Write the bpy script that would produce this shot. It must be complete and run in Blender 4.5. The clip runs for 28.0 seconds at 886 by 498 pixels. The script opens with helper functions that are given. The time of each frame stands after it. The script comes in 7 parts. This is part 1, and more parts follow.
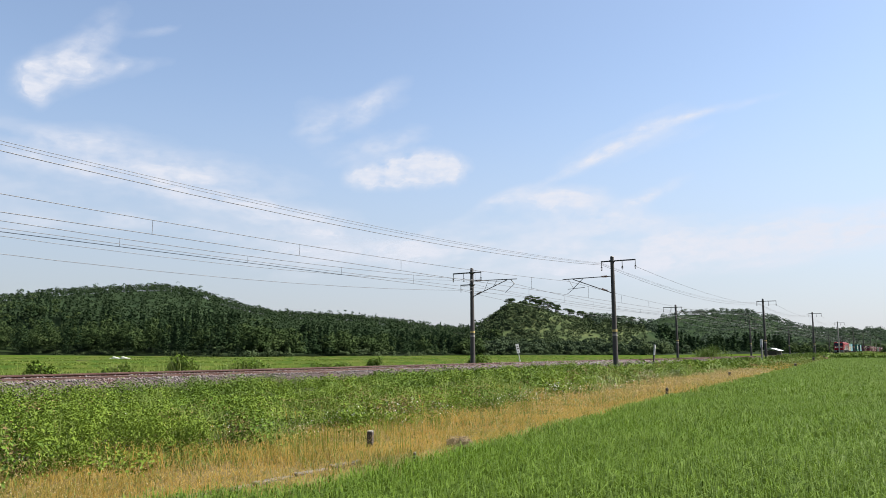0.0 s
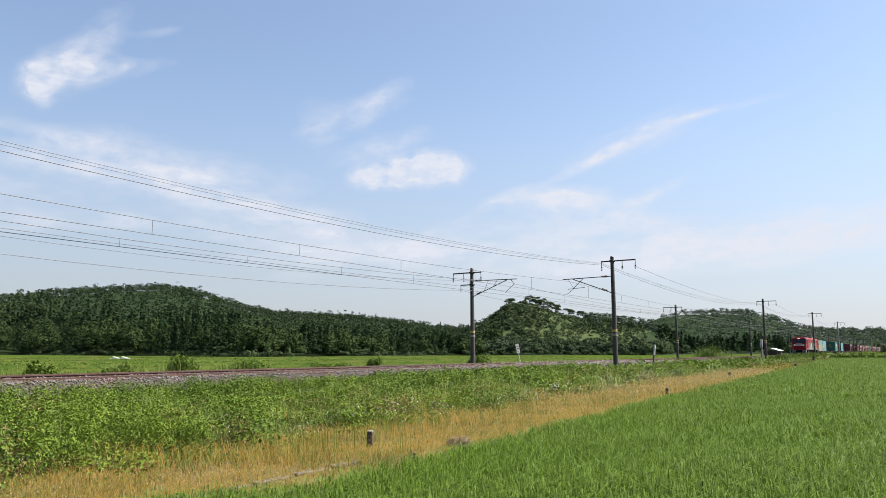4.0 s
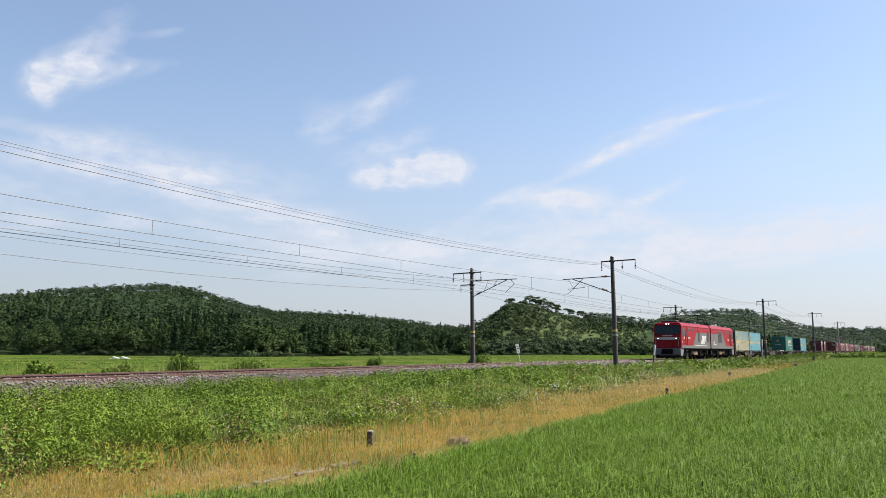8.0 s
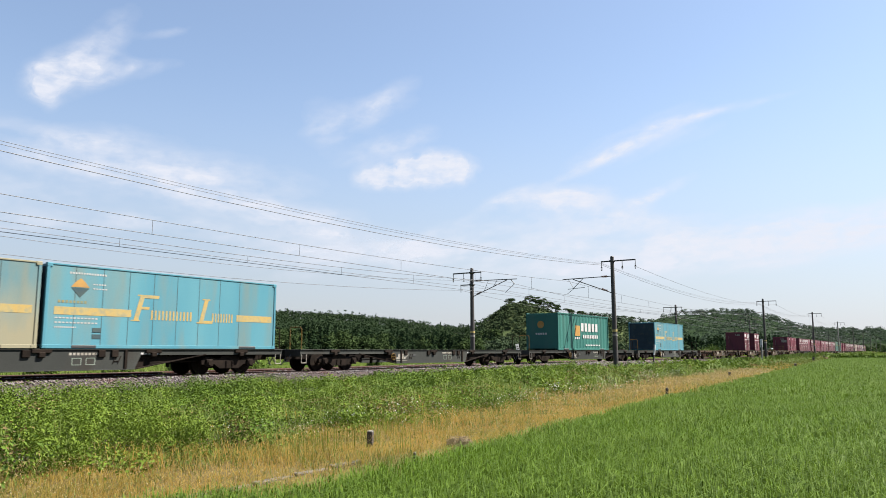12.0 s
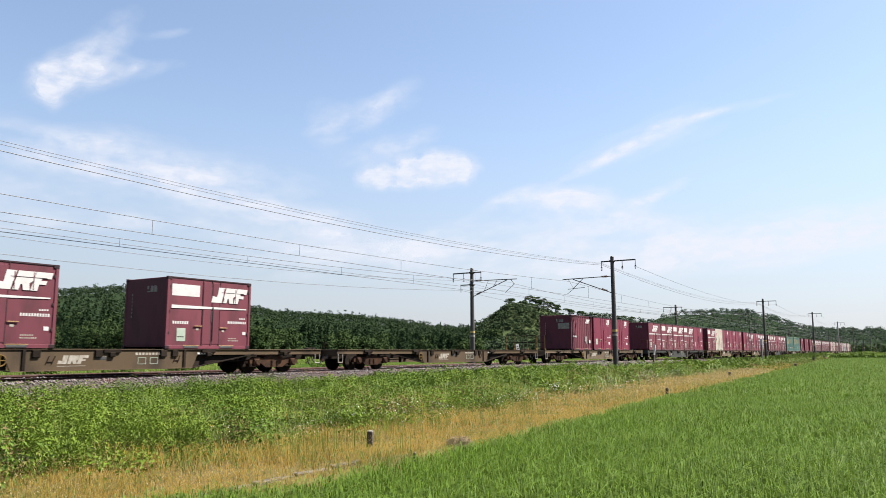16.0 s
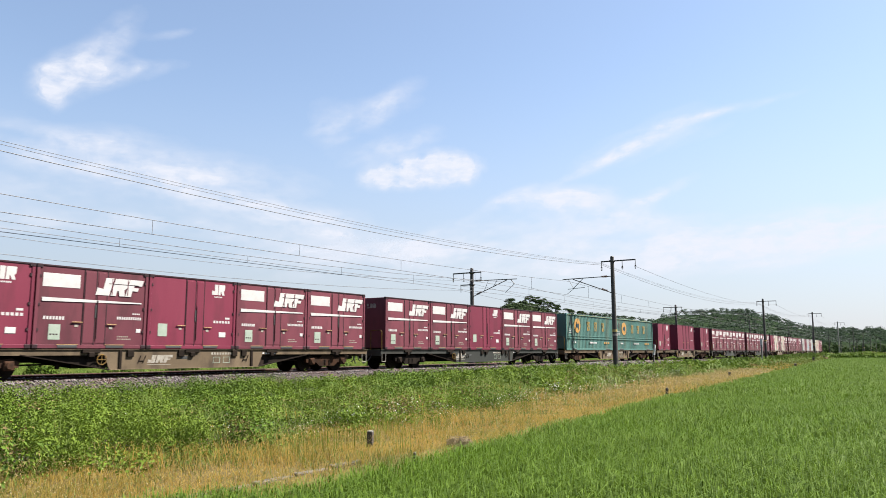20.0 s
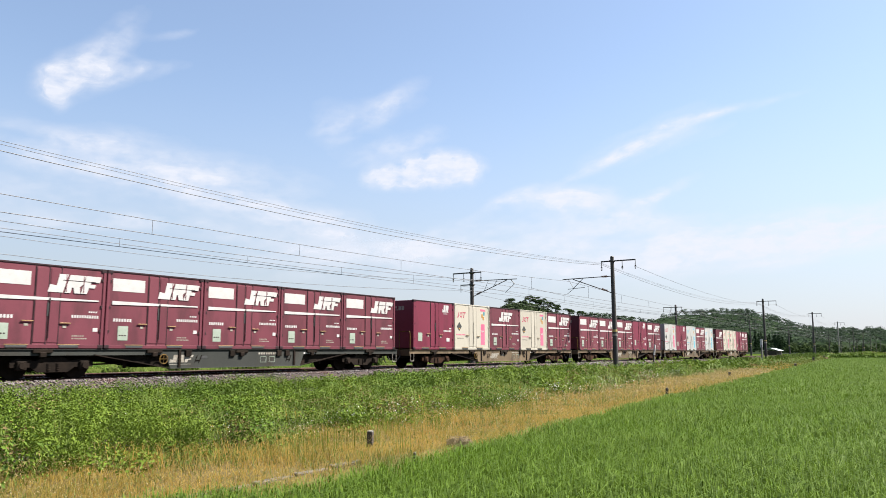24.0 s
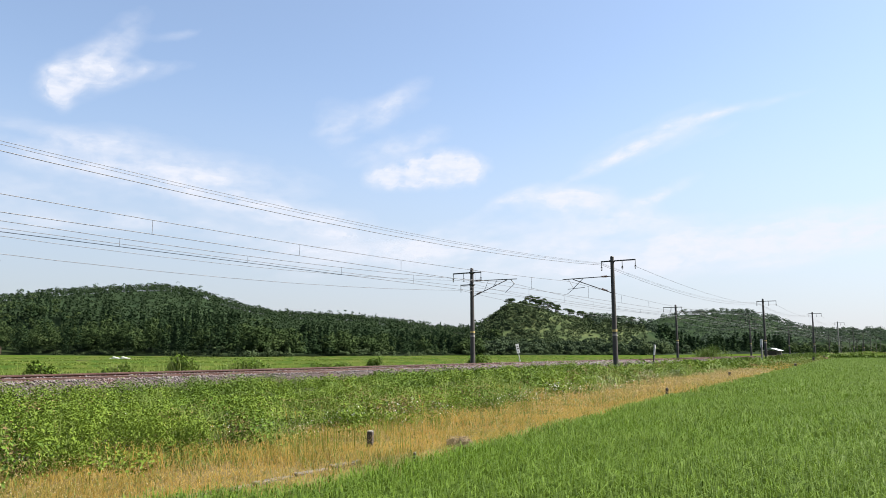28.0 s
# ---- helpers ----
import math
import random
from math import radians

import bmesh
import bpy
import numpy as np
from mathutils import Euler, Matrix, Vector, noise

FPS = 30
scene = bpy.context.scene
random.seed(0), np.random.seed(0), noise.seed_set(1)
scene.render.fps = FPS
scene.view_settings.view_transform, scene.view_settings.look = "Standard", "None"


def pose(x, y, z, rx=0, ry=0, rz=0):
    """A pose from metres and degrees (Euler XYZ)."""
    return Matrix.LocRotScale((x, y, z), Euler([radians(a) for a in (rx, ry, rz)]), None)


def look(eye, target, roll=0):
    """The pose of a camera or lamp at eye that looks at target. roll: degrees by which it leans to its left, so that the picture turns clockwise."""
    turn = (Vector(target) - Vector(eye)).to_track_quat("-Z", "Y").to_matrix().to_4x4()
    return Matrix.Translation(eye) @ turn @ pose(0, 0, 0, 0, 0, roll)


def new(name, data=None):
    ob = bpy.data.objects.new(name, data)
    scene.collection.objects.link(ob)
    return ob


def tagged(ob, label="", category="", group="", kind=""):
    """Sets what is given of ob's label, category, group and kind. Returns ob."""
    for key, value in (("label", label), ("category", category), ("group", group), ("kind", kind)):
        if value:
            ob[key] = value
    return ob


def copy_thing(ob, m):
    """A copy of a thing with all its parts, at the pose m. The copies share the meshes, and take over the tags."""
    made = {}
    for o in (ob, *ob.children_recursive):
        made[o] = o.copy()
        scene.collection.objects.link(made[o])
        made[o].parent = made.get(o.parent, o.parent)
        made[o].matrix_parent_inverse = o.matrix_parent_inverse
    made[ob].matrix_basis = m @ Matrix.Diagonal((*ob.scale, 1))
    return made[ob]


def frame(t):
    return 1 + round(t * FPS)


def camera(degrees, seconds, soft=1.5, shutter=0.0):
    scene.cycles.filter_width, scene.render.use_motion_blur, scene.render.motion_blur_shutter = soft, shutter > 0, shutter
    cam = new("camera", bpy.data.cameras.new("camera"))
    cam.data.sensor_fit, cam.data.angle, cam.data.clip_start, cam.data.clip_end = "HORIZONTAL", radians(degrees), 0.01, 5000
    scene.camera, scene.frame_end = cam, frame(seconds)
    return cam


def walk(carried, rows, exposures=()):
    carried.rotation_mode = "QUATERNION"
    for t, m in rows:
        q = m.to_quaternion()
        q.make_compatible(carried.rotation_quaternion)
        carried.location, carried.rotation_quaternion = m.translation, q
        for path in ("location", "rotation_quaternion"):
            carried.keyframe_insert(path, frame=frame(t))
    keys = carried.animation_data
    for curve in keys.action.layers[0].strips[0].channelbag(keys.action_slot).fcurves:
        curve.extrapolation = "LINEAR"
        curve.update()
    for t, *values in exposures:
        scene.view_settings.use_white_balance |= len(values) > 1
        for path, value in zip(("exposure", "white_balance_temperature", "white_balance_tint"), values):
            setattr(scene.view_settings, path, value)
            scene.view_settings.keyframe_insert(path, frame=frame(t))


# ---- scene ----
SECONDS = 28.0
EYE = Vector((0.0, 0.0, 0.85))
YAW, PITCH = radians(34.1), radians(7.825)
AIM = Vector((math.cos(YAW) * math.cos(PITCH), math.sin(YAW) * math.cos(PITCH), math.sin(PITCH)))
cam = camera(61.63, SECONDS, soft=0.85, shutter=0.05)
walk(cam, [(0.0, look(EYE, EYE + AIM)), (SECONDS, look(EYE, EYE + AIM))], exposures=[(0.0, 1.74), (8.5, 1.74), (10.8, 1.78), (15.0, 1.86), (20.0, 1.88), (SECONDS, 1.9)])

# ---- daylight: clear summer sky, sun high behind the eye on the right ----
SUN_AZ, SUN_EL = radians(-47), radians(51)  # azimuth from +x towards +y
SUN_DIR = Vector((math.cos(SUN_AZ) * math.cos(SUN_EL), math.sin(SUN_AZ) * math.cos(SUN_EL), math.sin(SUN_EL)))
world = bpy.data.worlds.new("sky")
scene.world = world
world.use_nodes = True
wt = world.node_tree
sky = wt.nodes.new("ShaderNodeTexSky")
sky.sky_type, sky.sun_disc = "NISHITA", False
sky.sun_elevation, sky.sun_rotation = SUN_EL, radians(90) - SUN_AZ
sky.air_density, sky.dust_density, sky.ozone_density, sky.altitude = 1.0, 0.8, 1.2, 0.0
wt.links.new(sky.outputs[0], wt.nodes["Background"].inputs[0])
wt.nodes["Background"].inputs[1].default_value = 0.058
# pale summer haze, thick near the horizon and thinning upwards
veil = wt.nodes.new("ShaderNodeBackground")
veil.inputs[0].default_value = (0.8, 0.85, 1.0, 1)
where, split = wt.nodes.new("ShaderNodeTexCoord"), wt.nodes.new("ShaderNodeSeparateXYZ")
thin, blend = wt.nodes.new("ShaderNodeMapRange"), wt.nodes.new("ShaderNodeMixShader")
thin.interpolation_type = "SMOOTHERSTEP"
for k, v in (("From Min", -0.05), ("From Max", 0.42), ("To Min", 0.8), ("To Max", 0.13)):
    thin.inputs[k].default_value = v
# the haze is brighter towards the sun
side, glow = wt.nodes.new("ShaderNodeVectorMath"), wt.nodes.new("ShaderNodeMapRange")
side.operation = "DOT_PRODUCT"
side.inputs[1].default_value = SUN_DIR
for k, v in (("From Min", -0.45), ("From Max", 0.5), ("To Min", 0.136), ("To Max", 0.222)):
    glow.inputs[k].default_value = v
wt.links.new(where.outputs["Generated"], side.inputs[0])
wt.links.new(side.outputs["Value"], glow.inputs[0])
wt.links.new(glow.outputs[0], veil.inputs[1])
wt.links.new(where.outputs["Generated"], split.inputs[0])
wt.links.new(split.outputs[2], thin.inputs[0])
wt.links.new(thin.outputs[0], blend.inputs[0])
wt.links.new(wt.nodes["Background"].outputs[0], blend.inputs[1])
wt.links.new(veil.outputs[0], blend.inputs[2])
wt.links.new(blend.outputs[0], wt.nodes["World Output"].inputs[0])
sun = new("sun", bpy.data.lights.new("sun", "SUN"))
sun.data.energy, sun.data.angle, sun.data.color = 5.0, radians(0.6), (1.0, 0.95, 0.87)
sun.matrix_world = look(SUN_DIR * 200, (0, 0, 0))


# ---- tools for meshes and materials ----
TONE = 0.48  # all paints and leaves share one scale of reflectance


def mesh_object(name, verts, tris, material, parent=None, smooth=False):
    """One object from an array of points and an array of triangles."""
    me = bpy.data.meshes.new(name)
    v, f = np.asarray(verts, np.float32), np.asarray(tris, np.int32)
    me.vertices.add(len(v))
    me.vertices.foreach_set("co", v.ravel())
    me.loops.add(f.size)
    me.loops.foreach_set("vertex_index", f.ravel())
    me.polygons.add(len(f))
    me.polygons.foreach_set("loop_start", np.arange(0, f.size, f.shape[1], dtype=np.int32))
    if smooth:
        me.polygons.foreach_set("use_smooth", np.ones(len(f), bool))
    me.materials.append(material)
    me.update(calc_edges=True)
    ob = new(name, me)
    ob.parent = parent
    return ob


def part(name, bm, material, parent=None, label="", m=None):
    """One mesh object from a bmesh, under a thing or a part."""
    me = bpy.data.meshes.new(name)
    bm.to_mesh(me)
    bm.free()
    for one in material if isinstance(material, (list, tuple)) else [material]:
        me.materials.append(one)
    ob = new(name, me)
    ob.parent = parent
    if m is not None:
        ob.matrix_basis = m
    return tagged(ob, label)


def again(ob, parent, m=None, name=None):
    """A further part on the mesh of an earlier one."""
    o = new(name or ob.name.split(".")[0], ob.data)
    o.parent = parent
    if m is not None:
        o.matrix_basis = m
    return o


def box(bm, x0, x1, y0, y1, z0, z1, bevel=0.0, mat=0):
    """A box, with its edges taken off by bevel."""
    r = bmesh.ops.create_cube(bm, size=1.0, matrix=Matrix.Translation(((x0 + x1) / 2, (y0 + y1) / 2, (z0 + z1) / 2)) @ Matrix.Diagonal((x1 - x0, y1 - y0, z1 - z0, 1)))
    faces = {f for v in r["verts"] for f in v.link_faces}
    for f in faces:
        f.material_index = mat
    if bevel > 0:
        edges = list({e for v in r["verts"] for e in v.link_edges})
        bmesh.ops.bevel(bm, geom=edges, offset=bevel, segments=1, affect="EDGES")
    return bm


def rod(bm, a, b, r0, r1=None, n=8):
    """A round bar from a to b."""
    a, b = Vector(a), Vector(b)
    q = (b - a).to_track_quat("Z", "Y").to_matrix().to_4x4()
    bmesh.ops.create_cone(bm, cap_ends=True, segments=n, radius1=r0, radius2=r0 if r1 is None else r1, depth=(b - a).length, matrix=Matrix.Translation((a + b) / 2) @ q)
    return bm


def prism(bm, outline, y0, y1, mat=0):
    """A plate with an outline in x and z, from y0 to y1."""
    v0 = [bm.verts.new((x, y0, z)) for x, z in outline]
    v1 = [bm.verts.new((x, y1, z)) for x, z in outline]
    n = len(outline)
    fs = [bm.faces.new(v0), bm.faces.new(v1[::-1])]
    for i in range(n):
        fs.append(bm.faces.new((v0[i], v1[i], v1[(i + 1) % n], v0[(i + 1) % n])))
    for f in fs:
        f.material_index = mat
    bmesh.ops.recalc_face_normals(bm, faces=fs)
    return bm


def thing(name, label, category, group="", kind=""):
    return tagged(new(name), label, category, group, kind)


def nodes(name):
    m = bpy.data.materials.new(name)
    m.use_nodes = True
    t = m.node_tree
    return m, t, t.nodes["Principled BSDF"]


def tex(t, kind, scale, detail=3.0, coord="Object", stretch=None):
    c = t.nodes.new("ShaderNodeTexCoord")
    n = t.nodes.new(kind)
    n.inputs["Scale"].default_value = scale
    if kind == "ShaderNodeTexNoise":
        n.inputs["Detail"].default_value = detail
    src = c.outputs[coord]
    if stretch:
        mp = t.nodes.new("ShaderNodeMapping")
        mp.inputs["Scale"].default_value = stretch
        t.links.new(src, mp.inputs[0])
        src = mp.outputs[0]
    t.links.new(src, n.inputs["Vector"])
    return n


def ramp(t, src, lo, hi):
    r = t.nodes.new("ShaderNodeMapRange")
    r.inputs["From Min"].default_value, r.inputs["From Max"].default_value = lo, hi
    t.links.new(src, r.inputs[0])
    return r.outputs[0]


def mix(t, fac, a, b):
    n = t.nodes.new("ShaderNodeMix")
    n.data_type = "RGBA"
    for k, v in ((0, fac), (6, a), (7, b)):
        if isinstance(v, (tuple, list)):
            n.inputs[k].default_value = (*v, 1.0) if len(v) == 3 else v
        elif isinstance(v, (int, float)):
            n.inputs[k].default_value = v
        else:
            t.links.new(v, n.inputs[k])
    return n.outputs[2]


def times(t, a, b):
    n = t.nodes.new("ShaderNodeMath")
    n.operation = "MULTIPLY"
    for k, v in ((0, a), (1, b)):
        if isinstance(v, (int, float)):
            n.inputs[k].default_value = v
        else:
            t.links.new(v, n.inputs[k])
    return n.outputs[0]


def bumped(t, p, src, strength, distance=0.02):
    b = t.nodes.new("ShaderNodeBump")
    b.inputs["Strength"].default_value, b.inputs["Distance"].default_value = strength, distance
    t.links.new(src, b.inputs["Height"])
    t.links.new(b.outputs[0], p.inputs["Normal"])


def surface(name, c1, c2, scale=2.0, fine=30.0, rough=0.6, metal=0.0, bump=0.15, dirt=None, dirt_at=(0.55, 0.75), stretch=None, vary=0.0, gloss=0.5):
    """Two tones mixed by broad stains, with fine grain, optional dirt streaks and a tone that varies from object to object."""
    c1, c2 = [tuple(a * TONE for a in c) for c in (c1, c2)]
    dirt = dirt and tuple(a * TONE for a in dirt)
    m, t, p = nodes(name)
    broad = tex(t, "ShaderNodeTexNoise", scale, 5.0, stretch=stretch)
    grain = tex(t, "ShaderNodeTexNoise", fine, 4.0)
    col = mix(t, ramp(t, broad.outputs[0], 0.35, 0.68), c1, c2)
    if dirt:
        d = tex(t, "ShaderNodeTexNoise", scale * 2.3, 6.0, stretch=stretch)
        col = mix(t, times(t, ramp(t, d.outputs[0], *dirt_at), 0.8), col, dirt)
    col = mix(t, times(t, ramp(t, grain.outputs[0], 0.45, 0.8), 0.35), col, tuple(0.62 * a for a in c1))
    if vary:
        o = t.nodes.new("ShaderNodeObjectInfo")
        h = t.nodes.new("ShaderNodeHueSaturation")
        r = t.nodes.new("ShaderNodeMapRange")
        r.inputs["To Min"].default_value, r.inputs["To Max"].default_value = 1 - vary, 1 + vary
        t.links.new(o.outputs["Random"], r.inputs[0])
        t.links.new(r.outputs[0], h.inputs["Value"])
        t.links.new(col, h.inputs["Color"])
        col = h.outputs[0]
    t.links.new(col, p.inputs["Base Color"])
    rr = t.nodes.new("ShaderNodeMapRange")
    rr.inputs["To Min"].default_value, rr.inputs["To Max"].default_value = max(0.05, rough - 0.12), min(1.0, rough + 0.12)
    t.links.new(broad.outputs[0], rr.inputs[0])
    t.links.new(rr.outputs[0], p.inputs["Roughness"])
    p.inputs["Metallic"].default_value = metal
    p.inputs["Specular IOR Level"].default_value = gloss
    if bump:
        bumped(t, p, grain.outputs[0], bump)
    return m


def foliage(name, c1, c2, c3, scale=0.4, thin=0.35, rough=0.55, gloss=0.15):
    """Leaves: the tone varies leaf by leaf and in patches; some light passes through."""
    c1, c2, c3 = [tuple(a * TONE for a in c) for c in (c1, c2, c3)]
    m, t, p = nodes(name)
    g = t.nodes.new("ShaderNodeNewGeometry")
    patch = tex(t, "ShaderNodeTexNoise", scale, 3.0)
    col = mix(t, g.outputs["Random Per Island"], c1, c2)
    col = mix(t, times(t, ramp(t, patch.outputs[0], 0.45, 0.7), 0.7), col, c3)
    t.links.new(col, p.inputs["Base Color"])
    p.inputs["Roughness"].default_value = rough
    p.inputs["Specular IOR Level"].default_value = gloss
    if thin:
        tr = t.nodes.new("ShaderNodeBsdfTranslucent")
        t.links.new(col, tr.inputs[0])
        mx = t.nodes.new("ShaderNodeMixShader")
        mx.inputs[0].default_value = thin
        t.links.new(p.outputs[0], mx.inputs[1])
        t.links.new(tr.outputs[0], mx.inputs[2])
        t.links.new(mx.outputs[0], t.nodes["Material Output"].inputs[0])
    return m


def plain(name, c, rough=0.5, metal=0.0, emit=0.0):
    m, t, p = nodes(name)
    p.inputs["Base Color"].default_value = (*c, 1)
    p.inputs["Roughness"].default_value, p.inputs["Metallic"].default_value = rough, metal
    if emit:
        p.inputs["Emission Color"].default_value, p.inputs["Emission Strength"].default_value = (*c, 1), emit
    return m


# ---- the lie of the land: z = 0 is the top of the rails ----
TRACK, FAR_TRACK = 23.4, 27.2
CURVE0, CURVE1, BEND = 45.0, 115.0, 0.034


def curve(x):
    """How far the line swings away to the side at x."""
    x = np.asarray(x, float)
    a = np.clip(x - CURVE0, 0, CURVE1 - CURVE0)
    return a * a * BEND / (2 * (CURVE1 - CURVE0)) + np.clip(x - CURVE1, 0, None) * BEND


def swing(x):
    return float(np.clip((x - CURVE0) / (CURVE1 - CURVE0), 0, 1)) * BEND


def step(a, b, v):
    s = np.clip((v - a) / (b - a), 0, 1)
    return s * s * (3 - 2 * s)


def rice_edge(x):
    """Where the paddy ends and the verge begins."""
    near = 0.28 * np.clip((12 - x) / 5, 0, 1) + 0.85 * np.clip((6.3 - x) / 1.6, 0, 1)
    return 4.85 + 0.12 * np.clip(x, -20, 20) + 0.085 * np.clip(x - 20, 0, 160) + near


def weed_edge(x):
    """Where the dry grass ends and the green weeds begin."""
    return 7.95 + 0.1 * np.clip(x, -20, 40) + 0.07 * np.clip(x - 40, 0, 200)


PADDY_Z, FIELD_Z = -0.95, -1.05
# three ridges: distance from the eye, depth, and the height of the crest by bearing (degrees from +x)
RIDGES = (
    (620, 200, (30, 32, 35, 38, 41, 44, 46.3, 48.4, 50.4, 52.4, 54.8, 58, 62, 66, 74, 90), (8, 15.5, 17.5, 22.5, 25.5, 27, 28, 31.5, 36.5, 44.5, 47.5, 45, 41, 33, 24, 10)),
    (480, 85, (15, 17.4, 19, 20.6, 23.1, 25.4, 27.1, 28, 29.1, 30.4, 31.7, 33.5), (3, 12, 16, 18, 20.5, 24, 29.5, 31.5, 30, 23, 14, 2)),
    (900, 190, (-30, -10, 0, 2.5, 4, 6.3, 7.7, 9.1, 10.5, 12, 14.2, 16.6, 17.8, 19, 21, 25), (20, 16, 7, 12, 21, 20.5, 22, 28, 37, 42, 43, 42.5, 40, 33, 26, 12)))


def wood_edge(b):
    """Distance of the wood's foot at a bearing, degrees from +x."""
    return np.interp(b, [-10, 3, 10, 15, 18, 21, 24.7, 31, 37.8, 43, 48.4, 52, 56.2, 63.3, 75], [620, 640, 540, 460, 385, 360, 345, 330, 300, 262, 240, 262, 325, 410, 430])


def hill(x, y):
    z = np.zeros_like(x)
    r, b = np.hypot(x, y), np.degrees(np.arctan2(y, x))
    for dist, depth, bearings, heights in RIDGES:
        crest = np.interp(b, bearings, heights, left=0, right=0)
        z = np.maximum(z, crest * np.exp(-((r - dist) / depth) ** 2))
    foot = wood_edge(b)
    return z * step(foot + 5, foot + 110, r)


def open_hillside(x, y):
    r, b = np.hypot(x, y), np.degrees(np.arctan2(y, x))
    return (r > 340) & (r < 600) & (b > 19) & (b < 34)


def ground_z(x, y):
    x, y = np.asarray(x, float), np.asarray(y, float)
    yy = y - curve(x)
    e, w = rice_edge(x), weed_edge(x)
    z = np.where(y < e, PADDY_Z, PADDY_Z + 0.25 * step(0, 0.8, y - e))
    z = z + 0.12 * step(0, 3.0, y - w) + 0.1 * step(17.0, 20.4, yy)
    z = np.where(yy > 29.9, -0.5 + (FIELD_Z + 0.5) * step(29.9, 33.0, yy), z)
    rolling = 0.05 * np.sin(x * 0.9) * np.sin(y * 1.1) * (y > e) * (yy < 20)
    end = 0.55 * step(181, 183.5, x) * (y < 40)
    return z + rolling + np.where(yy < 20, end, 0) + hill(x, y)


# ---- materials of the setting ----
EARTH = surface("dry_earth", (0.19, 0.145, 0.06), (0.26, 0.20, 0.085), 0.8, 20, 0.95, bump=0.4, gloss=0.05)
MUD = surface("paddy_mud", (0.05, 0.07, 0.02), (0.07, 0.10, 0.025), 1.5, 12, 0.8, bump=0.4, gloss=0.05)
GRASSLAND = surface("hill_grass", (0.06, 0.09, 0.034), (0.11, 0.135, 0.05), 0.12, 0.9, 0.95, bump=0.4, dirt=(0.05, 0.09, 0.025), gloss=0.05)
FIELD = surface("far_rice_green", (0.066, 0.11, 0.016), (0.092, 0.138, 0.024), 0.03, 1.2, 0.95, bump=0.5, gloss=0.0, stretch=(0.25, 1.0, 1.0), dirt=(0.065, 0.10, 0.016))
# Ground among the bank weeds: the shade below them is painted in.
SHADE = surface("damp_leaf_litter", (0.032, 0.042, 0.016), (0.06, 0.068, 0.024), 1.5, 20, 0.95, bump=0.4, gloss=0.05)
# Dark wood floor: shade under the trees is put into its colour.
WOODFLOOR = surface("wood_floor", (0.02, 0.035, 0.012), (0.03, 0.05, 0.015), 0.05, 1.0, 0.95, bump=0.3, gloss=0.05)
# Plantation and ridge floor: greener, so gaps between crowns don't turn black.
PLANTFLOOR = surface("fern_undergrowth", (0.032, 0.054, 0.028), (0.045, 0.07, 0.034), 0.05, 1.0, 0.95, bump=0.3, gloss=0.0)
BALLAST = surface("ballast", (0.075, 0.062, 0.058), (0.13, 0.105, 0.10), 3.0, 26, 0.9, bump=0.9, dirt=(0.16, 0.09, 0.07), gloss=0.05)
RAILSTEEL = surface("rusty_rail", (0.085, 0.045, 0.036), (0.15, 0.075, 0.058), 4, 40, 0.8, bump=0.1, gloss=0.1)
RAILTOP = surface("worn_rail_head", (0.16, 0.13, 0.12), (0.22, 0.18, 0.165), 4, 40, 0.6, 0.25, bump=0.03, gloss=0.2)
CONCRETE = surface("concrete", (0.30, 0.28, 0.25), (0.40, 0.38, 0.34), 3, 40, 0.85, bump=0.2, vary=0.2)
POLE = surface("dark_pole", (0.055, 0.05, 0.047), (0.10, 0.085, 0.075), 1.5, 30, 0.75, bump=0.15, stretch=(3, 3, 0.4), dirt=(0.14, 0.11, 0.08))
STEEL = surface("dull_steel", (0.10, 0.10, 0.10), (0.17, 0.165, 0.16), 4, 40, 0.55, 0.6, bump=0.08)
BRACKET = surface("bracket_paint", (0.05, 0.05, 0.05), (0.085, 0.08, 0.075), 4, 40, 0.6, bump=0.08)
BANKGRASS = surface("bank_grass", (0.045, 0.085, 0.016), (0.10, 0.12, 0.03), 0.4, 6, 0.95, bump=0.6, gloss=0.0)
WIRE = plain("wire", (0.085, 0.085, 0.09), 0.6, 0.3)
PORCELAIN = surface("brown_insulator", (0.07, 0.035, 0.025), (0.10, 0.05, 0.035), 6, 40, 0.35, bump=0.0)
WHITE = surface("weathered_white", (0.72, 0.72, 0.70), (0.80, 0.80, 0.78), 2.5, 40, 0.6, bump=0.04, dirt=(0.5, 0.48, 0.44))
YELLOW = surface("yellow_band", (0.65, 0.48, 0.12), (0.7, 0.55, 0.2), 6, 50, 0.6, bump=0.05)


# ---- ground: one sheet to the horizon ----
def axis(lo, hi, dense0, dense1, fine, mid, coarse):
    v = list(np.arange(dense0, dense1, fine))
    s, x = fine, dense1
    while x < hi:
        v.append(x)
        s = min(s * 1.12, mid if x < 1300 else coarse)
        x += s
    v.append(hi)
    s, x, low = fine, dense0, []
    while x > lo:
        s = min(s * 1.25, coarse)
        x -= s
        low.append(max(x, lo))
    return np.array(low[::-1] + v)


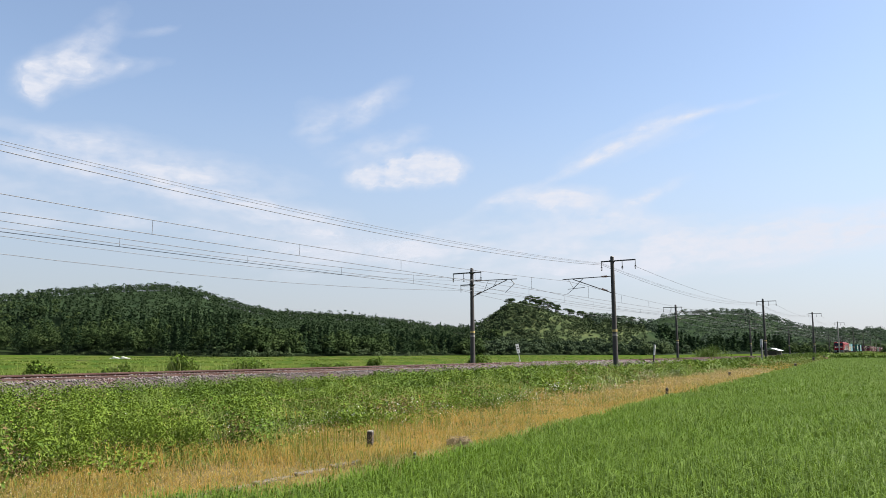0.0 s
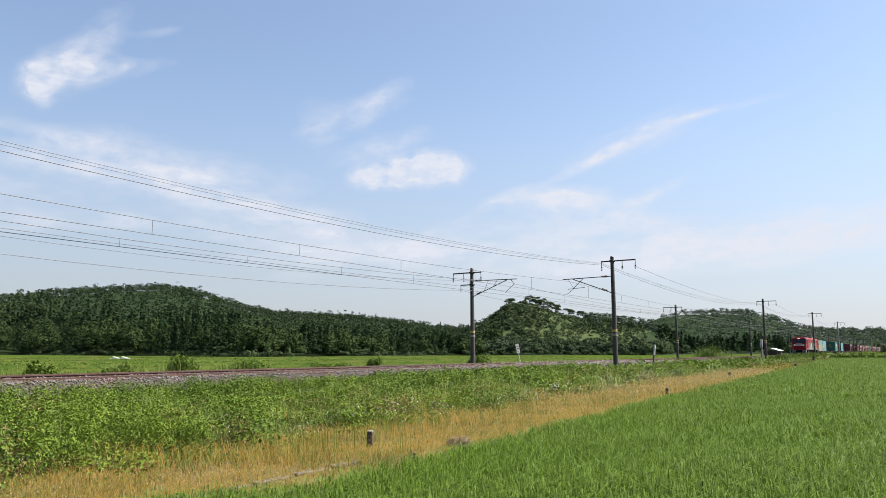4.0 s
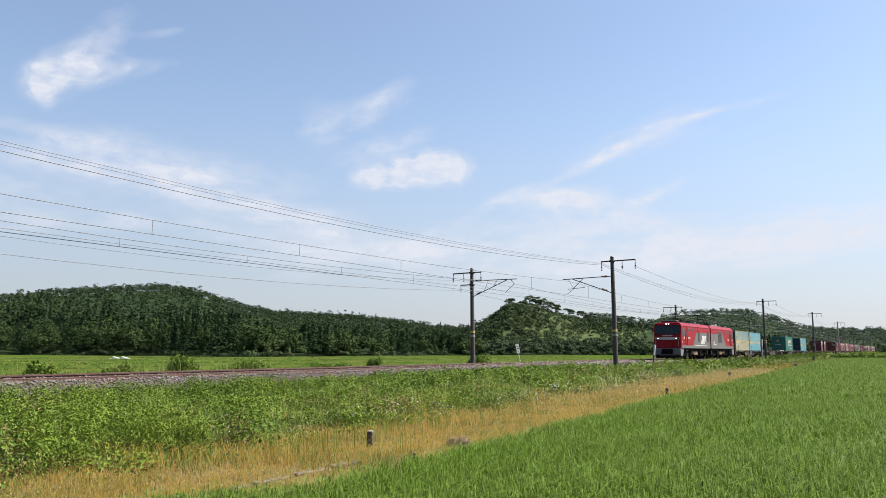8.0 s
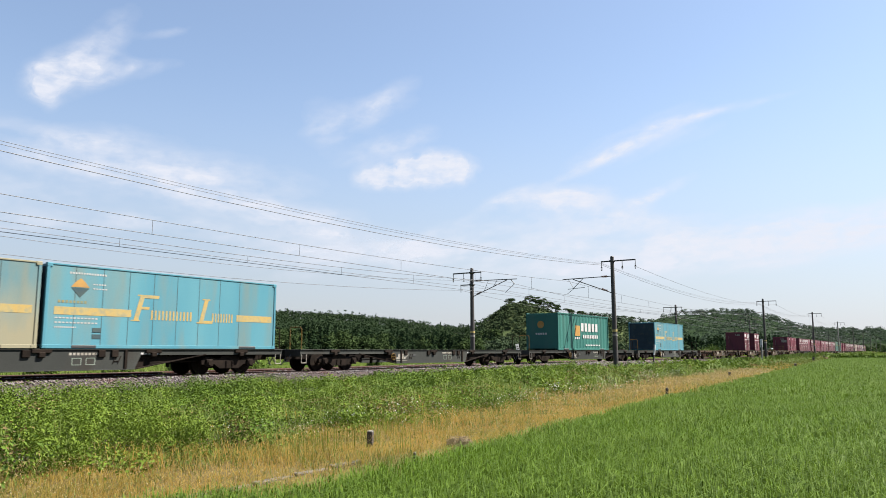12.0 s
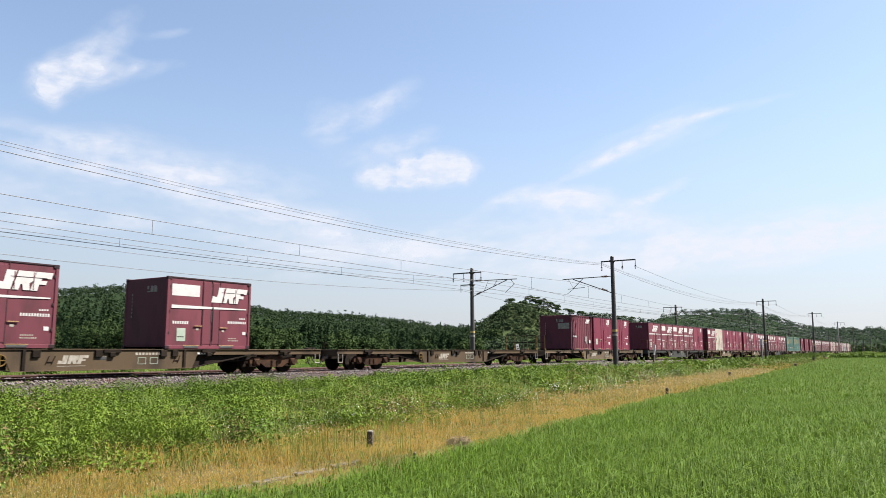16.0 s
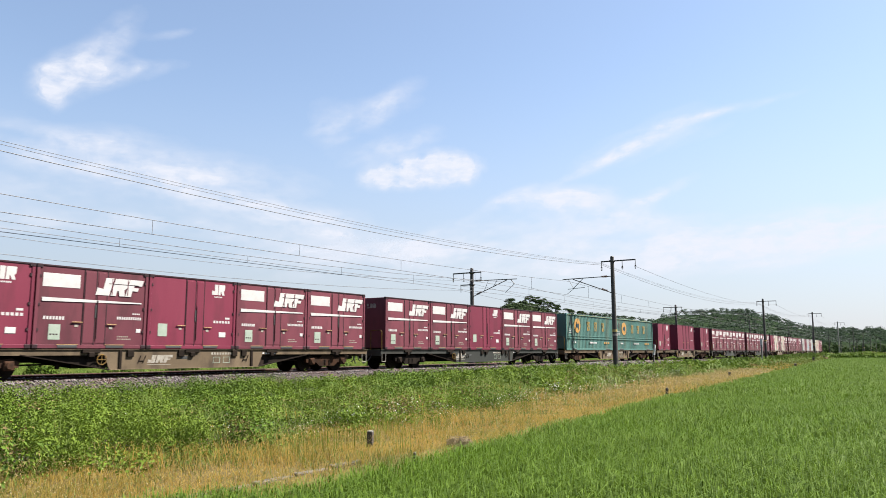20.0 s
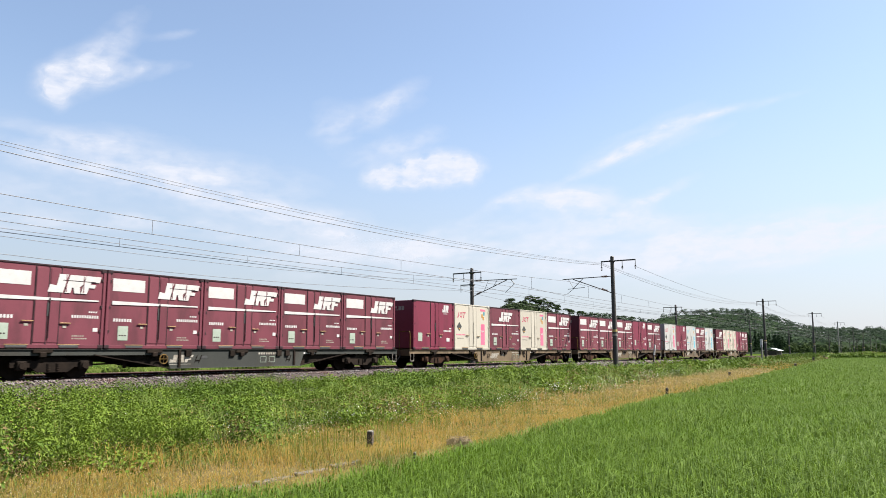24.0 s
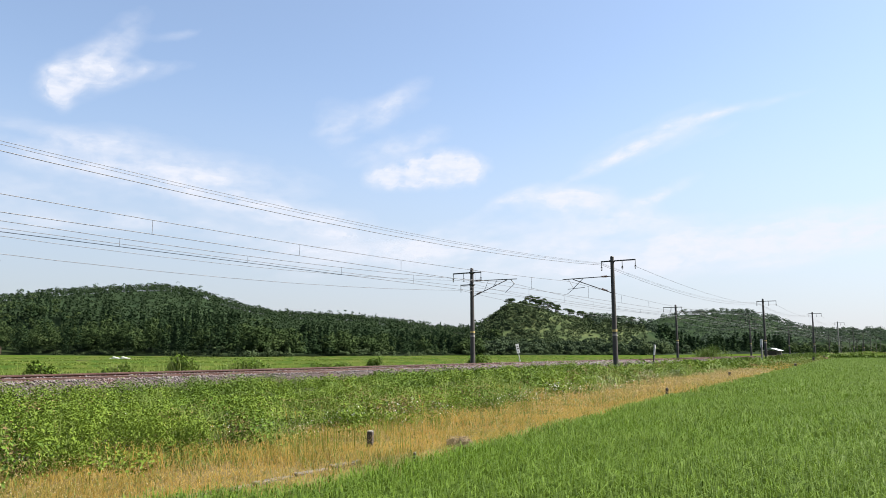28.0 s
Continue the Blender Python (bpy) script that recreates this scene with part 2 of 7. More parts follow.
def ground():
    xs, ys = axis(-4000, 4500, -4, 60, 0.9, 16, 250), axis(-4000, 4500, 0, 36, 0.6, 16, 250)
    X, Y = np.meshgrid(xs, ys, indexing="ij")
    Z = ground_z(X, Y)
    n, k = len(xs), len(ys)
    i = (np.arange(n - 1)[:, None] * k + np.arange(k - 1)[None]).ravel()
    quads = np.stack([i, i + k, i + k + 1, i + 1], 1)
    ob = mesh_object("ground", np.stack([X.ravel(), Y.ravel(), Z.ravel()], 1), quads, FIELD, smooth=True)
    for m in (EARTH, MUD, WOODFLOOR, GRASSLAND, SHADE, BANKGRASS, PLANTFLOOR):
        ob.data.materials.append(m)
    cx, cy = X.ravel()[quads].mean(1), Y.ravel()[quads].mean(1)
    yy = cy - curve(cx)
    idx = np.zeros(len(quads), np.int32)
    idx[(cy >= rice_edge(cx)) & (yy < 31)] = 1
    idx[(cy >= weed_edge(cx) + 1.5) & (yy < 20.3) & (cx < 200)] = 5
    idx[(cy >= rice_edge(cx)) & (yy < 31) & (cx > 84)] = 6
    idx[(cy < rice_edge(cx)) & (cx < 182)] = 2
    idx[(cy < 31) & (cx >= 181) & (cx < 215)] = 6
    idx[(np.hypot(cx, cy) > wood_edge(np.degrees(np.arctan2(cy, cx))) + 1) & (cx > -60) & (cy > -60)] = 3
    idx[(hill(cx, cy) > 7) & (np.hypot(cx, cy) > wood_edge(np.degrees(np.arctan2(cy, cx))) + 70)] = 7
    idx[(hill(cx, cy) > 1.5) & open_hillside(cx, cy)] = 4
    ob.data.polygons.foreach_set("material_index", idx)
    return tagged(ob, "flat farmland with paddies, grassy verge and wooded hills", "ground", kind="structure")


GROUND = ground()


def strip(name, profile, x0, x1, dx, offset, material):
    """A band along the line: a profile in (y, z) carried from x0 to x1."""
    xs = np.concatenate([np.arange(x0, x1, dx), [x1]])
    pr = np.array(profile, float)
    n, k = len(xs), len(pr)
    Y = pr[None, :, 0] + offset + curve(xs)[:, None]
    V = np.stack([np.repeat(xs[:, None], k, 1), Y, np.repeat(pr[None, :, 1], n, 0)], 2).reshape(-1, 3)
    i = (np.arange(n - 1)[:, None] * k + np.arange(k)[None]).ravel()
    j = (np.arange(n - 1)[:, None] * k + (np.arange(k)[None] + 1) % k).ravel()
    return mesh_object(name, V, np.stack([i, i + k, j + k, j], 1), material)


def field_bank(y, x0, x1, bend):
    """A low grassy bank between two paddies."""
    xs = np.linspace(x0, x1, 40)
    Y = y + bend * (xs - x0) / (x1 - x0) + 0.5 * np.sin(xs * 0.05)
    prof = ((-0.7, 0.0), (-0.3, 0.34), (0.3, 0.36), (0.7, 0.0))
    V = np.stack([np.stack([xs, Y + p_, FIELD_Z - 0.02 + q_ * (1 + 0.25 * np.sin(xs * 0.31 + y))], 1) for p_, q_ in prof], 1).reshape(-1, 3)
    i = (np.arange(39)[:, None] * 4 + np.arange(3)[None]).ravel()
    ob = mesh_object("field_bank", V, np.stack([i, i + 4, i + 5, i + 1], 1), BANKGRASS)
    tagged(ob, "low grassy bank between two paddies", "bank", kind="structure")


for y, x0, x1, bend in ((46, -60, 190, 6), (62, -60, 240, 4), (84, -60, 260, -5), (112, -80, 260, 8), (150, -80, 220, 0), (196, -60, 150, 10)):
    field_bank(y, x0, x1, bend)
BED = strip("ballast_bed", [(-3.3, -0.75), (-1.85, -0.06), (-1.1, -0.045), (-0.62, -0.07), (-0.45, -0.14), (0.45, -0.14), (0.62, -0.13), (1.1, -0.07), (2.7, -0.07), (3.2, -0.13), (4.4, -0.13), (4.9, -0.07), (5.6, -0.08), (7.1, -0.75)], -60, 620, 3.0, TRACK, BALLAST)
tagged(BED, "grey-brown crushed stone ballast bed under two tracks", "track bed", kind="structure")
RAIL_PROFILE = [(-0.06, -0.15), (0.06, -0.15), (0.06, -0.135), (0.012, -0.115), (0.012, -0.045), (0.034, -0.035), (0.034, -0.003), (0.026, 0.0), (-0.026, 0.0), (-0.034, -0.003), (-0.034, -0.035), (-0.012, -0.045), (-0.012, -0.115), (-0.06, -0.135)]


def rails():
    for y in (TRACK, FAR_TRACK):
        track = tagged(new("track"), "railway track with rusty rails on dark sleepers in ballast", "railway track", group="railway tracks", kind="structure")
        for side in (-0.535, 0.535):
            r = strip("rail", RAIL_PROFILE, -60, 620, 2.0, y + side, RAILSTEEL)
            r.parent = track
            t = strip("rail_head", [(-0.025, 0.0), (0.025, 0.0), (0.02, 0.003), (-0.02, 0.003)], -60, 620, 4.0, y + side, RAILTOP)
            t.parent = r
        bm = box(bmesh.new(), -0.11, 0.11, -1.05, 1.05, -0.30, -0.152, 0.012)
        base = None
        for i in range(220):
            x = -8 + i * 0.62
            m = pose(x, y + float(curve(x)), 0, rz=math.degrees(swing(x)))
            if base is None:
                base = part("sleeper", bm, CONCRETE, track, m=m)
            else:
                again(base, track, m)


rails()


# ---- overhead line: masts, brackets and wires ----
MAST_X = [-9.8 + 61.3 * i for i in range(10)]
FAR_MAST_X = [-6.0 + 55.0 * i for i in range(11)]
NEAR_Y, FAR_Y = 19.9, 30.4


def taller(x):
    """How much higher the near masts carry the feeders at x."""
    return float(np.interp(x, [52, 112.8, 174], [0, 0.5, 1.35]))


def nearer(x):
    """How far the near masts stand in towards the track at x."""
    return float(np.interp(x, [52, 112.8], [0, 0.5]))


def mast(x, y, toward, top, light=False, lean=0.0, second=False):
    """A pole with a crossarm, hooks and a bracket that reaches over its track (toward = +1 or -1 in y)."""
    m = thing("overhead_line_mast", "pale grey concrete overhead line mast beside the track" if light else "dark weathered overhead line mast with crossarm and bracket", "mast", "masts along the railway")
    m.matrix_world = pose(x, y + float(curve(x)), -0.62, ry=lean, rz=math.degrees(swing(x)))
    h = top + 0.62
    body = CONCRETE if light else POLE
    part("pole", rod(bmesh.new(), (0, 0, 0), (0, 0, h), 0.19, 0.13, 14), body, m)
    part("cap", rod(bmesh.new(), (0, 0, h), (0, 0, h + 0.06), 0.14, 0.09, 12), BRACKET, m)
    for z in (2.55, 2.85):
        part("band", rod(bmesh.new(), (0, 0, z), (0, 0, z + 0.16), 0.185, 0.183, 14), YELLOW if z > 2.7 else CONCRETE, m, "painted marker band")
    s = toward
    arm = part("crossarm", box(bmesh.new(), -0.05, 0.05, min(-1.75 * s, 0.85 * s), max(-1.75 * s, 0.85 * s), h - 0.35, h - 0.26, 0.01), BRACKET, m)
    part("arm_clamp", box(bmesh.new(), -0.17, 0.17, -0.17, 0.17, h - 0.38, h - 0.24, 0.03), BRACKET, m)
    for yy in (-1.72 * s, -0.75 * s, 0.82 * s):
        part("hanger_rod", rod(bmesh.new(), (0, yy, h - 0.3), (0, yy, h - 0.72), 0.025, n=6), STEEL, m)
        bm = bmesh.new()
        for k in range(3):
            rod(bm, (0, yy, h - 0.72 - 0.09 * k), (0, yy, h - 0.78 - 0.09 * k), 0.075, 0.035, 10)
        part("insulator", bm, PORCELAIN, m)
    # bracket over the track: top tube, diagonal stay, steady arm
    z1, z2, reach = 6.25 + 0.62, 5.05 + 0.62, 3.95
    part("bracket_tube", rod(bmesh.new(), (0, 0.14 * s, z1), (0, reach * s, z1 - 0.05), 0.032, n=8), BRACKET, m)
    part("bracket_stay", rod(bmesh.new(), (0, 0.14 * s, z2), (0, 3.1 * s, z1 - 0.08), 0.032, n=8), BRACKET, m)
    for yy, zz, r in ((0.45, z1, 0.0), (0.45, z2 + 0.16, 0.18)):
        bm = bmesh.new()
        for k in range(5):
            rod(bm, (0, (yy + 0.09 * k) * s, zz + 0.035 * k * (r > 0)), (0, (yy + 0.05 + 0.09 * k) * s, zz + 0.035 * k * (r > 0)), 0.085, 0.05, 10)
        part("insulator", bm, PORCELAIN, m)
    if second:
        for a, b in ((1.5, 1.1), (2.3, 1.9)):
            part("brace", rod(bmesh.new(), (0, a * s, z1), (0, b * s, z2 + (z1 - 0.08 - z2) * (b - 0.14) / 2.96), 0.018, n=6), BRACKET, m)
        part("drop_tube", rod(bmesh.new(), (0, 3.4 * s, z1 - 0.03), (0, 3.75 * s, z1 - 0.42), 0.03, n=6), BRACKET, m)
        part("steady_arm", rod(bmesh.new(), (0, 3.75 * s, z1 - 0.4), (0.05, 2.9 * s, 5.1 + 0.62 + 0.12), 0.018, n=6), BRACKET, m)
    else:
        part("cross_tube", rod(bmesh.new(), (0, 2.26 * s, z1 - 0.02), (0, 3.15 * s, z1 - 0.8), 0.024, n=6), BRACKET, m)
        part("hanger_tube", rod(bmesh.new(), (0, 3.5 * s, z1 - 0.04), (0, 3.1 * s, z1 - 0.72), 0.018, n=6), BRACKET, m)
        part("registration_tube", rod(bmesh.new(), (0, 2.2 * s, z1 - 0.72), (0, 3.55 * s, z1 - 0.8), 0.02, n=6), BRACKET, m)
        part("steady_arm", rod(bmesh.new(), (0, 3.1 * s, z1 - 0.8), (0.05, 3.62 * s, z1 - 1.15), 0.016, n=6), BRACKET, m)
    if second:
        part("lower_crossarm", box(bmesh.new(), -0.04, 0.04, min(0, -1.05 * s), max(0, -1.05 * s), h - 1.28, h - 1.2, 0.01), BRACKET, m)
        part("hanger_rod", rod(bmesh.new(), (0, -1.02 * s, h - 1.25), (0, -1.02 * s, h - 1.8), 0.025, n=6), STEEL, m)
        part("arm_clamp", box(bmesh.new(), -0.17, 0.17, -0.17, 0.17, h - 1.31, h - 1.17, 0.03), BRACKET, m)
    return m


for i, x in enumerate(MAST_X):
    mast(x, NEAR_Y + nearer(x), 1, 7.65 + taller(x), light=(i == 4), lean=-0.9 if i < 4 else 0.0)
for i, x in enumerate(FAR_MAST_X):
    mast(x, FAR_Y, -1, 7.2, lean=-0.7, second=True)


def wire(name, y, z, sag, xs, radius, label, hangers=None, feeder=False):
    """A wire that hangs in a shallow curve from support to support; hangers: the wire below, to which rods go down."""
    pts = []
    for a, b in zip(xs[:-1], xs[1:]):
        for f in np.linspace(0, 1, 13)[:-1]:
            x = a + (b - a) * f
            pts.append((x, y + float(curve(x)) + nearer(x) * feeder, z + taller(x) * feeder - 4 * sag * f * (1 - f)))
    pts.append((xs[-1], y + float(curve(xs[-1])) + nearer(xs[-1]) * feeder, z + taller(xs[-1]) * feeder))
    P = np.array(pts)
    ring = np.array([(0, math.cos(a), math.sin(a)) for a in np.arange(5) * 2 * math.pi / 5]) * radius
    V = (P[:, None] + ring[None]).reshape(-1, 3)
    n, k = len(P), 5
    i = (np.arange(n - 1)[:, None] * k + np.arange(k)[None]).ravel()
    j = (np.arange(n - 1)[:, None] * k + (np.arange(k)[None] + 1) % k).ravel()
    w = mesh_object(name, V, np.stack([i, i + k, j + k, j], 1), WIRE)
    tagged(w, label, "wire", "wires of the overhead line")
    if hangers is not None:
        for a, b in zip(xs[:4], xs[1:5]):
            for f in (0.06, 0.18, 0.3, 0.42, 0.54, 0.66, 0.78, 0.9):
                x = a + (b - a) * f
                zt = z - 4 * sag * f * (1 - f)
                part("hanger", rod(bmesh.new(), (x, y + float(curve(x)), zt), (x, y + float(curve(x)), hangers), 0.009, n=5), WIRE, w)
    return w


for dz, sag, r in ((7.25, 0.93, 0.008), (7.2, 0.98, 0.008), (7.11, 1.08, 0.013)):
    wire("feeder_wire", NEAR_Y + 0.82, dz, sag, MAST_X, r, "thin dark feeder wire strung from mast to mast" if r < 0.01 else "thick dark feeder wire strung from mast to mast", feeder=True)
wire("feeder_wire", NEAR_Y - 1.72, 6.85, 0.9, MAST_X[1:], 0.011, "thin dark feeder wire strung from mast to mast", feeder=True)
wire("messenger_wire", TRACK, 6.05, 0.55, MAST_X, 0.012, "messenger wire carrying the contact wire by hangers", hangers=5.03)
wire("contact_wire", TRACK + 0.03, 5.03, 0.02, MAST_X, 0.013, "copper contact wire over the near track")
wire("messenger_wire", FAR_TRACK, 6.0, 0.7, FAR_MAST_X, 0.013, "messenger wire carrying the contact wire by hangers", hangers=5.0)
wire("contact_wire", FAR_TRACK - 0.03, 5.0, 0.02, FAR_MAST_X, 0.013, "copper contact wire over the far track")
wire("auxiliary_wire", FAR_TRACK - 0.1, 5.3, 0.22, FAR_MAST_X, 0.011, "auxiliary wire just above the contact wire")
wire("return_wire", FAR_Y + 1.1, 5.58, 0.9, FAR_MAST_X, 0.012, "thin return wire on the far masts")
wire("return_wire", FAR_Y + 1.1, 6.35, 0.95, FAR_MAST_X, 0.011, "thin return wire on the far masts")


# ---- the goods train ----
SPEED, PITCHQ, FIRST = 24.775, 20.27, 299.6   # metres a second; wagon pitch; load of the first wagon at 0 s
DECK = 0.93
MAROON = surface("container_maroon", (0.165, 0.036, 0.056), (0.205, 0.049, 0.07), 0.9, 35, 0.6, bump=0.05, dirt=(0.075, 0.024, 0.03), dirt_at=(0.52, 0.75), stretch=(1, 1, 0.3), vary=0.16, gloss=0.2)
MAROON_NEW = surface("container_red", (0.195, 0.026, 0.055), (0.235, 0.035, 0.068), 0.9, 35, 0.5, bump=0.04, dirt=(0.115, 0.024, 0.038), dirt_at=(0.55, 0.8), stretch=(1, 1, 0.3), vary=0.1, gloss=0.2)
SEAM = surface("dark_seam", (0.03, 0.013, 0.017), (0.052, 0.02, 0.025), 3, 40, 0.6, bump=0.05, gloss=0.2)
CREAM = surface("container_cream", (0.55, 0.505, 0.42), (0.61, 0.56, 0.475), 0.8, 35, 0.55, bump=0.04, dirt=(0.38, 0.32, 0.23), dirt_at=(0.58, 0.85), stretch=(1, 1, 0.25), vary=0.08, gloss=0.2)
PALE = surface("container_white", (0.53, 0.525, 0.505), (0.585, 0.575, 0.555), 0.8, 35, 0.5, bump=0.04, dirt=(0.4, 0.4, 0.38), dirt_at=(0.6, 0.85), stretch=(1, 1, 0.25), vary=0.06, gloss=0.2)
KHAKI = surface("container_stained_blue", (0.13, 0.29, 0.34), (0.19, 0.31, 0.31), 0.6, 30, 0.65, bump=0.08, dirt=(0.30, 0.29, 0.20), dirt_at=(0.48, 0.7), stretch=(1, 1, 0.2), gloss=0.2)


def dusted(m, tone):
    """Dust that has settled on the lower half of a side, in uneven streaks."""
    t = m.node_tree
    p = t.nodes["Principled BSDF"]
    col = p.inputs["Base Color"].links[0].from_socket
    c, sp = t.nodes.new("ShaderNodeTexCoord"), t.nodes.new("ShaderNodeSeparateXYZ")
    t.links.new(c.outputs["Object"], sp.inputs[0])
    streak = tex(t, "ShaderNodeTexNoise", 1.6, 5.0, stretch=(1, 1, 0.25))
    add = t.nodes.new("ShaderNodeMath")
    t.links.new(sp.outputs[2], add.inputs[0])
    t.links.new(times(t, streak.outputs[0], 2.6), add.inputs[1])
    col = mix(t, times(t, ramp(t, add.outputs[0], 3.3, 1.9), 0.9), col, tuple(a * TONE for a in tone))
    t.links.new(col, p.inputs["Base Color"])


dusted(KHAKI, (0.40, 0.35, 0.22))
BLUE = surface("container_blue", (0.085, 0.30, 0.39), (0.13, 0.36, 0.43), 0.5, 30, 0.55, bump=0.06, dirt=(0.24, 0.28, 0.23), dirt_at=(0.5, 0.72), stretch=(1, 1, 0.18), vary=0.1, gloss=0.2)
TEAL = surface("container_teal", (0.035, 0.17, 0.145), (0.05, 0.22, 0.18), 0.5, 30, 0.55, bump=0.05, dirt=(0.08, 0.18, 0.15), stretch=(1, 1, 0.2), gloss=0.2)
SAGE = surface("container_sage", (0.075, 0.20, 0.18), (0.115, 0.255, 0.22), 0.5, 30, 0.6, bump=0.06, dirt=(0.17, 0.18, 0.12), dirt_at=(0.5, 0.7), stretch=(1, 1, 0.2), gloss=0.2)
# End walls are navy, with part of their shade put into the colour.
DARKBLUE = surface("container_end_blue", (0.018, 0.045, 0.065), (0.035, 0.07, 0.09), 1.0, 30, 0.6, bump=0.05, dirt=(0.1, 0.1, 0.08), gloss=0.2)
PAINT_W = surface("white_paint", (0.64, 0.61, 0.60), (0.74, 0.71, 0.69), 3.0, 40, 0.6, bump=0.03, dirt=(0.5, 0.42, 0.40), dirt_at=(0.62, 0.85))
PAINT_O = surface("orange_paint", (0.52, 0.25, 0.035), (0.58, 0.31, 0.055), 2.0, 40, 0.6, bump=0.03, dirt=(0.40, 0.32, 0.16))
PAINT_FADED = surface("faded_ochre", (0.34, 0.26, 0.08), (0.24, 0.26, 0.14), 3.0, 40, 0.7, bump=0.03, dirt=(0.16, 0.26, 0.2), dirt_at=(0.5, 0.7))
OLDGOLD = surface("sun_bleached_orange", (0.58, 0.38, 0.09), (0.52, 0.40, 0.15), 3.0, 40, 0.7, bump=0.03, dirt=(0.30, 0.31, 0.2), dirt_at=(0.45, 0.7))
INKRED = surface("red_ink", (0.50, 0.05, 0.12), (0.56, 0.08, 0.15), 3.0, 40, 0.6, bump=0.03, gloss=0.2)
MARKS = surface("flaking_orange", (0.40, 0.23, 0.045), (0.26, 0.24, 0.10), 5.0, 40, 0.7, bump=0.03, dirt=(0.12, 0.24, 0.2), dirt_at=(0.5, 0.62), gloss=0.2)
SEAMBLUE = surface("stained_seam", (0.05, 0.10, 0.12), (0.09, 0.12, 0.11), 3.0, 40, 0.7, bump=0.05, gloss=0.2)
PAINT_P = surface("pink_paint", (0.72, 0.12, 0.25), (0.76, 0.17, 0.30), 2.0, 40, 0.6, bump=0.03)
PAINT_C = surface("cyan_paint", (0.10, 0.46, 0.66), (0.14, 0.52, 0.70), 2.0, 40, 0.6, bump=0.03)
PAINT_K = surface("black_paint", (0.025, 0.025, 0.025), (0.04, 0.04, 0.04), 2.0, 40, 0.6, bump=0.03)
PAINT_OLD = surface("worn_white_paint", (0.50, 0.46, 0.40), (0.34, 0.30, 0.24), 4.0, 40, 0.7, bump=0.03, dirt=(0.22, 0.17, 0.12), dirt_at=(0.45, 0.7))
PAPER = surface("label_paper", (0.34, 0.42, 0.33), (0.44, 0.50, 0.42), 5.0, 40, 0.7, bump=0.02)
BRASS = surface("lock_handle", (0.36, 0.216, 0.096), (0.44, 0.28, 0.128), 5, 40, 0.5, 0.3, bump=0.05, gloss=0.3)
WAGON_RUST = surface("wagon_rusty_brown", (0.104, 0.0728, 0.0442), (0.151, 0.104, 0.065), 0.8, 24, 0.85, bump=0.2, dirt=(0.0442, 0.0338, 0.026), dirt_at=(0.48, 0.7), stretch=(0.52, 0.52, 0.26), vary=0.15, gloss=0.1)
WAGON_TAN = surface("wagon_dusty_tan", (0.17, 0.125, 0.08), (0.25, 0.185, 0.12), 0.8, 24, 0.85, bump=0.2, dirt=(0.08, 0.06, 0.045), dirt_at=(0.48, 0.7), stretch=(1, 1, 0.5), vary=0.15, gloss=0.1)
WAGON_GREY = surface("wagon_dusty_grey", (0.051, 0.054, 0.0498), (0.084, 0.087, 0.078), 0.8, 24, 0.85, bump=0.2, dirt=(0.06, 0.051, 0.042), dirt_at=(0.52, 0.75), stretch=(0.6, 0.6, 0.3), vary=0.15, gloss=0.1)
OCHRE = surface("worn_yellow_paint", (0.30, 0.17, 0.035), (0.16, 0.10, 0.035), 4, 30, 0.7, bump=0.1, dirt=(0.10, 0.07, 0.045), dirt_at=(0.45, 0.65), gloss=0.1)
GRIME = surface("brake_dust", (0.0165, 0.0128, 0.0105), (0.0375, 0.027, 0.021), 2.5, 24, 0.9, bump=0.25, vary=0.2, gloss=0.05)
RUSTY = surface("rust_red_bogie", (0.04, 0.024, 0.017), (0.115, 0.055, 0.03), 1.6, 24, 0.9, bump=0.25, dirt=(0.03, 0.022, 0.018), dirt_at=(0.45, 0.65), vary=0.25, gloss=0.05)
TREAD = surface("wheel_tread", (0.30, 0.28, 0.26), (0.4, 0.38, 0.36), 4, 40, 0.4, 0.8, bump=0.05)
SIDE = -1.225


def plate(name, x0, x1, z0, z1, y, t, material, parent, label=""):
    """A flat plate on the side that faces the fields, t thick."""
    return part(name, box(bmesh.new(), x0, x1, y - t, y, z0, z1, min(0.004, t / 3)), material, parent, label)


def emblem(parent, x0, x1, z0, z1, y, n, material, name="emblem", lean=0.28):
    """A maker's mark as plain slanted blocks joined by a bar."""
    bm = bmesh.new()
    w, h = (x1 - x0), (z1 - z0)
    k = h * lean
    unit = (w - k) / n
    for i in range(n):
        a = x0 + i * unit
        b = a + unit * 0.9
        if i == 0:
            pts = [(a, z0), (b, z0), (b + k, z1), (b + k - unit * 0.55, z1), (b - unit * 0.5 + k * 0.36, z0 + h * 0.36), (a + k * 0.4, z0 + h * 0.42)]
        else:
            shape = ((0, 0), (0.36, 0), (0.36, 0.3), (0.46, 0.3), (0.62, 0), (1.0, 0), (0.84, 0.36), (1.0, 0.5), (1.0, 1), (0, 1)) if i == 1 else ((0, 0), (0.4, 0), (0.4, 0.34), (0.8, 0.34), (0.8, 0.54), (0.44, 0.54), (0.44, 0.66), (1.0, 0.66), (1.0, 1), (0, 1))
            pts = [(a + p * unit * 0.97 + k * q, z0 + h * q) for p, q in shape]
        prism(bm, pts, y - 0.004, y)
    return part(name, bm, material, parent)


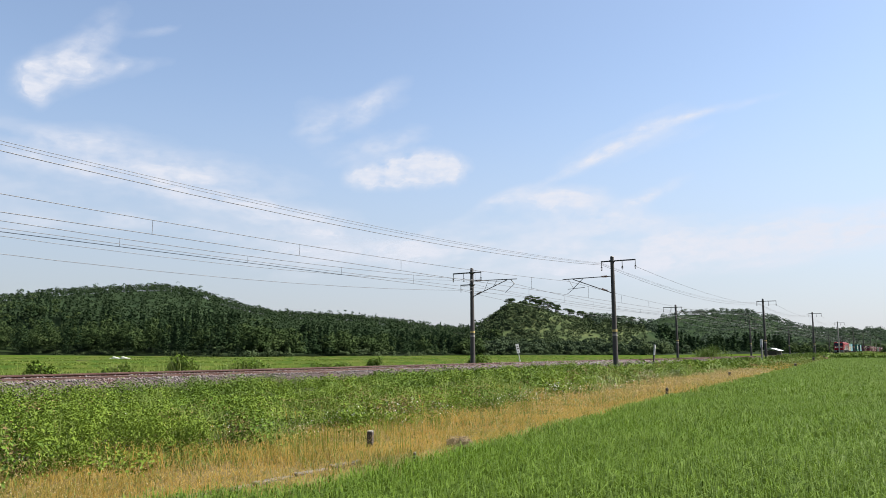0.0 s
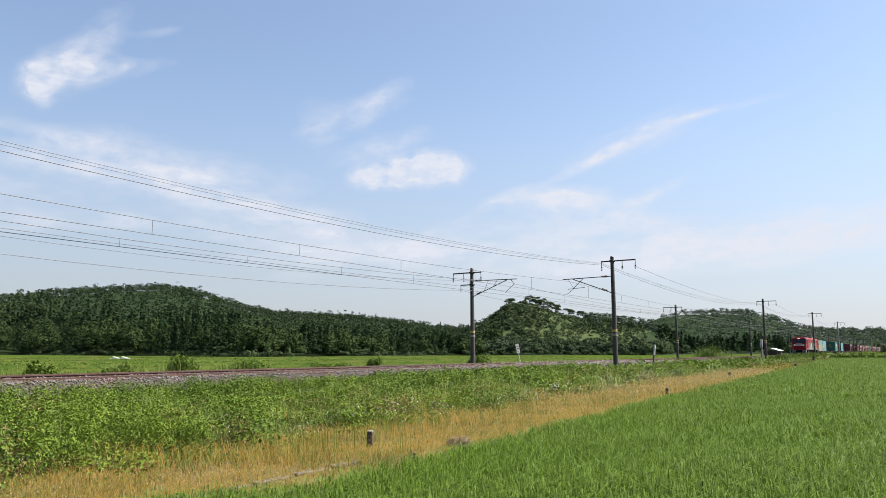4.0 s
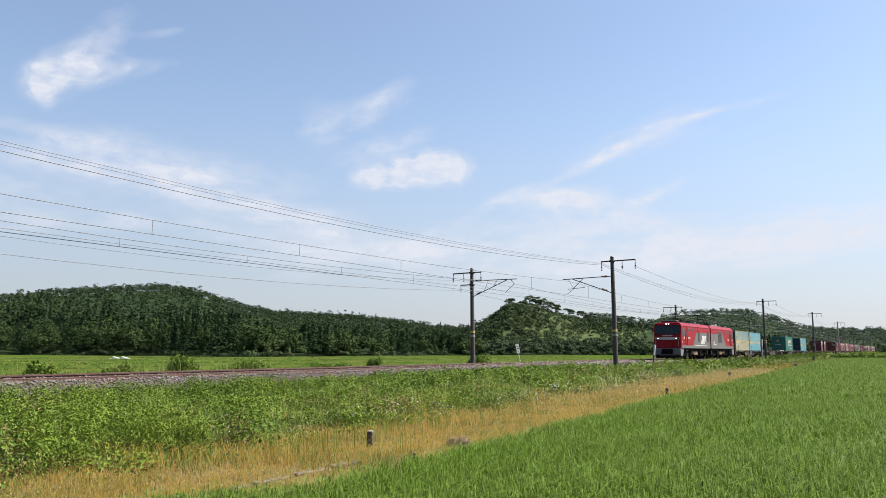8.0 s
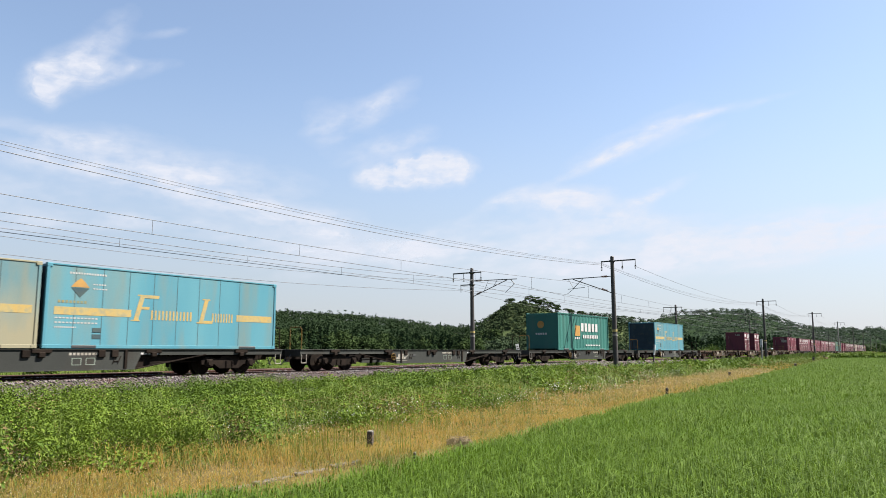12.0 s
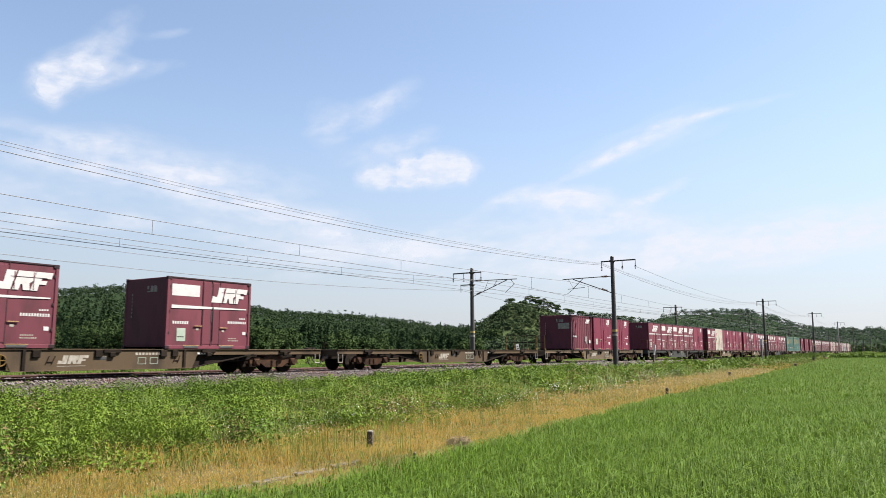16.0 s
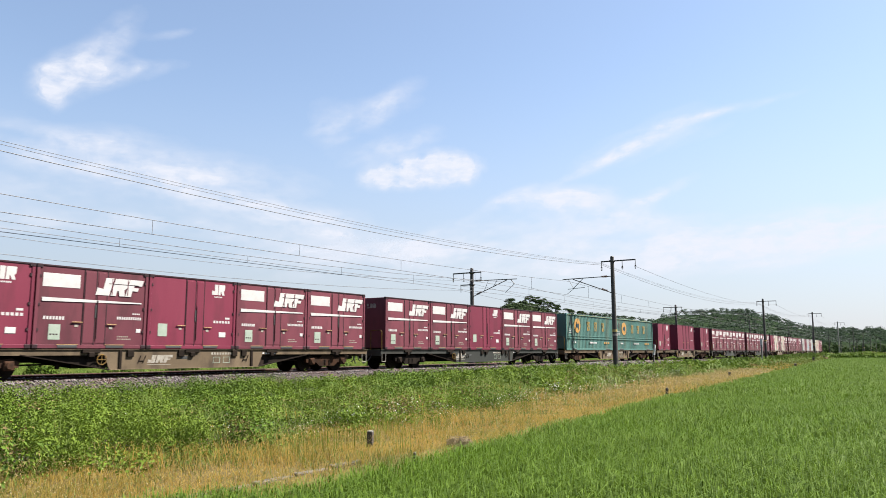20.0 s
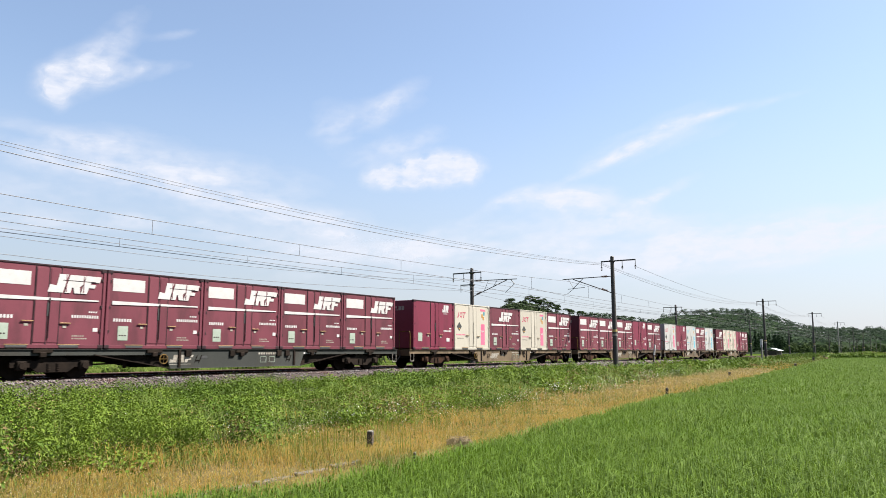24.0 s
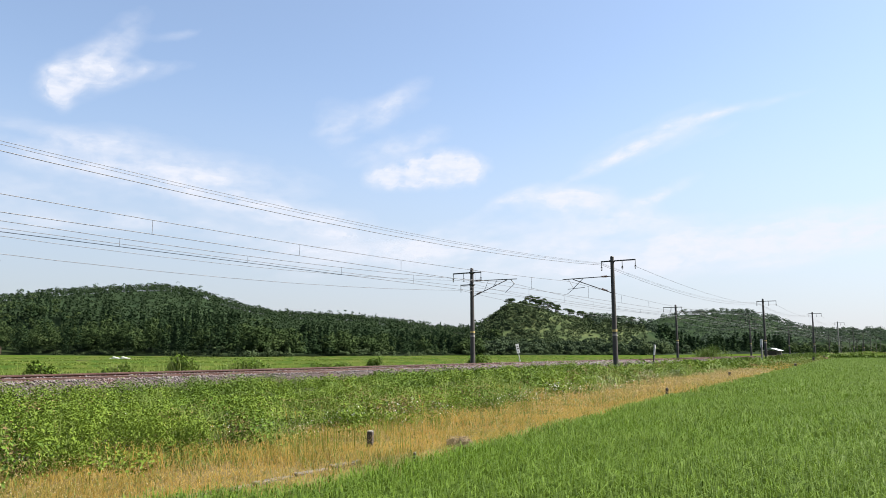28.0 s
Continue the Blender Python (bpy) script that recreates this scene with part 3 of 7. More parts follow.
def bars(parent, x0, x1, z0, z1, y, material, n=1, name="lettering", fill=0.66):
    """A line of writing too small to read: short bars."""
    bm = bmesh.new()
    w = (x1 - x0) / n
    for i in range(n):
        box(bm, x0 + i * w, x0 + (i + (fill if n > 1 else 1.0)) * w, y - 0.004, y, z0, z1)
    return part(name, bm, material, parent)


def shell(c, L, H, body, dark, ribs=0, rib_depth=0.03, end_mat=None):
    """The box of a container with its posts and rails; the side walls may be ribbed."""
    W = 1.2
    bm = bmesh.new()
    if ribs:
        n = ribs * 4
        xs = [0.08 + (L - 0.16) * i / n for i in range(n + 1)]
        prof = [rib_depth if (i % 4) in (1, 2) else 0.0 for i in range(n + 1)]
        for s in (-1, 1):
            lo = [bm.verts.new((x, s * (W - 0.02 - d), 0.1)) for x, d in zip(xs, prof)]
            hi = [bm.verts.new((x, s * (W - 0.02 - d), H - 0.08)) for x, d in zip(xs, prof)]
            for i in range(n):
                f = (lo[i], lo[i + 1], hi[i + 1], hi[i])
                bm.faces.new(f if s < 0 else f[::-1])
        box(bm, 0.05, L - 0.05, -W + 0.09, W - 0.09, 0.06, H - 0.03, 0.01)
    else:
        box(bm, 0.03, L - 0.03, -W, W, 0.06, H - 0.02, 0.015)
    part("body", bm, body, c)
    front = bmesh.new()
    box(front, 0.012, 0.04, -W + 0.06, W - 0.06, 0.12, H - 0.1, 0.004)
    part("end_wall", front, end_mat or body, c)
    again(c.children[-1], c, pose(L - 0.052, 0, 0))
    post = None
    for x in (0.0, L - 0.1):
        for y in (SIDE, -SIDE - 0.085):
            if post is None:
                post = part("corner_post", box(bmesh.new(), 0, 0.1, 0, 0.085, 0, H, 0.008), body, c, m=pose(x, y, 0))
            else:
                again(post, c, pose(x, y, 0))
    r = part("top_rail", box(bmesh.new(), 0.075, L - 0.075, 0, 0.06, 0, 0.05, 0.006), dark, c, m=pose(0, SIDE + 0.006, H - 0.05))
    again(r, c, pose(0, -SIDE - 0.066, H - 0.05))
    r = part("bottom_rail", box(bmesh.new(), 0.075, L - 0.075, 0, 0.06, 0, 0.11, 0.006), body, c, m=pose(0, SIDE + 0.006, 0.0))
    again(r, c, pose(0, -SIDE - 0.066, 0.0))
    # corner castings
    cast = None
    for x in (-0.006, L - 0.172):
        for y in (SIDE - 0.006, -SIDE - 0.114):
            for z in (-0.004, H - 0.116):
                if cast is None:
                    bm = box(bmesh.new(), 0, 0.178, 0, 0.12, 0, 0.12, 0.012)
                    box(bm, 0.055, 0.12, -0.003, 0.02, 0.035, 0.085)
                    cast = part("corner_casting", bm, dark, c, m=pose(x, y, z))
                else:
                    again(cast, c, pose(x, y, z))
    return c


def twelve_foot(kind):
    """A twelve-foot container with side doors."""
    L, H = 3.715, 2.5
    labels = {"jrf": "maroon steel container with white emblem, stripe and blank panel", "jrf_plain": "maroon steel container with white emblem and stripe", "jr": "bright maroon steel container with small white emblem",
              "rib": "ribbed maroon steel container with white emblem", "rib_stripe": "ribbed maroon steel container with large white emblem and stripe", "jot_red": "cream steel container with pink stripe and black diamond", "jot_pink": "white steel container with pink stripe and black diamond", "jot_blue": "white steel container with blue stripe and black diamond"}
    c = thing("freight_container", labels[kind], "container", "containers on the goods train")
    body = {"jr": MAROON_NEW, "jot_red": CREAM, "jot_pink": PALE, "jot_blue": PALE}.get(kind, MAROON)
    dark = SEAM if body in (MAROON, MAROON_NEW) else body
    shell(c, L, H, body, dark, ribs=11 if kind in ("rib", "rib_stripe") else 0, rib_depth=0.04)
    y = -1.2
    if kind not in ("rib", "rib_stripe"):
        # two side doors between dark posts, with lock rods and handles
        d0, dm, d1 = 1.5, 1.9, 2.27
        for a, b in ((d0, dm), (dm + 0.02, d1)):
            dr = part("door", box(bmesh.new(), a + 0.03, b - 0.01, y - 0.012, y, 0.17, H - 0.12, 0.004), body, c)
        for x in (d0, d1, dm):
            plate("door_post", x - 0.016, x + 0.016, 0.1, H - 0.05, y, 0.018, dark, c)
        part("lock_rod", rod(bmesh.new(), (dm + 0.05, y - 0.035, 0.3), (dm + 0.05, y - 0.035, 1.5), 0.016, n=6), dark, c)
        part("lock_case", box(bmesh.new(), dm - 0.02, dm + 0.06, y - 0.03, y, 0.95, 1.35, 0.006), PAINT_K if dark is SEAM else dark, c)
        for x, z in ((d0 - 0.35, 0.78), (d1 + 0.02, 0.74)):
            h = part("handle", box(bmesh.new(), x, x + 0.34, y - 0.05, y - 0.02, z, z + 0.035, 0.008), BRASS, c, "worn brass-coloured lock handle")
            plate("handle_plate", x + 0.1, x + 0.22, z - 0.13, z - 0.05, y, 0.008, PAINT_OLD, c)
        for z in (0.5, 1.25, 2.1):
            bm = bmesh.new()
            for x in (0.09, L - 0.15):
                box(bm, x, x + 0.06, y - 0.028, y, z, z + 0.09, 0.005)
            part("hinge", bm, dark, c)
    for x in (0.75, 2.3):
        part("fork_pocket", box(bmesh.new(), x, x + 0.62, SIDE - 0.004, SIDE + 0.05, 0.015, 0.095, 0.01), PAINT_K, c)
        plate("pocket_edge", x - 0.03, x + 0.65, 0.1, 0.125, SIDE + 0.006, 0.01, BRASS, c)
    if kind in ("jrf", "jrf_plain", "rib", "rib_stripe"):
        if kind == "jrf":
            plate("blank_panel", 0.2, 1.36, 1.84, 2.25, y, 0.006, PAINT_W, c, "weathered white panel")
        if kind == "rib":
            emblem(c, 2.6, 3.45, 1.95, 2.25, y + 0.014, 3, PAINT_W)
            bars(c, 0.35, 1.05, 0.9, 1.02, y + 0.014, PAINT_W, 8)
            bars(c, 2.5, 2.58, 0.62, 1.0, y + 0.014, PAINT_W)
            bars(c, 2.78, 2.86, 0.42, 1.0, y + 0.014, PAINT_W)
            plate("label", 3.2, 3.45, 0.5, 0.72, y, 0.016, PAINT_W, c)
        elif kind == "rib_stripe":
            emblem(c, 1.75, 3.4, 1.62, 2.2, y + 0.014, 3, PAINT_W)
            bm = bmesh.new()
            prism(bm, [(0.2, 1.40), (3.5, 1.44), (3.5, 1.50), (0.2, 1.52)], y + 0.012, y + 0.016)
            part("stripe", bm, PAINT_W, c, "long tapering white stripe")
            bars(c, 0.3, 1.0, 0.86, 0.98, y + 0.014, PAINT_W, 7)
            bars(c, 2.5, 2.56, 0.5, 1.1, y + 0.014, PAINT_O)
            bars(c, 2.85, 2.91, 0.4, 1.1, y + 0.014, PAINT_W)
        else:
            e = 1.86 if kind == "jrf" else 1.05
            emblem(c, e, e + 1.7, 1.68, 2.24, y - 0.018, 3, PAINT_W)
            plate("score_line", e + 0.45, e + 1.5, 2.05, 2.07, y - 0.023, 0.003, SEAM, c)
            for x in (0.55, 1.1):
                plate("worn_patch", e + x, e + x + 0.03, 1.7, 2.22, y - 0.023, 0.002, body, c)
            bm = bmesh.new()
            prism(bm, [(0.2, 1.40), (3.5, 1.46), (3.5, 1.50), (0.2, 1.52)], y - 0.022, y - 0.018)
            part("stripe", bm, PAINT_W, c, "long tapering white stripe")
            bars(c, 0.28, 0.95, 0.86, 0.96, y, PAINT_W, 7)
            bars(c, 2.66, 3.55, 0.93, 1.02, y, PAINT_W, 11)
            bars(c, 3.2, 3.5, 1.1, 1.15, y, PAINT_W, 4)
            bars(c, 2.7, 3.2, 0.28, 0.32, y, PAINT_OLD, 8)
            bars(c, 2.7, 3.1, 0.36, 0.4, y, PAINT_OLD, 6)
            plate("label", 0.46, 0.82, 0.26, 0.72, y, 0.006, PAPER, c, "pale green waybill label")
            bars(c, 0.5, 0.78, 0.4, 0.44, y - 0.006, SEAM, 3)
            plate("card_holder", 3.36, 3.52, 0.52, 0.64, y, 0.01, PAINT_W, c)
    elif kind == "jr":
        emblem(c, 2.6, 3.2, 1.96, 2.34, y - 0.004, 2, PAINT_W, lean=0.06)
        bars(c, 2.72, 3.08, 1.86, 1.91, y, PAINT_W, 6)
        bars(c, 2.72, 3.5, 0.93, 1.02, y, PAINT_W, 6)
        bars(c, 3.25, 3.45, 1.08, 1.15, y, PAINT_W, 1)
        plate("label", 0.42, 0.78, 0.42, 0.85, y, 0.006, PAPER, c, "pale green waybill label")
        plate("card_holder", 2.98, 3.28, 0.42, 0.6, y, 0.01, PAINT_W, c)
    else:
        tone = PAINT_C if kind == "jot_blue" else PAINT_P
        plate("colour_stripe", 2.78, 3.2, 0.28, 1.45, y, 0.005, tone, c, "bright vertical colour stripe")
        plate("stripe_cap", 2.72, 3.25, 2.18, 2.3, y, 0.005, tone, c)
        for x, z, m in ((2.84, 1.82, PAINT_O), (3.04, 1.95, BLUE), (2.98, 1.68, PAINT_O)):
            plate("picture_patch", x, x + 0.17, z, z + 0.2, y, 0.005, m, c)
        bars(c, 2.85, 3.12, 0.98, 1.08, y - 0.005, PAINT_W, 3)
        ink = INKRED if kind != "jot_blue" else tone
        bm = bmesh.new()
        prism(bm, [(0.26, 1.78), (0.3, 1.73), (0.42, 1.75), (0.52, 2.06), (0.45, 2.06), (0.37, 1.8)], y - 0.004, y)
        for k in range(10):
            a, b = k * math.tau / 10, (k + 1) * math.tau / 10
            prism(bm, [(0.68 + r * 0.125 * math.cos(q), 1.9 + r * 0.16 * math.sin(q)) for r, q in ((1, a), (1, b), (0.62, b), (0.62, a))], y - 0.004, y)
        prism(bm, [(0.9, 1.74), (0.97, 1.74), (1.04, 2.0), (1.16, 2.0), (1.18, 2.06), (0.84, 2.06), (0.82, 2.0), (0.97, 2.0)], y - 0.004, y)
        part("emblem", bm, ink, c)
        bm = bmesh.new()
        prism(bm, [(0.5, 1.02), (0.74, 1.26), (0.5, 1.5), (0.26, 1.26)], y - 0.012, y)
        dia = part("hazard_diamond", bm, PAINT_K, c, "black and orange diamond mark")
        bm = bmesh.new()
        prism(bm, [(0.5, 1.08), (0.6, 1.18), (0.4, 1.18)], y - 0.015, y - 0.012)
        part("diamond_half", bm, PAINT_O, dia)
        bars(c, 0.2, 1.15, 0.78, 0.85, y, tone, 7)
        bars(c, 0.3, 0.95, 0.6, 0.64, y, PAINT_K, 6)
    # marks on the end wall that leads
    if body in (MAROON, MAROON_NEW):
        bm = bmesh.new()
        for i in range(3):
            box(bm, 0.004, 0.012, -0.62 + i * 0.2, -0.46 + i * 0.2, 1.98, 2.02 + 0.16 * (i != 2))
            box(bm, 0.004, 0.012, -0.56 + i * 0.2, -0.46 + i * 0.2, 2.08, 2.2)
        part("end_emblem", bm, PAINT_OLD, c)
        bm = bmesh.new()
        for i in range(7):
            box(bm, 0.004, 0.012, 0.78, 0.82, 1.1 + i * 0.13, 1.18 + i * 0.13)
        part("end_lettering", bm, PAINT_OLD, c)
        if kind in ("rib", "rib_stripe"):
            part("end_panel", box(bmesh.new(), 0.004, 0.012, -1.08, -0.2, 1.5, 1.92), PAINT_OLD, c, "dull white panel on the end wall")
    return c


def long_container(kind):
    """Containers of thirty-one feet, and one of twenty."""
    L, H = {"blue": 9.2, "stained": 9.2, "teal": 9.2, "sage": 9.2, "big": 6.06}[kind], 2.56
    labels = {"stained": "long khaki-stained light-blue ribbed container with orange stripe", "blue": "long weathered light-blue ribbed container with orange stripe", "teal": "dark teal container with white lettering and round badge", "sage": "long sage-green ribbed container with orange badges",
              "big": "long bright maroon steel container with small white emblem"}
    c = thing("freight_container", labels[kind], "container", "containers on the goods train")
    body = {"blue": BLUE, "stained": KHAKI, "teal": TEAL, "sage": SAGE, "big": MAROON_NEW}[kind]
    dark = {"blue": BLUE, "stained": KHAKI, "teal": TEAL, "sage": SAGE, "big": SEAM}[kind]
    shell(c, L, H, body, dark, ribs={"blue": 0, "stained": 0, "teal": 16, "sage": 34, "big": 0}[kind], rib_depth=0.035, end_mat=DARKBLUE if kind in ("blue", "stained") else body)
    y = -1.185
    if kind in ("blue", "stained"):
        y = -1.2
        tone = OLDGOLD
        gap = 0.92 if kind == "blue" else 0.575
        for i in range(1, int(9.1 / gap)):
            plate("panel_seam", gap * i - 0.012, gap * i + 0.012, 0.11, H - 0.05, y, 0.002, SEAMBLUE, c)
        for x0, x1 in ((0.3, 2.86), (7.25, 9.0)):
            plate("stripe", x0, x1, 1.02, 1.26, y - 0.002, 0.003, tone, c, "yellow side stripe")
        for x, w, arms in ((2.95, 0.75, ((0.0, 0.12, 0.95), (0.45, 0.55, 0.62))), (5.55, 0.62, ((0.88, 1.0, 0.95),))):
            # a tall slanted initial: stem and arms
            bm = bmesh.new()
            prism(bm, [(x, 0.9), (x + 0.17, 0.9), (x + 0.4, 1.78), (x + 0.23, 1.78)], y - 0.006, y - 0.002)
            for a, b, reach in arms:
                za, zb = 1.78 - 0.88 * b, 1.78 - 0.88 * a
                sa, sb = x + 0.2 * (1 - b) / 0.88, x + 0.2 * (1 - a) / 0.88
                prism(bm, [(sa + 0.1, za), (sa + w * reach, za), (sb + w * reach, zb), (sb + 0.1, zb)], y - 0.007, y - 0.002)
            for zf, xf in ((0.9, x - 0.1), (1.74, x + 0.12)):
                box(bm, xf, xf + 0.34, y - 0.0065, y - 0.002, zf, zf + 0.04)
            part("large_initial", bm, tone, c)
        bars(c, 3.6, 5.3, 0.96, 1.28, y - 0.002, tone, 12, fill=0.5)
        bars(c, 6.12, 7.12, 0.96, 1.28, y - 0.002, tone, 8, fill=0.5)
        bm = bmesh.new()
        prism(bm, [(0.78, 1.86), (1.08, 1.56), (1.38, 1.86)], y - 0.006, y - 0.002)
        part("badge", bm, SEAMBLUE, c, "diamond badge, orange above and dark below")
        bm = bmesh.new()
        prism(bm, [(0.78, 1.88), (1.38, 1.88), (1.22, 2.06), (1.08, 2.16), (0.94, 2.06)], y - 0.006, y - 0.002)
        part("badge_top", bm, PAINT_O, c)
        bars(c, 0.72, 1.95, 2.28, 2.34, y - 0.002, PALE, 14)
        bars(c, 1.5, 1.95, 1.98, 2.02, y - 0.002, PALE, 5)
        bars(c, 1.5, 2.0, 1.84, 1.88, y - 0.002, PALE, 5)
        bars(c, 0.4, 1.35, 1.38, 1.46, y - 0.002, PAINT_FADED, 8)
        for z in (0.62, 0.76, 0.9):
            bars(c, 0.34, 0.34 + (1.4 if z > 0.7 else 0.7), z, z + 0.045, y - 0.002, PALE, 12)
        for z in (0.3, 0.5):
            plate("card_holder", 1.55, 1.85, z, z + 0.14, y - 0.002, 0.01, SEAMBLUE, c)
    elif kind == "teal":
        bars(c, 4.0, 7.3, 1.35, 1.95, y, PAINT_W, 5)
        bars(c, 4.3, 7.2, 0.85, 1.1, y, PAINT_W, 9)
        bars(c, 2.9, 3.8, 1.0, 1.75, y, PAINT_O, 1)
        bars(c, 2.9, 3.8, 0.78, 0.92, y, PAINT_W, 3)
        bars(c, 4.8, 7.6, 0.3, 0.4, y, PAINT_W, 9)
        bm = bmesh.new()
        prism(bm, [(0.26 * math.cos(a), 0.26 * math.sin(a)) for a in np.arange(14) * math.pi / 7], -0.004, 0.004)
        part("end_badge", bm, PAINT_O, c, "round badge on the end wall", m=pose(0.008, 0.1, 1.75, rz=90))
        bm = bmesh.new()
        for i in range(5):
            box(bm, 0.004, 0.012, -0.35 + i * 0.18, -0.22 + i * 0.18, 1.05, 1.18)
        part("end_lettering", bm, PAINT_W, c)
    elif kind == "sage":
        plate("waist_rail", 0.08, L - 0.08, 0.80, 0.88, y, 0.03, SAGE, c)
        plate("waist_rail", 0.08, L - 0.08, 0.98, 1.02, y, 0.02, SAGE, c)
        plate("top_edge", 0.05, L - 0.05, H - 0.07, H - 0.04, y - 0.02, 0.02, PAINT_FADED, c, "faded yellow top edge")
        bm = bmesh.new()
        prism(bm, [(2.0 + 0.54 * math.cos(a), 1.75 + 0.52 * math.sin(a)) for a in np.arange(24) * math.pi / 12], y - 0.006, y)
        part("badge", bm, PAINT_O, c, "round orange badge")
        bm = bmesh.new()
        prism(bm, [(1.7, 1.5), (1.86, 1.62), (2.1, 1.58), (2.2, 1.42), (2.3, 1.5), (2.26, 1.86), (2.12, 1.96), (2.0, 1.84), (1.84, 1.9), (1.7, 1.78)], y - 0.01, y - 0.006)
        part("badge_patch", bm, DARKBLUE, c)
        for x in (4.0, 5.4, 6.9):
            bm = bmesh.new()
            for a, b, p, q in ((-0.28, 0.28, 0.2, 0.34), (-0.24, 0.26, -0.04, 0.1), (-0.2, 0.2, -0.34, -0.18), (-0.24, -0.04, -0.34, 0.3), (0.04, 0.24, -0.3, 0.34)):
                box(bm, x + a, x + b, y - 0.005 - 0.001 * (a < -0.21), y, 1.75 + p, 1.75 + q)
            part("faded_mark", bm, MARKS, c, "faded orange mark")
        bm = bmesh.new()
        prism(bm, [(0.8, 1.75), (1.02, 1.97), (0.8, 2.19), (0.58, 1.97)], y - 0.006, y)
        part("hazard_diamond", bm, PAINT_K, c)
        for z in (1.2, 1.32, 1.44):
            bars(c, 0.5, 1.05, z, z + 0.06, y, PAINT_W, 5)
        bars(c, 4.2, 5.6, 0.48, 0.6, y - 0.02, PAINT_W, 6)
        bars(c, 1.1, 1.8, 0.48, 0.6, y - 0.02, PAINT_W, 2)
        bars(c, 7.0, 8.2, 0.48, 0.6, y - 0.02, PAINT_O, 3)
    else:
        y = -1.2
        for x in (2.0, 3.1, 4.2):
            plate("door_post", x - 0.025, x + 0.025, 0.1, H - 0.07, y, 0.02, SEAM, c)
        for x in (1.7, 3.3):
            part("handle", box(bmesh.new(), x, x + 0.5, y - 0.05, y - 0.02, 0.75, 0.80, 0.008), BRASS, c)
        emblem(c, 4.9, 5.6, 1.95, 2.3, y - 0.004, 2, PAINT_W)
        bars(c, 4.8, 5.7, 0.95, 1.05, y, PAINT_W, 6)
    for x in (0.9, L - 1.8):
        part("fork_pocket", box(bmesh.new(), x, x + 0.8, SIDE - 0.004, SIDE + 0.05, 0.015, 0.1, 0.01), PAINT_K, c)
    return c


def wheel_mesh(r):
    bm = bmesh.new()
    rod(bm, (0, -0.065, 0), (0, 0.065, 0), r, r, 24)
    rod(bm, (0, 0.065, 0), (0, 0.095, 0), r + 0.03, r + 0.03, 24)
    rod(bm, (0, -0.09, 0), (0, -0.06, 0), r * 0.34, r * 0.4, 16)
    return bm


def bogie(parent, x, r, base, frame_mat):
    """A two-axle bogie: side frames, bolster, springs, wheels with axle boxes."""
    b = new("bogie")
    b.parent = parent
    b.matrix_basis = pose(x, 0, 0)
    a = base / 2
    out = [(-a - 0.32, r + 0.1), (-a - 0.3, r - 0.05), (-a + 0.28, r - 0.05), (-0.45, r - 0.2), (0.45, r - 0.2), (a - 0.28, r - 0.05), (a + 0.3, r - 0.05), (a + 0.32, r + 0.1), (a + 0.1, r + 0.22), (0.5, r + 0.14), (0.3, r + 0.26), (-0.3, r + 0.26), (-0.5, r + 0.14), (-a - 0.1, r + 0.22)]
    s = part("side_frame", prism(bmesh.new(), out, -0.06, 0.06), frame_mat, b, m=pose(0, -0.98, 0))
    again(s, b, pose(0, 0.98, 0))
    part("bolster", box(bmesh.new(), -0.22, 0.22, -1.0, 1.0, r - 0.02, r + 0.3, 0.03), frame_mat, b)
    first = box_first = None
    for wx in (-a, a):
        for wy, turn in ((-0.56, 0), (0.56, 180)):
            m = pose(wx, wy, r, rz=turn)
            first = part("wheel", wheel_mesh(r), [GRIME], b, m=m) if first is None else again(first, b, m)
            if wy < 0:
                box_m = pose(wx, -1.02, r)
                if box_first is None:
                    bm = box(bmesh.new(), -0.15, 0.15, -0.1, 0.08, -0.14, 0.14, 0.03)
                    rod(bm, (0, -0.14, 0), (0, -0.1, 0), 0.09, 0.11, 12)
                    box_first = part("axle_box", bm, frame_mat, b, m=box_m)
                else:
                    again(box_first, b, box_m)
        part("axle", rod(bmesh.new(), (wx, -0.9, r), (wx, 0.9, r), 0.075, n=10), GRIME, b)
    spring = None
    for sx in (-0.14, 0.14):
        bm = bmesh.new()
        for k in range(4):
            rod(bm, (0, 0, k * 0.055), (0, 0, k * 0.055 + 0.035), 0.075, n=10)
        if spring is None:
            spring = part("spring", bm, GRIME, b, m=pose(sx, -1.0, r - 0.14))
        else:
            again(spring, b, pose(sx, -1.0, r - 0.14))
            bm.free()
    for sx in (-a + 0.05, a - 0.05):
        part("brake_shoe", box(bmesh.new(), sx - 0.05 + (0.46 if sx < 0 else -0.46), sx + 0.05 + (0.46 if sx < 0 else -0.46), -0.62, -0.48, r - 0.2, r + 0.2, 0.02), GRIME, b)
    return b


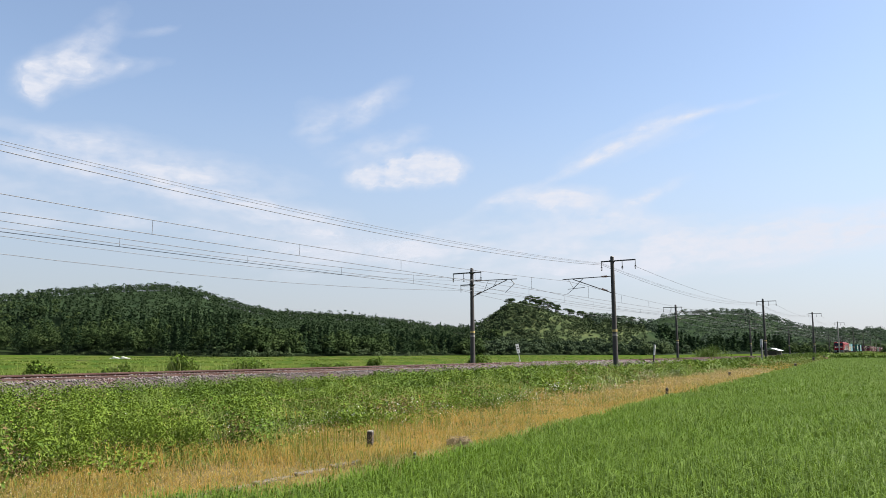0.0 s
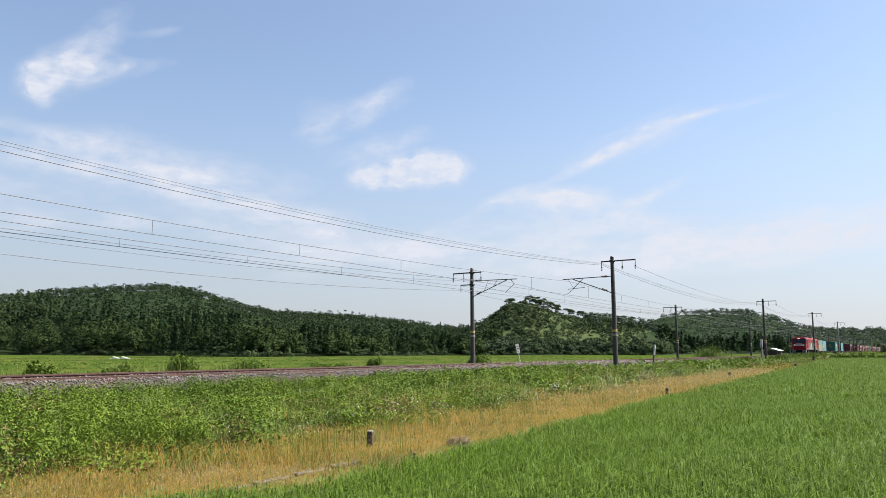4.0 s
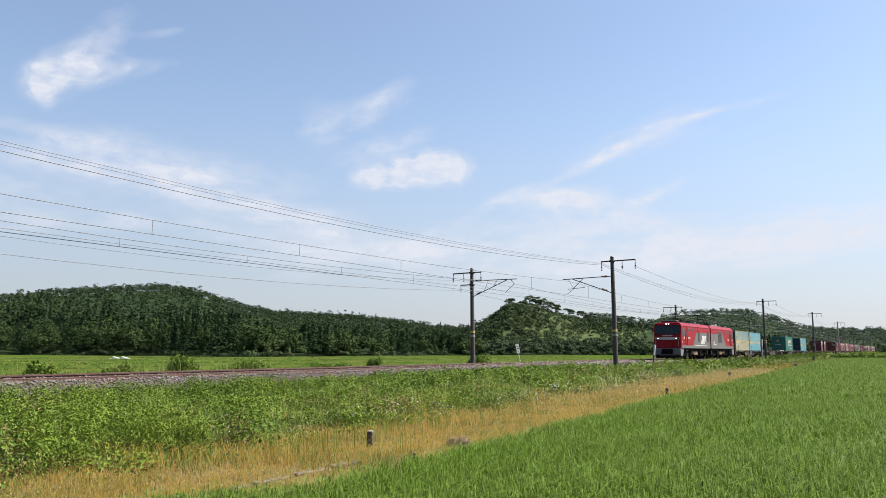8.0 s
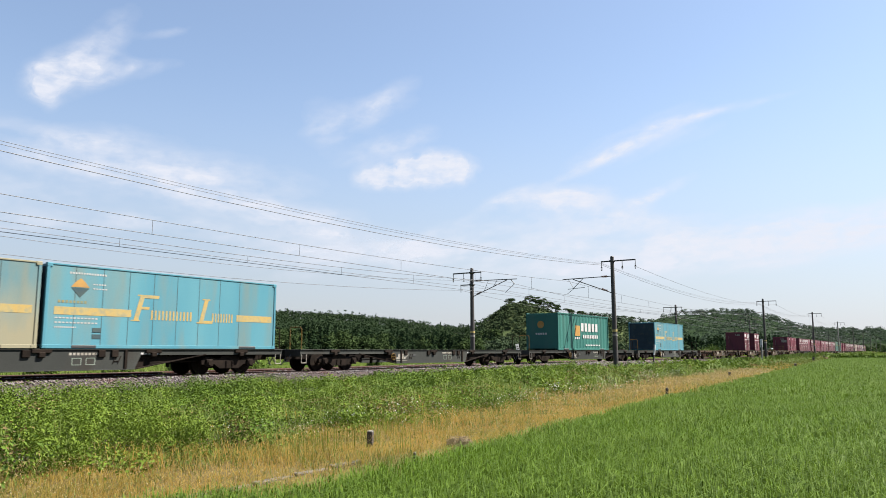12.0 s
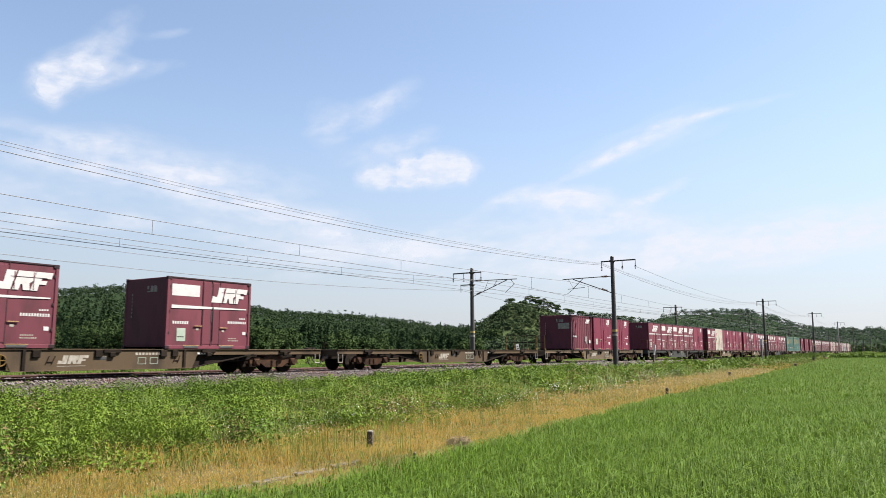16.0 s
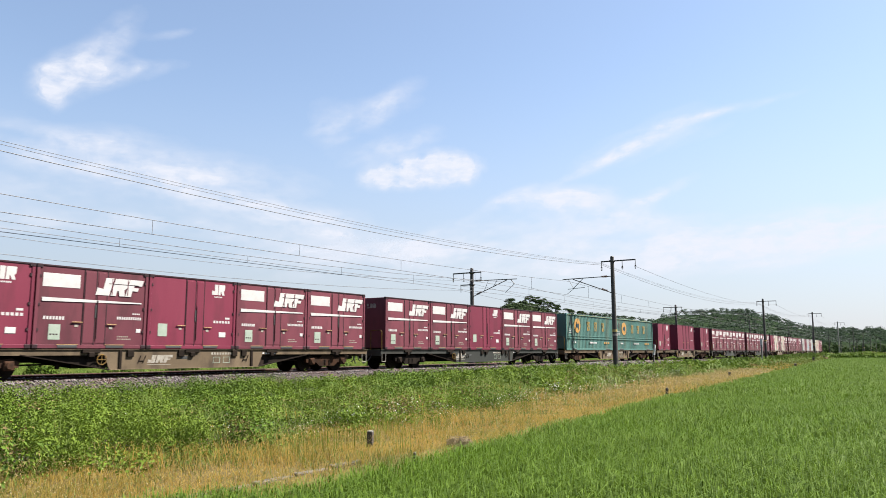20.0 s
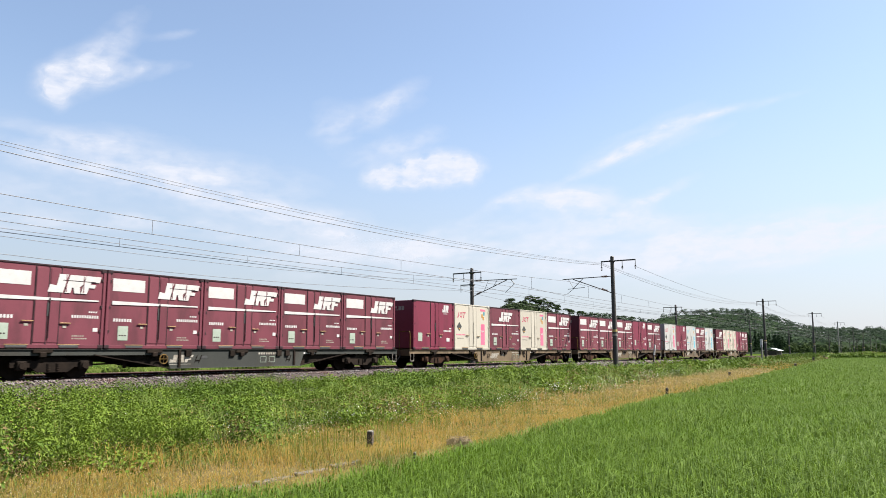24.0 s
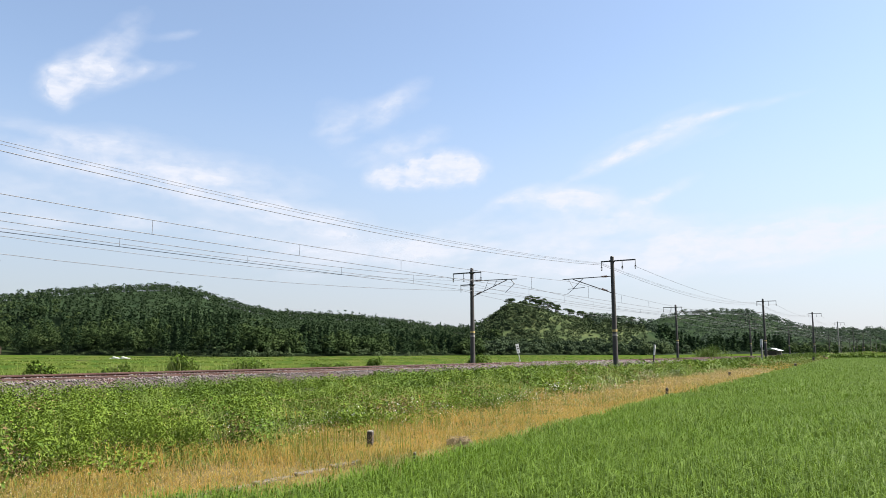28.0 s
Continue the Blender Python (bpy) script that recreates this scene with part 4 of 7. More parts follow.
def wagon(frame_mat, label, hoops=True, rails=()):
    """A flat container wagon; the origin is at its middle on the rails."""
    w = thing("container_wagon", label, "wagon", "wagons of the goods train")
    hl, d = 9.62, DECK - 0.012
    out = [(-hl, d), (-hl, d - 0.2), (-3.3, d - 0.2), (-3.1, 0.27), (3.1, 0.27), (3.3, d - 0.2), (hl, d - 0.2), (hl, d)]
    for sgn in (-1, 1):
        # Set-back web in the dark tone: its shade is put into the colour.
        web = part("sloped_web", prism(bmesh.new(), [(sgn * 3.15, 0.28), (sgn * 3.15, d - 0.19), (sgn * 5.9, d - 0.19)], -0.02, 0.02), GRIME, w, m=pose(0, -1.02, 0))
        again(web, w, pose(0, 1.02, 0))
    s = part("side_sill", prism(bmesh.new(), out, -0.03, 0.03), frame_mat, w, m=pose(0, -1.13, 0))
    again(s, w, pose(0, 1.13, 0))
    lip = part("sill_flange", box(bmesh.new(), -hl, hl, -0.09, 0.09, d - 0.03, d, 0.006), frame_mat, w, m=pose(0, -1.11, 0))
    again(lip, w, pose(0, 1.11, 0))
    low = part("lower_flange", box(bmesh.new(), -3.15, 3.15, -0.07, 0.07, 0.25, 0.275, 0.005), frame_mat, w, m=pose(0, -1.13, 0))
    for sgn in (-1, 1):
        bm = bmesh.new()
        prism(bm, [(sgn * 3.1, 0.25), (sgn * 3.1, 0.28), (sgn * 5.9, d - 0.17), (sgn * 5.9, d - 0.2)], -0.07, 0.07)
        part("sloped_flange", bm, GRIME, w, m=pose(0, -1.13, 0))
    part("centre_sill", box(bmesh.new(), -hl, hl, -0.28, 0.28, 0.5, d - 0.02, 0.01), GRIME, w)
    cross = None
    for i in range(13):
        x = -9.0 + i * 1.5
        if cross is None:
            cross = part("cross_member", box(bmesh.new(), -0.08, 0.08, -1.1, 1.1, 0.68, d - 0.03, 0.008), GRIME, w, m=pose(x, 0, 0))
        else:
            again(cross, w, pose(x, 0, 0))
    for sgn in (-1, 1):
        part("end_sill", box(bmesh.new(), min(sgn * (hl - 0.12), sgn * hl), max(sgn * (hl - 0.12), sgn * hl), -1.15, 1.15, d - 0.3, d, 0.015), frame_mat, w)
        bm = box(bmesh.new(), min(sgn * (hl - 0.1), sgn * 10.0), max(sgn * (hl - 0.1), sgn * 10.0), -0.11, 0.11, 0.76, 0.94, 0.03)
        box(bm, sgn * 10.0 - 0.14, sgn * 10.0 + 0.14, -0.17, 0.17, 0.72, 1.0, 0.05)
        part("coupler", bm, GRIME, w)
        for hy, sag in ((-0.6, 0.34), (-0.35, 0.46), (0.4, 0.4)):
            pts = [Vector((sgn * (hl - 0.04 + 0.3 * f), hy + 0.06 * f, 0.74 - sag * math.sin(f * math.pi / 2))) for f in np.linspace(0, 1, 6)]
            bm = bmesh.new()
            for a, b in zip(pts[:-1], pts[1:]):
                rod(bm, a, b, 0.026, n=6)
            part("brake_hose", bm, PAINT_K, w)
        bm = bmesh.new()
        for dy in (0.0, 0.28):
            rod(bm, (sgn * 9.55 - sgn * dy, -1.17, d - 0.2), (sgn * 9.55 - sgn * dy, -1.17, 0.35), 0.018, n=6)
        rod(bm, (sgn * 9.55, -1.17, 0.36), (sgn * 9.55 - sgn * 0.28, -1.17, 0.36), 0.018, n=6)
        part("step", bm, PAINT_OLD, w, "white-painted shunter's step")
        bogie(w, sgn * 7.1, 0.42, 1.9, RUSTY if frame_mat in (WAGON_TAN, WAGON_RUST) else GRIME)
    # railings at the ends, container locks, tanks and marks
    for sgn in rails:
        # a worn yellow railing across the end of the wagon
        x, stem = sgn * 9.5, None
        for y in (-1.1, -0.5, 0.5, 1.1):
            m = pose(x, y, d)
            if stem is None:
                bm = rod(bmesh.new(), (0, 0, 0), (0, 0, 0.95), 0.03, n=6)
                box(bm, -0.05, 0.05, -0.05, 0.05, 0, 0.09, 0.008)
                stem = part("railing_post", bm, OCHRE, w, "worn yellow railing post", m=m)
            else:
                again(stem, w, m)
        for z in (0.5, 0.935):
            part("railing_bar", rod(bmesh.new(), (x, -1.1, d + z), (x, 1.1, d + z), 0.017, n=6), GRIME, w)
    for x, y0, y1, tall, tone in ((-9.52, -1.12, -0.45, 0.92, OCHRE), (9.52, -1.12, -0.6, 0.86, GRIME)) if hoops else ((-9.52, -0.5, -0.3, 0.32, GRIME),):
        hoop = part("hand_hoop", rod(bmesh.new(), (x, y0, d - 0.3), (x, y0, d + tall - 0.08), 0.02, n=6), tone, w, "worn yellow hand hoop" if tone is OCHRE else "")
        bm = rod(bmesh.new(), (x, y0, d + tall - 0.08), (x, y0 + 0.08, d + tall), 0.02, n=6)
        rod(bm, (x, y0 + 0.08, d + tall), (x, y1, d + tall), 0.02, n=6)
        rod(bm, (x, y1, d + tall), (x, y1, d - 0.02), 0.02, n=6)
        part("hoop_bar", bm, tone, hoop)
    lock = None
    for i in range(5):
        x = -7.52 + 3.76 * i
        bm = box(bmesh.new(), -0.3, 0.3, -0.05, 0.03, -0.13, -0.01, 0.015)
        box(bm, -0.1, 0.1, -0.08, 0.02, -0.26, -0.1, 0.02)
        if lock is None:
            lock = part("container_lock", bm, GRIME, w, m=pose(x, -1.17, d))
        else:
            again(lock, w, pose(x, -1.17, d))
            bm.free()
    for x in (-4.6, 4.6):
        part("brake_rod", rod(bmesh.new(), (x - 1.6, -0.8, 0.42), (x + 1.5, -0.8, 0.5), 0.025, n=6), GRIME, w)
        part("brake_lever", box(bmesh.new(), x - 0.05, x + 0.05, -0.86, -0.74, 0.3, 0.7, 0.01), GRIME, w)
    part("valve_box", box(bmesh.new(), -1.7, -1.1, -0.9, -0.4, 0.3, 0.62, 0.03), GRIME, w)
    part("air_tank", rod(bmesh.new(), (0.6, -0.55, 0.45), (2.3, -0.55, 0.45), 0.19, n=14), GRIME, w)
    for x in (-2.0, 2.4):
        bm = bmesh.new()
        rod(bm, (x, -1.175, 0.70), (x - 0.1, -1.175, 0.46), 0.014, n=6)
        rod(bm, (x + 0.18, -1.175, 0.70), (x + 0.08, -1.175, 0.46), 0.014, n=6)
        rod(bm, (x - 0.07, -1.175, 0.53), (x + 0.11, -1.175, 0.53), 0.012, n=6)
        part("lever_bracket", bm, GRIME, w)
    bm = bmesh.new()
    for x in (0.95, 1.4):
        for a, b, c_, e in ((0, 0.3, 0.0, 0.015), (0, 0.3, 0.205, 0.22), (0, 0.015, 0.0, 0.22), (0.285, 0.3, 0.0, 0.22)):
            box(bm, x + a, x + b, -1.166, -1.16, 0.42 + c_, 0.42 + e)
    part("chalk_frame", bm, PAPER, w, "white outlined marking squares")
    e0 = -1.75 if frame_mat in (WAGON_TAN, WAGON_RUST) else -3.15
    emblem(w, e0, e0 + 1.0, 0.46, 0.72, -1.16, 3, PAINT_OLD)
    bars(w, e0, e0 + 0.9, 0.39, 0.405, -1.16, PAINT_OLD)
    bars(w, 0.85, 1.85, 0.72, 0.8, -1.16, PAINT_OLD, 8)
    part("sill_slot", box(bmesh.new(), e0 + 1.3, e0 + 1.58, -1.166, -1.158, 0.58, 0.68, 0.003), PAINT_K, w)
    for x in (-2.75, 2.75):
        part("gusset", box(bmesh.new(), x - 0.05, x + 0.05, -1.2, -1.16, 0.28, d - 0.04, 0.008), GRIME, w)
    for x in (-2.4, -0.45, 1.9, 2.35):
        part("sill_bracket", box(bmesh.new(), x - 0.12, x + 0.12, -1.22, -1.16, 0.66, d - 0.04, 0.012), GRIME, w)
    bars(w, 3.3, 4.0, 0.74, 0.8, -1.16, PAINT_W, 5)
    wheel = bmesh.new()
    ring = [Vector((0.16 * math.cos(a), 0, 0.16 * math.sin(a))) for a in np.arange(13) * math.pi / 6]
    for a, b in zip(ring[:-1], ring[1:]):
        rod(wheel, a, b, 0.018, n=6)
    for a in ring[:12:3]:
        rod(wheel, (0, 0, 0), a, 0.012, n=5)
    part("hand_brake_wheel", wheel, OCHRE, w, "worn yellow hand brake wheel", m=pose(-3.4, -1.2, 0.58))
    return w


# ---- the locomotive: two units, cab at either end ----
RED = surface("loco_red", (0.34, 0.008, 0.02), (0.39, 0.011, 0.025), 0.7, 30, 0.34, bump=0.02, dirt=(0.32, 0.014, 0.026), dirt_at=(0.6, 0.85), gloss=0.12)
RED_ROOF = surface("roof_red", (0.44, 0.025, 0.045), (0.5, 0.035, 0.055), 0.7, 30, 0.35, bump=0.03, dirt=(0.4, 0.05, 0.06), gloss=0.2)
GREY = surface("loco_grey", (0.16, 0.155, 0.155), (0.20, 0.195, 0.19), 0.7, 30, 0.42, bump=0.03, dirt=(0.14, 0.13, 0.125), gloss=0.3)
SKIRT = surface("light_grey_skirt", (0.19, 0.19, 0.195), (0.25, 0.25, 0.25), 1.0, 30, 0.6, bump=0.05, dirt=(0.2, 0.17, 0.15), gloss=0.25)
ROOFGREY = surface("roof_grey", (0.07, 0.065, 0.058), (0.13, 0.12, 0.105), 1.2, 30, 0.8, bump=0.1, dirt=(0.09, 0.07, 0.055), gloss=0.2)
ROOFPALE = surface("pale_roof_grey", (0.34, 0.335, 0.32), (0.42, 0.41, 0.39), 1.2, 30, 0.7, bump=0.06, dirt=(0.2, 0.18, 0.16), gloss=0.2)
TANBOX = surface("dusty_tan_box", (0.24, 0.168, 0.102), (0.276, 0.204, 0.132), 1.2, 30, 0.8, bump=0.08, dirt=(0.15, 0.102, 0.06), gloss=0.1)
DARK = surface("dark_equipment", (0.012, 0.011, 0.011), (0.026, 0.023, 0.021), 2, 30, 0.85, bump=0.15, gloss=0.05)
GLASS = plain("dark_glass", (0.012, 0.017, 0.02), 0.1)
SIDEGLASS = plain("side_glass", (0.02, 0.03, 0.033), 0.15)
for glass in (GLASS, SIDEGLASS):
    glass.node_tree.nodes["Principled BSDF"].inputs["Specular IOR Level"].default_value = 0.3 if glass is GLASS else 0.15
LAMP = plain("lit_headlight", (1.0, 0.88, 0.66), 0.3, emit=1.6)
BODY_Z, EAVE, ROOF = 1.14, 3.36, 3.72


def ring(x, half, z0, eave, roof, top_half):
    """Cross-section of the body at x."""
    return [(x, -half, z0), (x, -half, eave), (x, -half + 0.05, eave + 0.1), (x, -top_half, roof - 0.04), (x, -top_half + 0.12, roof), (x, top_half - 0.12, roof), (x, top_half, roof - 0.04), (x, half - 0.05, eave + 0.1), (x, half, eave), (x, half, z0)]


def loft(bm, rings):
    vs = [[bm.verts.new(p) for p in r] for r in rings]
    n = len(rings[0])
    for a, b in zip(vs[:-1], vs[1:]):
        for i in range(n):
            bm.faces.new((a[i], a[(i + 1) % n], b[(i + 1) % n], b[i]))
    bm.faces.new(vs[0])
    bm.faces.new(vs[-1][::-1])
    bmesh.ops.recalc_face_normals(bm, faces=bm.faces[:])
    return bm


def unit(loco, mirror):
    """One half of the engine; its cab end is at x = 0. The second half stands the other way round."""
    sgn = -1 if mirror else 1
    u = new("engine_unit")
    u.parent = loco
    u.matrix_basis = pose(23.5, 0, 0) if mirror else pose(0, 0, 0)

    def X(a):
        return sgn * a

    def bx(bm, x0, x1, *rest, **kw):
        return box(bm, min(X(x0), X(x1)), max(X(x0), X(x1)), *rest, **kw)

    def pr(bm, pts, y0, y1):
        return prism(bm, [(X(x), z) for x, z in pts], y0, y1)

    L, hw, y = 11.52, 1.4, -1.4
    rings = [ring(X(-0.28), 1.3, 1.14, 2.42, 2.50, 1.2), ring(X(-0.25), 1.34, 1.14, 2.44, 2.54, 1.24), ring(X(-0.02), hw, BODY_Z, 3.22, 3.46, 1.26), ring(X(0.0), hw, BODY_Z, EAVE, ROOF - 0.06, 1.22), ring(X(0.12), hw, BODY_Z, EAVE, ROOF, 1.2), ring(X(1.5), hw, BODY_Z, EAVE, ROOF, 1.2), ring(X(L), hw, BODY_Z, EAVE, ROOF, 1.2)]
    body = part("body", loft(bmesh.new(), rings), RED, u, "glossy red body shell")
    # grey flank and sill strip
    part("grey_flank", pr(bmesh.new(), [(4.15, 1.43), (5.75, 2.8), (L - 0.005, 2.8), (L - 0.005, 1.43)], y - 0.005, y), GREY, u, "grey side panel with slanted end")
    part("grey_sill", bx(bmesh.new(), -0.05, L - 0.01, y - 0.006, y, BODY_Z, 1.428), GREY, u)
    part("rain_gutter", bx(bmesh.new(), 0.3, L, y - 0.03, y + 0.02, EAVE + 0.0, EAVE + 0.05, 0.01), RED_ROOF, u)
    part("white_line", bx(bmesh.new(), 5.0, 9.9, y - 0.009, y - 0.006, 1.40, 1.46), PAINT_W, u) if not mirror else None
    # cab front: windscreen in two panes, lamp band, lower panel
    for y0, y1 in ((-1.22, -0.03), (0.03, 1.22)):
        bm = bmesh.new()
        pts = [(-0.285, y0, 2.55), (-0.285, y1, 2.55), (-0.055, y1 * 0.99, 3.42), (-0.055, y0 * 0.99, 3.42)]
        a = [bm.verts.new((X(px), py, pz)) for px, py, pz in pts]
        b = [bm.verts.new((X(px + 0.045), py, pz)) for px, py, pz in pts]
        bm.faces.new(a)
        bm.faces.new(b[::-1])
        for i in range(4):
            bm.faces.new((a[i], b[i], b[(i + 1) % 4], a[(i + 1) % 4]))
        bmesh.ops.recalc_face_normals(bm, faces=bm.faces[:])
        part("windscreen", bm, GLASS, u, "dark windscreen pane")
        part("wiper", rod(bmesh.new(), (X(-0.32), (y0 + y1) / 2, 2.55), (X(-0.16), (y0 + y1) / 2 + 0.25, 3.1), 0.012, n=5), PAINT_K, u)
    part("roof_visor", bx(bmesh.new(), -0.12, 0.1, -1.2, 1.2, 3.44, 3.5, 0.02), RED, u)
    part("lamp_band", bx(bmesh.new(), -0.31, -0.27, -1.22, 1.22, 1.98, 2.24, 0.01), PAINT_W, u, "cream lamp band")
    for yy in (-0.98, 0.98):
        part("lamp_case", bx(bmesh.new(), -0.33, -0.3, yy - 0.2, yy + 0.2, 2.0, 2.22, 0.01), PAINT_K, u)
        part("headlight", rod(bmesh.new(), (X(-0.35), yy * 0.94, 2.11), (X(-0.32), yy * 0.94, 2.11), 0.055, n=14), LAMP if not mirror else PAINT_K, u, "lit round headlight" if not mirror else "")
    for yy in (-0.12, 0.12):
        part("roof_lamp", rod(bmesh.new(), (X(-0.04), yy, 3.58), (X(0.1), yy, 3.58), 0.055, n=14), LAMP if not mirror else PAINT_K, u, "lit roof headlight" if not mirror else "")
    bm = bmesh.new()
    for i in range(8):
        bx(bm, -0.29, -0.27, -0.52 + i * 0.13, -0.42 + i * 0.13, 2.34, 2.46)
    part("front_lettering", bm, PAINT_W, u)
    part("front_door_line", bx(bmesh.new(), -0.315, -0.28, -0.6, -0.57, 1.2, 1.95), SEAM, u)
    part("front_skirt", pr(bmesh.new(), [(-0.40, 0.5), (-0.34, 0.4), (0.42, 0.4), (0.82, 1.12), (-0.32, 1.12), (-0.40, 1.0)], -1.33, 1.33), SKIRT, u, "grey bumper skirt with slanted ends")
    part("skirt_recess", bx(bmesh.new(), -0.44, -0.39, -0.55, 0.55, 0.55, 1.08, 0.02), DARK, u)
    for yy in (-0.95, 0.95):
        part("skirt_step", bx(bmesh.new(), -0.5, -0.38, yy - 0.2, yy + 0.2, 0.44, 0.5, 0.01), DARK, u)
    part("snow_plough", pr(bmesh.new(), [(-0.45, 0.14), (0.5, 0.14), (0.65, 0.42), (-0.35, 0.42)], -1.2, 1.2), DARK, u)
    part("coupler", bx(bmesh.new(), -1.0, -0.4, -0.16, 0.16, 0.72, 1.0, 0.06), DARK, u)
    for yy in (-0.6, 0.6):
        part("air_hose", rod(bmesh.new(), (X(-0.45), yy, 0.95), (X(-0.62), yy * 0.85, 0.5), 0.03, n=6), DARK, u)
    for yy in (-1.28, 1.28):
        part("handrail", rod(bmesh.new(), (X(-0.34), yy * 0.9, 1.25), (X(-0.34), yy * 0.9, 1.9), 0.018, n=6), PAINT_W, u)
    # cab side: window, door, steps, rails
    win = part("cab_window", pr(bmesh.new(), [(0.14, 2.42), (1.02, 2.42), (1.02, 3.14), (0.26, 3.14)], y - 0.008, y), SIDEGLASS, u)
    part("window_frame", pr(bmesh.new(), [(0.08, 2.37), (1.06, 2.37), (1.06, 2.42), (0.12, 2.42)], y - 0.014, y), STEEL, win)
    part("open_sash", bx(bmesh.new(), 0.78, 1.02, y - 0.012, y - 0.008, 2.42, 3.14), PAINT_K, win)
    door = part("cab_door", bx(bmesh.new(), 1.28, 1.76, y - 0.012, y, 1.46, 3.25, 0.006), RED, u)
    part("door_glass", bx(bmesh.new(), 1.4, 1.66, y - 0.016, y - 0.012, 2.32, 3.08, 0.001), SIDEGLASS, door)
    part("door_handle", rod(bmesh.new(), (X(1.68), y - 0.03, 2.1), (X(1.56), y - 0.03, 2.1), 0.014, n=6), PAINT_W, door)
    part("unit_figure", bx(bmesh.new(), 1.14, 1.2, y - 0.01, y, 2.62, 2.92), PAINT_W, u)
    for x in (1.24, 1.82):
        part("handrail", rod(bmesh.new(), (X(x), y - 0.05, 1.5), (X(x), y - 0.05, 2.9), 0.016, n=6), STEEL, u)
    part("pillar", bx(bmesh.new(), 1.86, 1.95, y - 0.02, y, 1.43, EAVE, 0.006), RED, u)
    for z in (0.35, 0.62, 0.9):
        part("step", bx(bmesh.new(), 1.25, 1.8, y - 0.06, y + 0.12, z, z + 0.04, 0.006), STEEL, u)
    part("step_side", bx(bmesh.new(), 1.22, 1.26, y - 0.04, y + 0.05, 0.33, 1.14), DARK, u)
    part("hatch", bx(bmesh.new(), 0.45, 1.05, y - 0.01, y, 1.55, 1.95, 0.004), RED, u)
    part("marker_lamp", bx(bmesh.new(), 0.05, 0.2, y - 0.02, y, 1.66, 1.82, 0.006), PAINT_W, u)
    emblem(u, min(X(0.55), X(0.95)), max(X(0.55), X(0.95)), 2.08, 2.3, y - 0.006, 2, PAINT_W)
    bars(u, min(X(2.35), X(3.15)), max(X(2.35), X(3.15)), 2.08, 2.27, y - 0.003, PAINT_W, 7)
    for x0, x1 in ((2.2, 3.18), (3.68, 4.62)):
        w = part("engine_room_window", bx(bmesh.new(), x0, x1, y - 0.02, y, 2.94, 3.16, 0.008), STEEL, u)
        part("pane", bx(bmesh.new(), x0 + 0.04, (x0 + x1) / 2 - 0.02, y - 0.024, y - 0.018, 2.98, 3.12), SIDEGLASS, w)
        part("pane", bx(bmesh.new(), (x0 + x1) / 2 + 0.02, x1 - 0.04, y - 0.024, y - 0.018, 2.98, 3.12), SIDEGLASS, w)
    # louvres
    for x0, x1 in ((6.2, 7.0), (10.2, 11.2)) if not mirror else ((6.2, 6.95), (7.1, 8.05)):
        lv = part("louvre", bx(bmesh.new(), x0, x1, y - 0.012, y - 0.004, 1.85, 3.12, 0.003), PAINT_K, u, "slatted ventilation louvre")
        bm = bmesh.new()
        for i in range(21):
            z = 1.88 + i * 0.058
            pr(bm, [(x0 + 0.02, z), (x1 - 0.02, z), (x1 - 0.02, z + 0.02), (x0 + 0.02, z + 0.02)], y - 0.028, y - 0.012)
        part("slats", bm, GREY, lv)
        part("top_slats", bx(bmesh.new(), x0 + 0.02, x1 - 0.02, y - 0.03, y - 0.026, 2.82, 3.1), RED, lv) if not mirror else None
    if not mirror:
        emblem(u, 7.45, 9.75, 1.62, 2.5, y - 0.007, 3, PAINT_W, "large_emblem")
    else:
        # a small coloured picture on the flank, as plain patches
        pic = part("flank_picture", bx(bmesh.new(), 9.05, 10.45, y - 0.008, y - 0.005, 1.58, 1.66), PAINT_W, u, "plain coloured patches of a flank picture")
        for x0, x1, z0, z1, m_ in ((10.05, 10.25, 2.05, 2.35, SEAM), (10.0, 10.28, 1.7, 2.05, PAINT_W), (10.32, 10.5, 1.95, 2.1, SEAM), (9.1, 9.9, 1.72, 2.1, TANBOX)):
            part("picture_patch", bx(bmesh.new(), x0, x1, y - 0.009, y - 0.005, z0, z1), m_, pic)
    # roof gear
    part("roof_walk", bx(bmesh.new(), 0.6, 11.4, -1.05, 1.05, ROOF, ROOF + 0.05, 0.02), ROOFGREY, u)
    part("cooler_box", bx(bmesh.new(), 0.42, 1.5, -0.75, 0.75, ROOF - 0.05, ROOF + 0.26, 0.05), ROOFGREY, u)
    for x0, x1, h in ((5.0, 6.3, 0.2), (6.4, 7.6, 0.28), (7.7, 9.4, 0.16)):
        part("roof_duct", pr(bmesh.new(), [(x0, ROOF), (x0 + 0.12, ROOF + h), (x1 - 0.12, ROOF + h), (x1, ROOF)], -0.95, 0.95), ROOFGREY if not mirror else ROOFPALE, u)
        bm = bmesh.new()
        for i in range(5):
            a = x0 + 0.2 + i * (x1 - x0 - 0.4) / 5
            pr(bm, [(a, ROOF + h), (a + 0.08, ROOF + h), (a + 0.08, ROOF + h + 0.02), (a, ROOF + h + 0.02)], -0.85, 0.85)
        part("duct_ribs", bm, DARK, u)
    part("horn", rod(bmesh.new(), (X(0.2), -0.9, ROOF), (X(0.2), -0.9, ROOF + 0.16), 0.05, 0.07, 10), DARK, u)
    for x in (4.2, 5.6, 7.9, 10.2):
        bm = bmesh.new()
        for k in range(4):
            rod(bm, (X(x), -0.5, ROOF + 0.05 + 0.09 * k), (X(x), -0.5, ROOF + 0.11 + 0.09 * k), 0.09, 0.05, 10)
        part("insulator", bm, DARK, u)
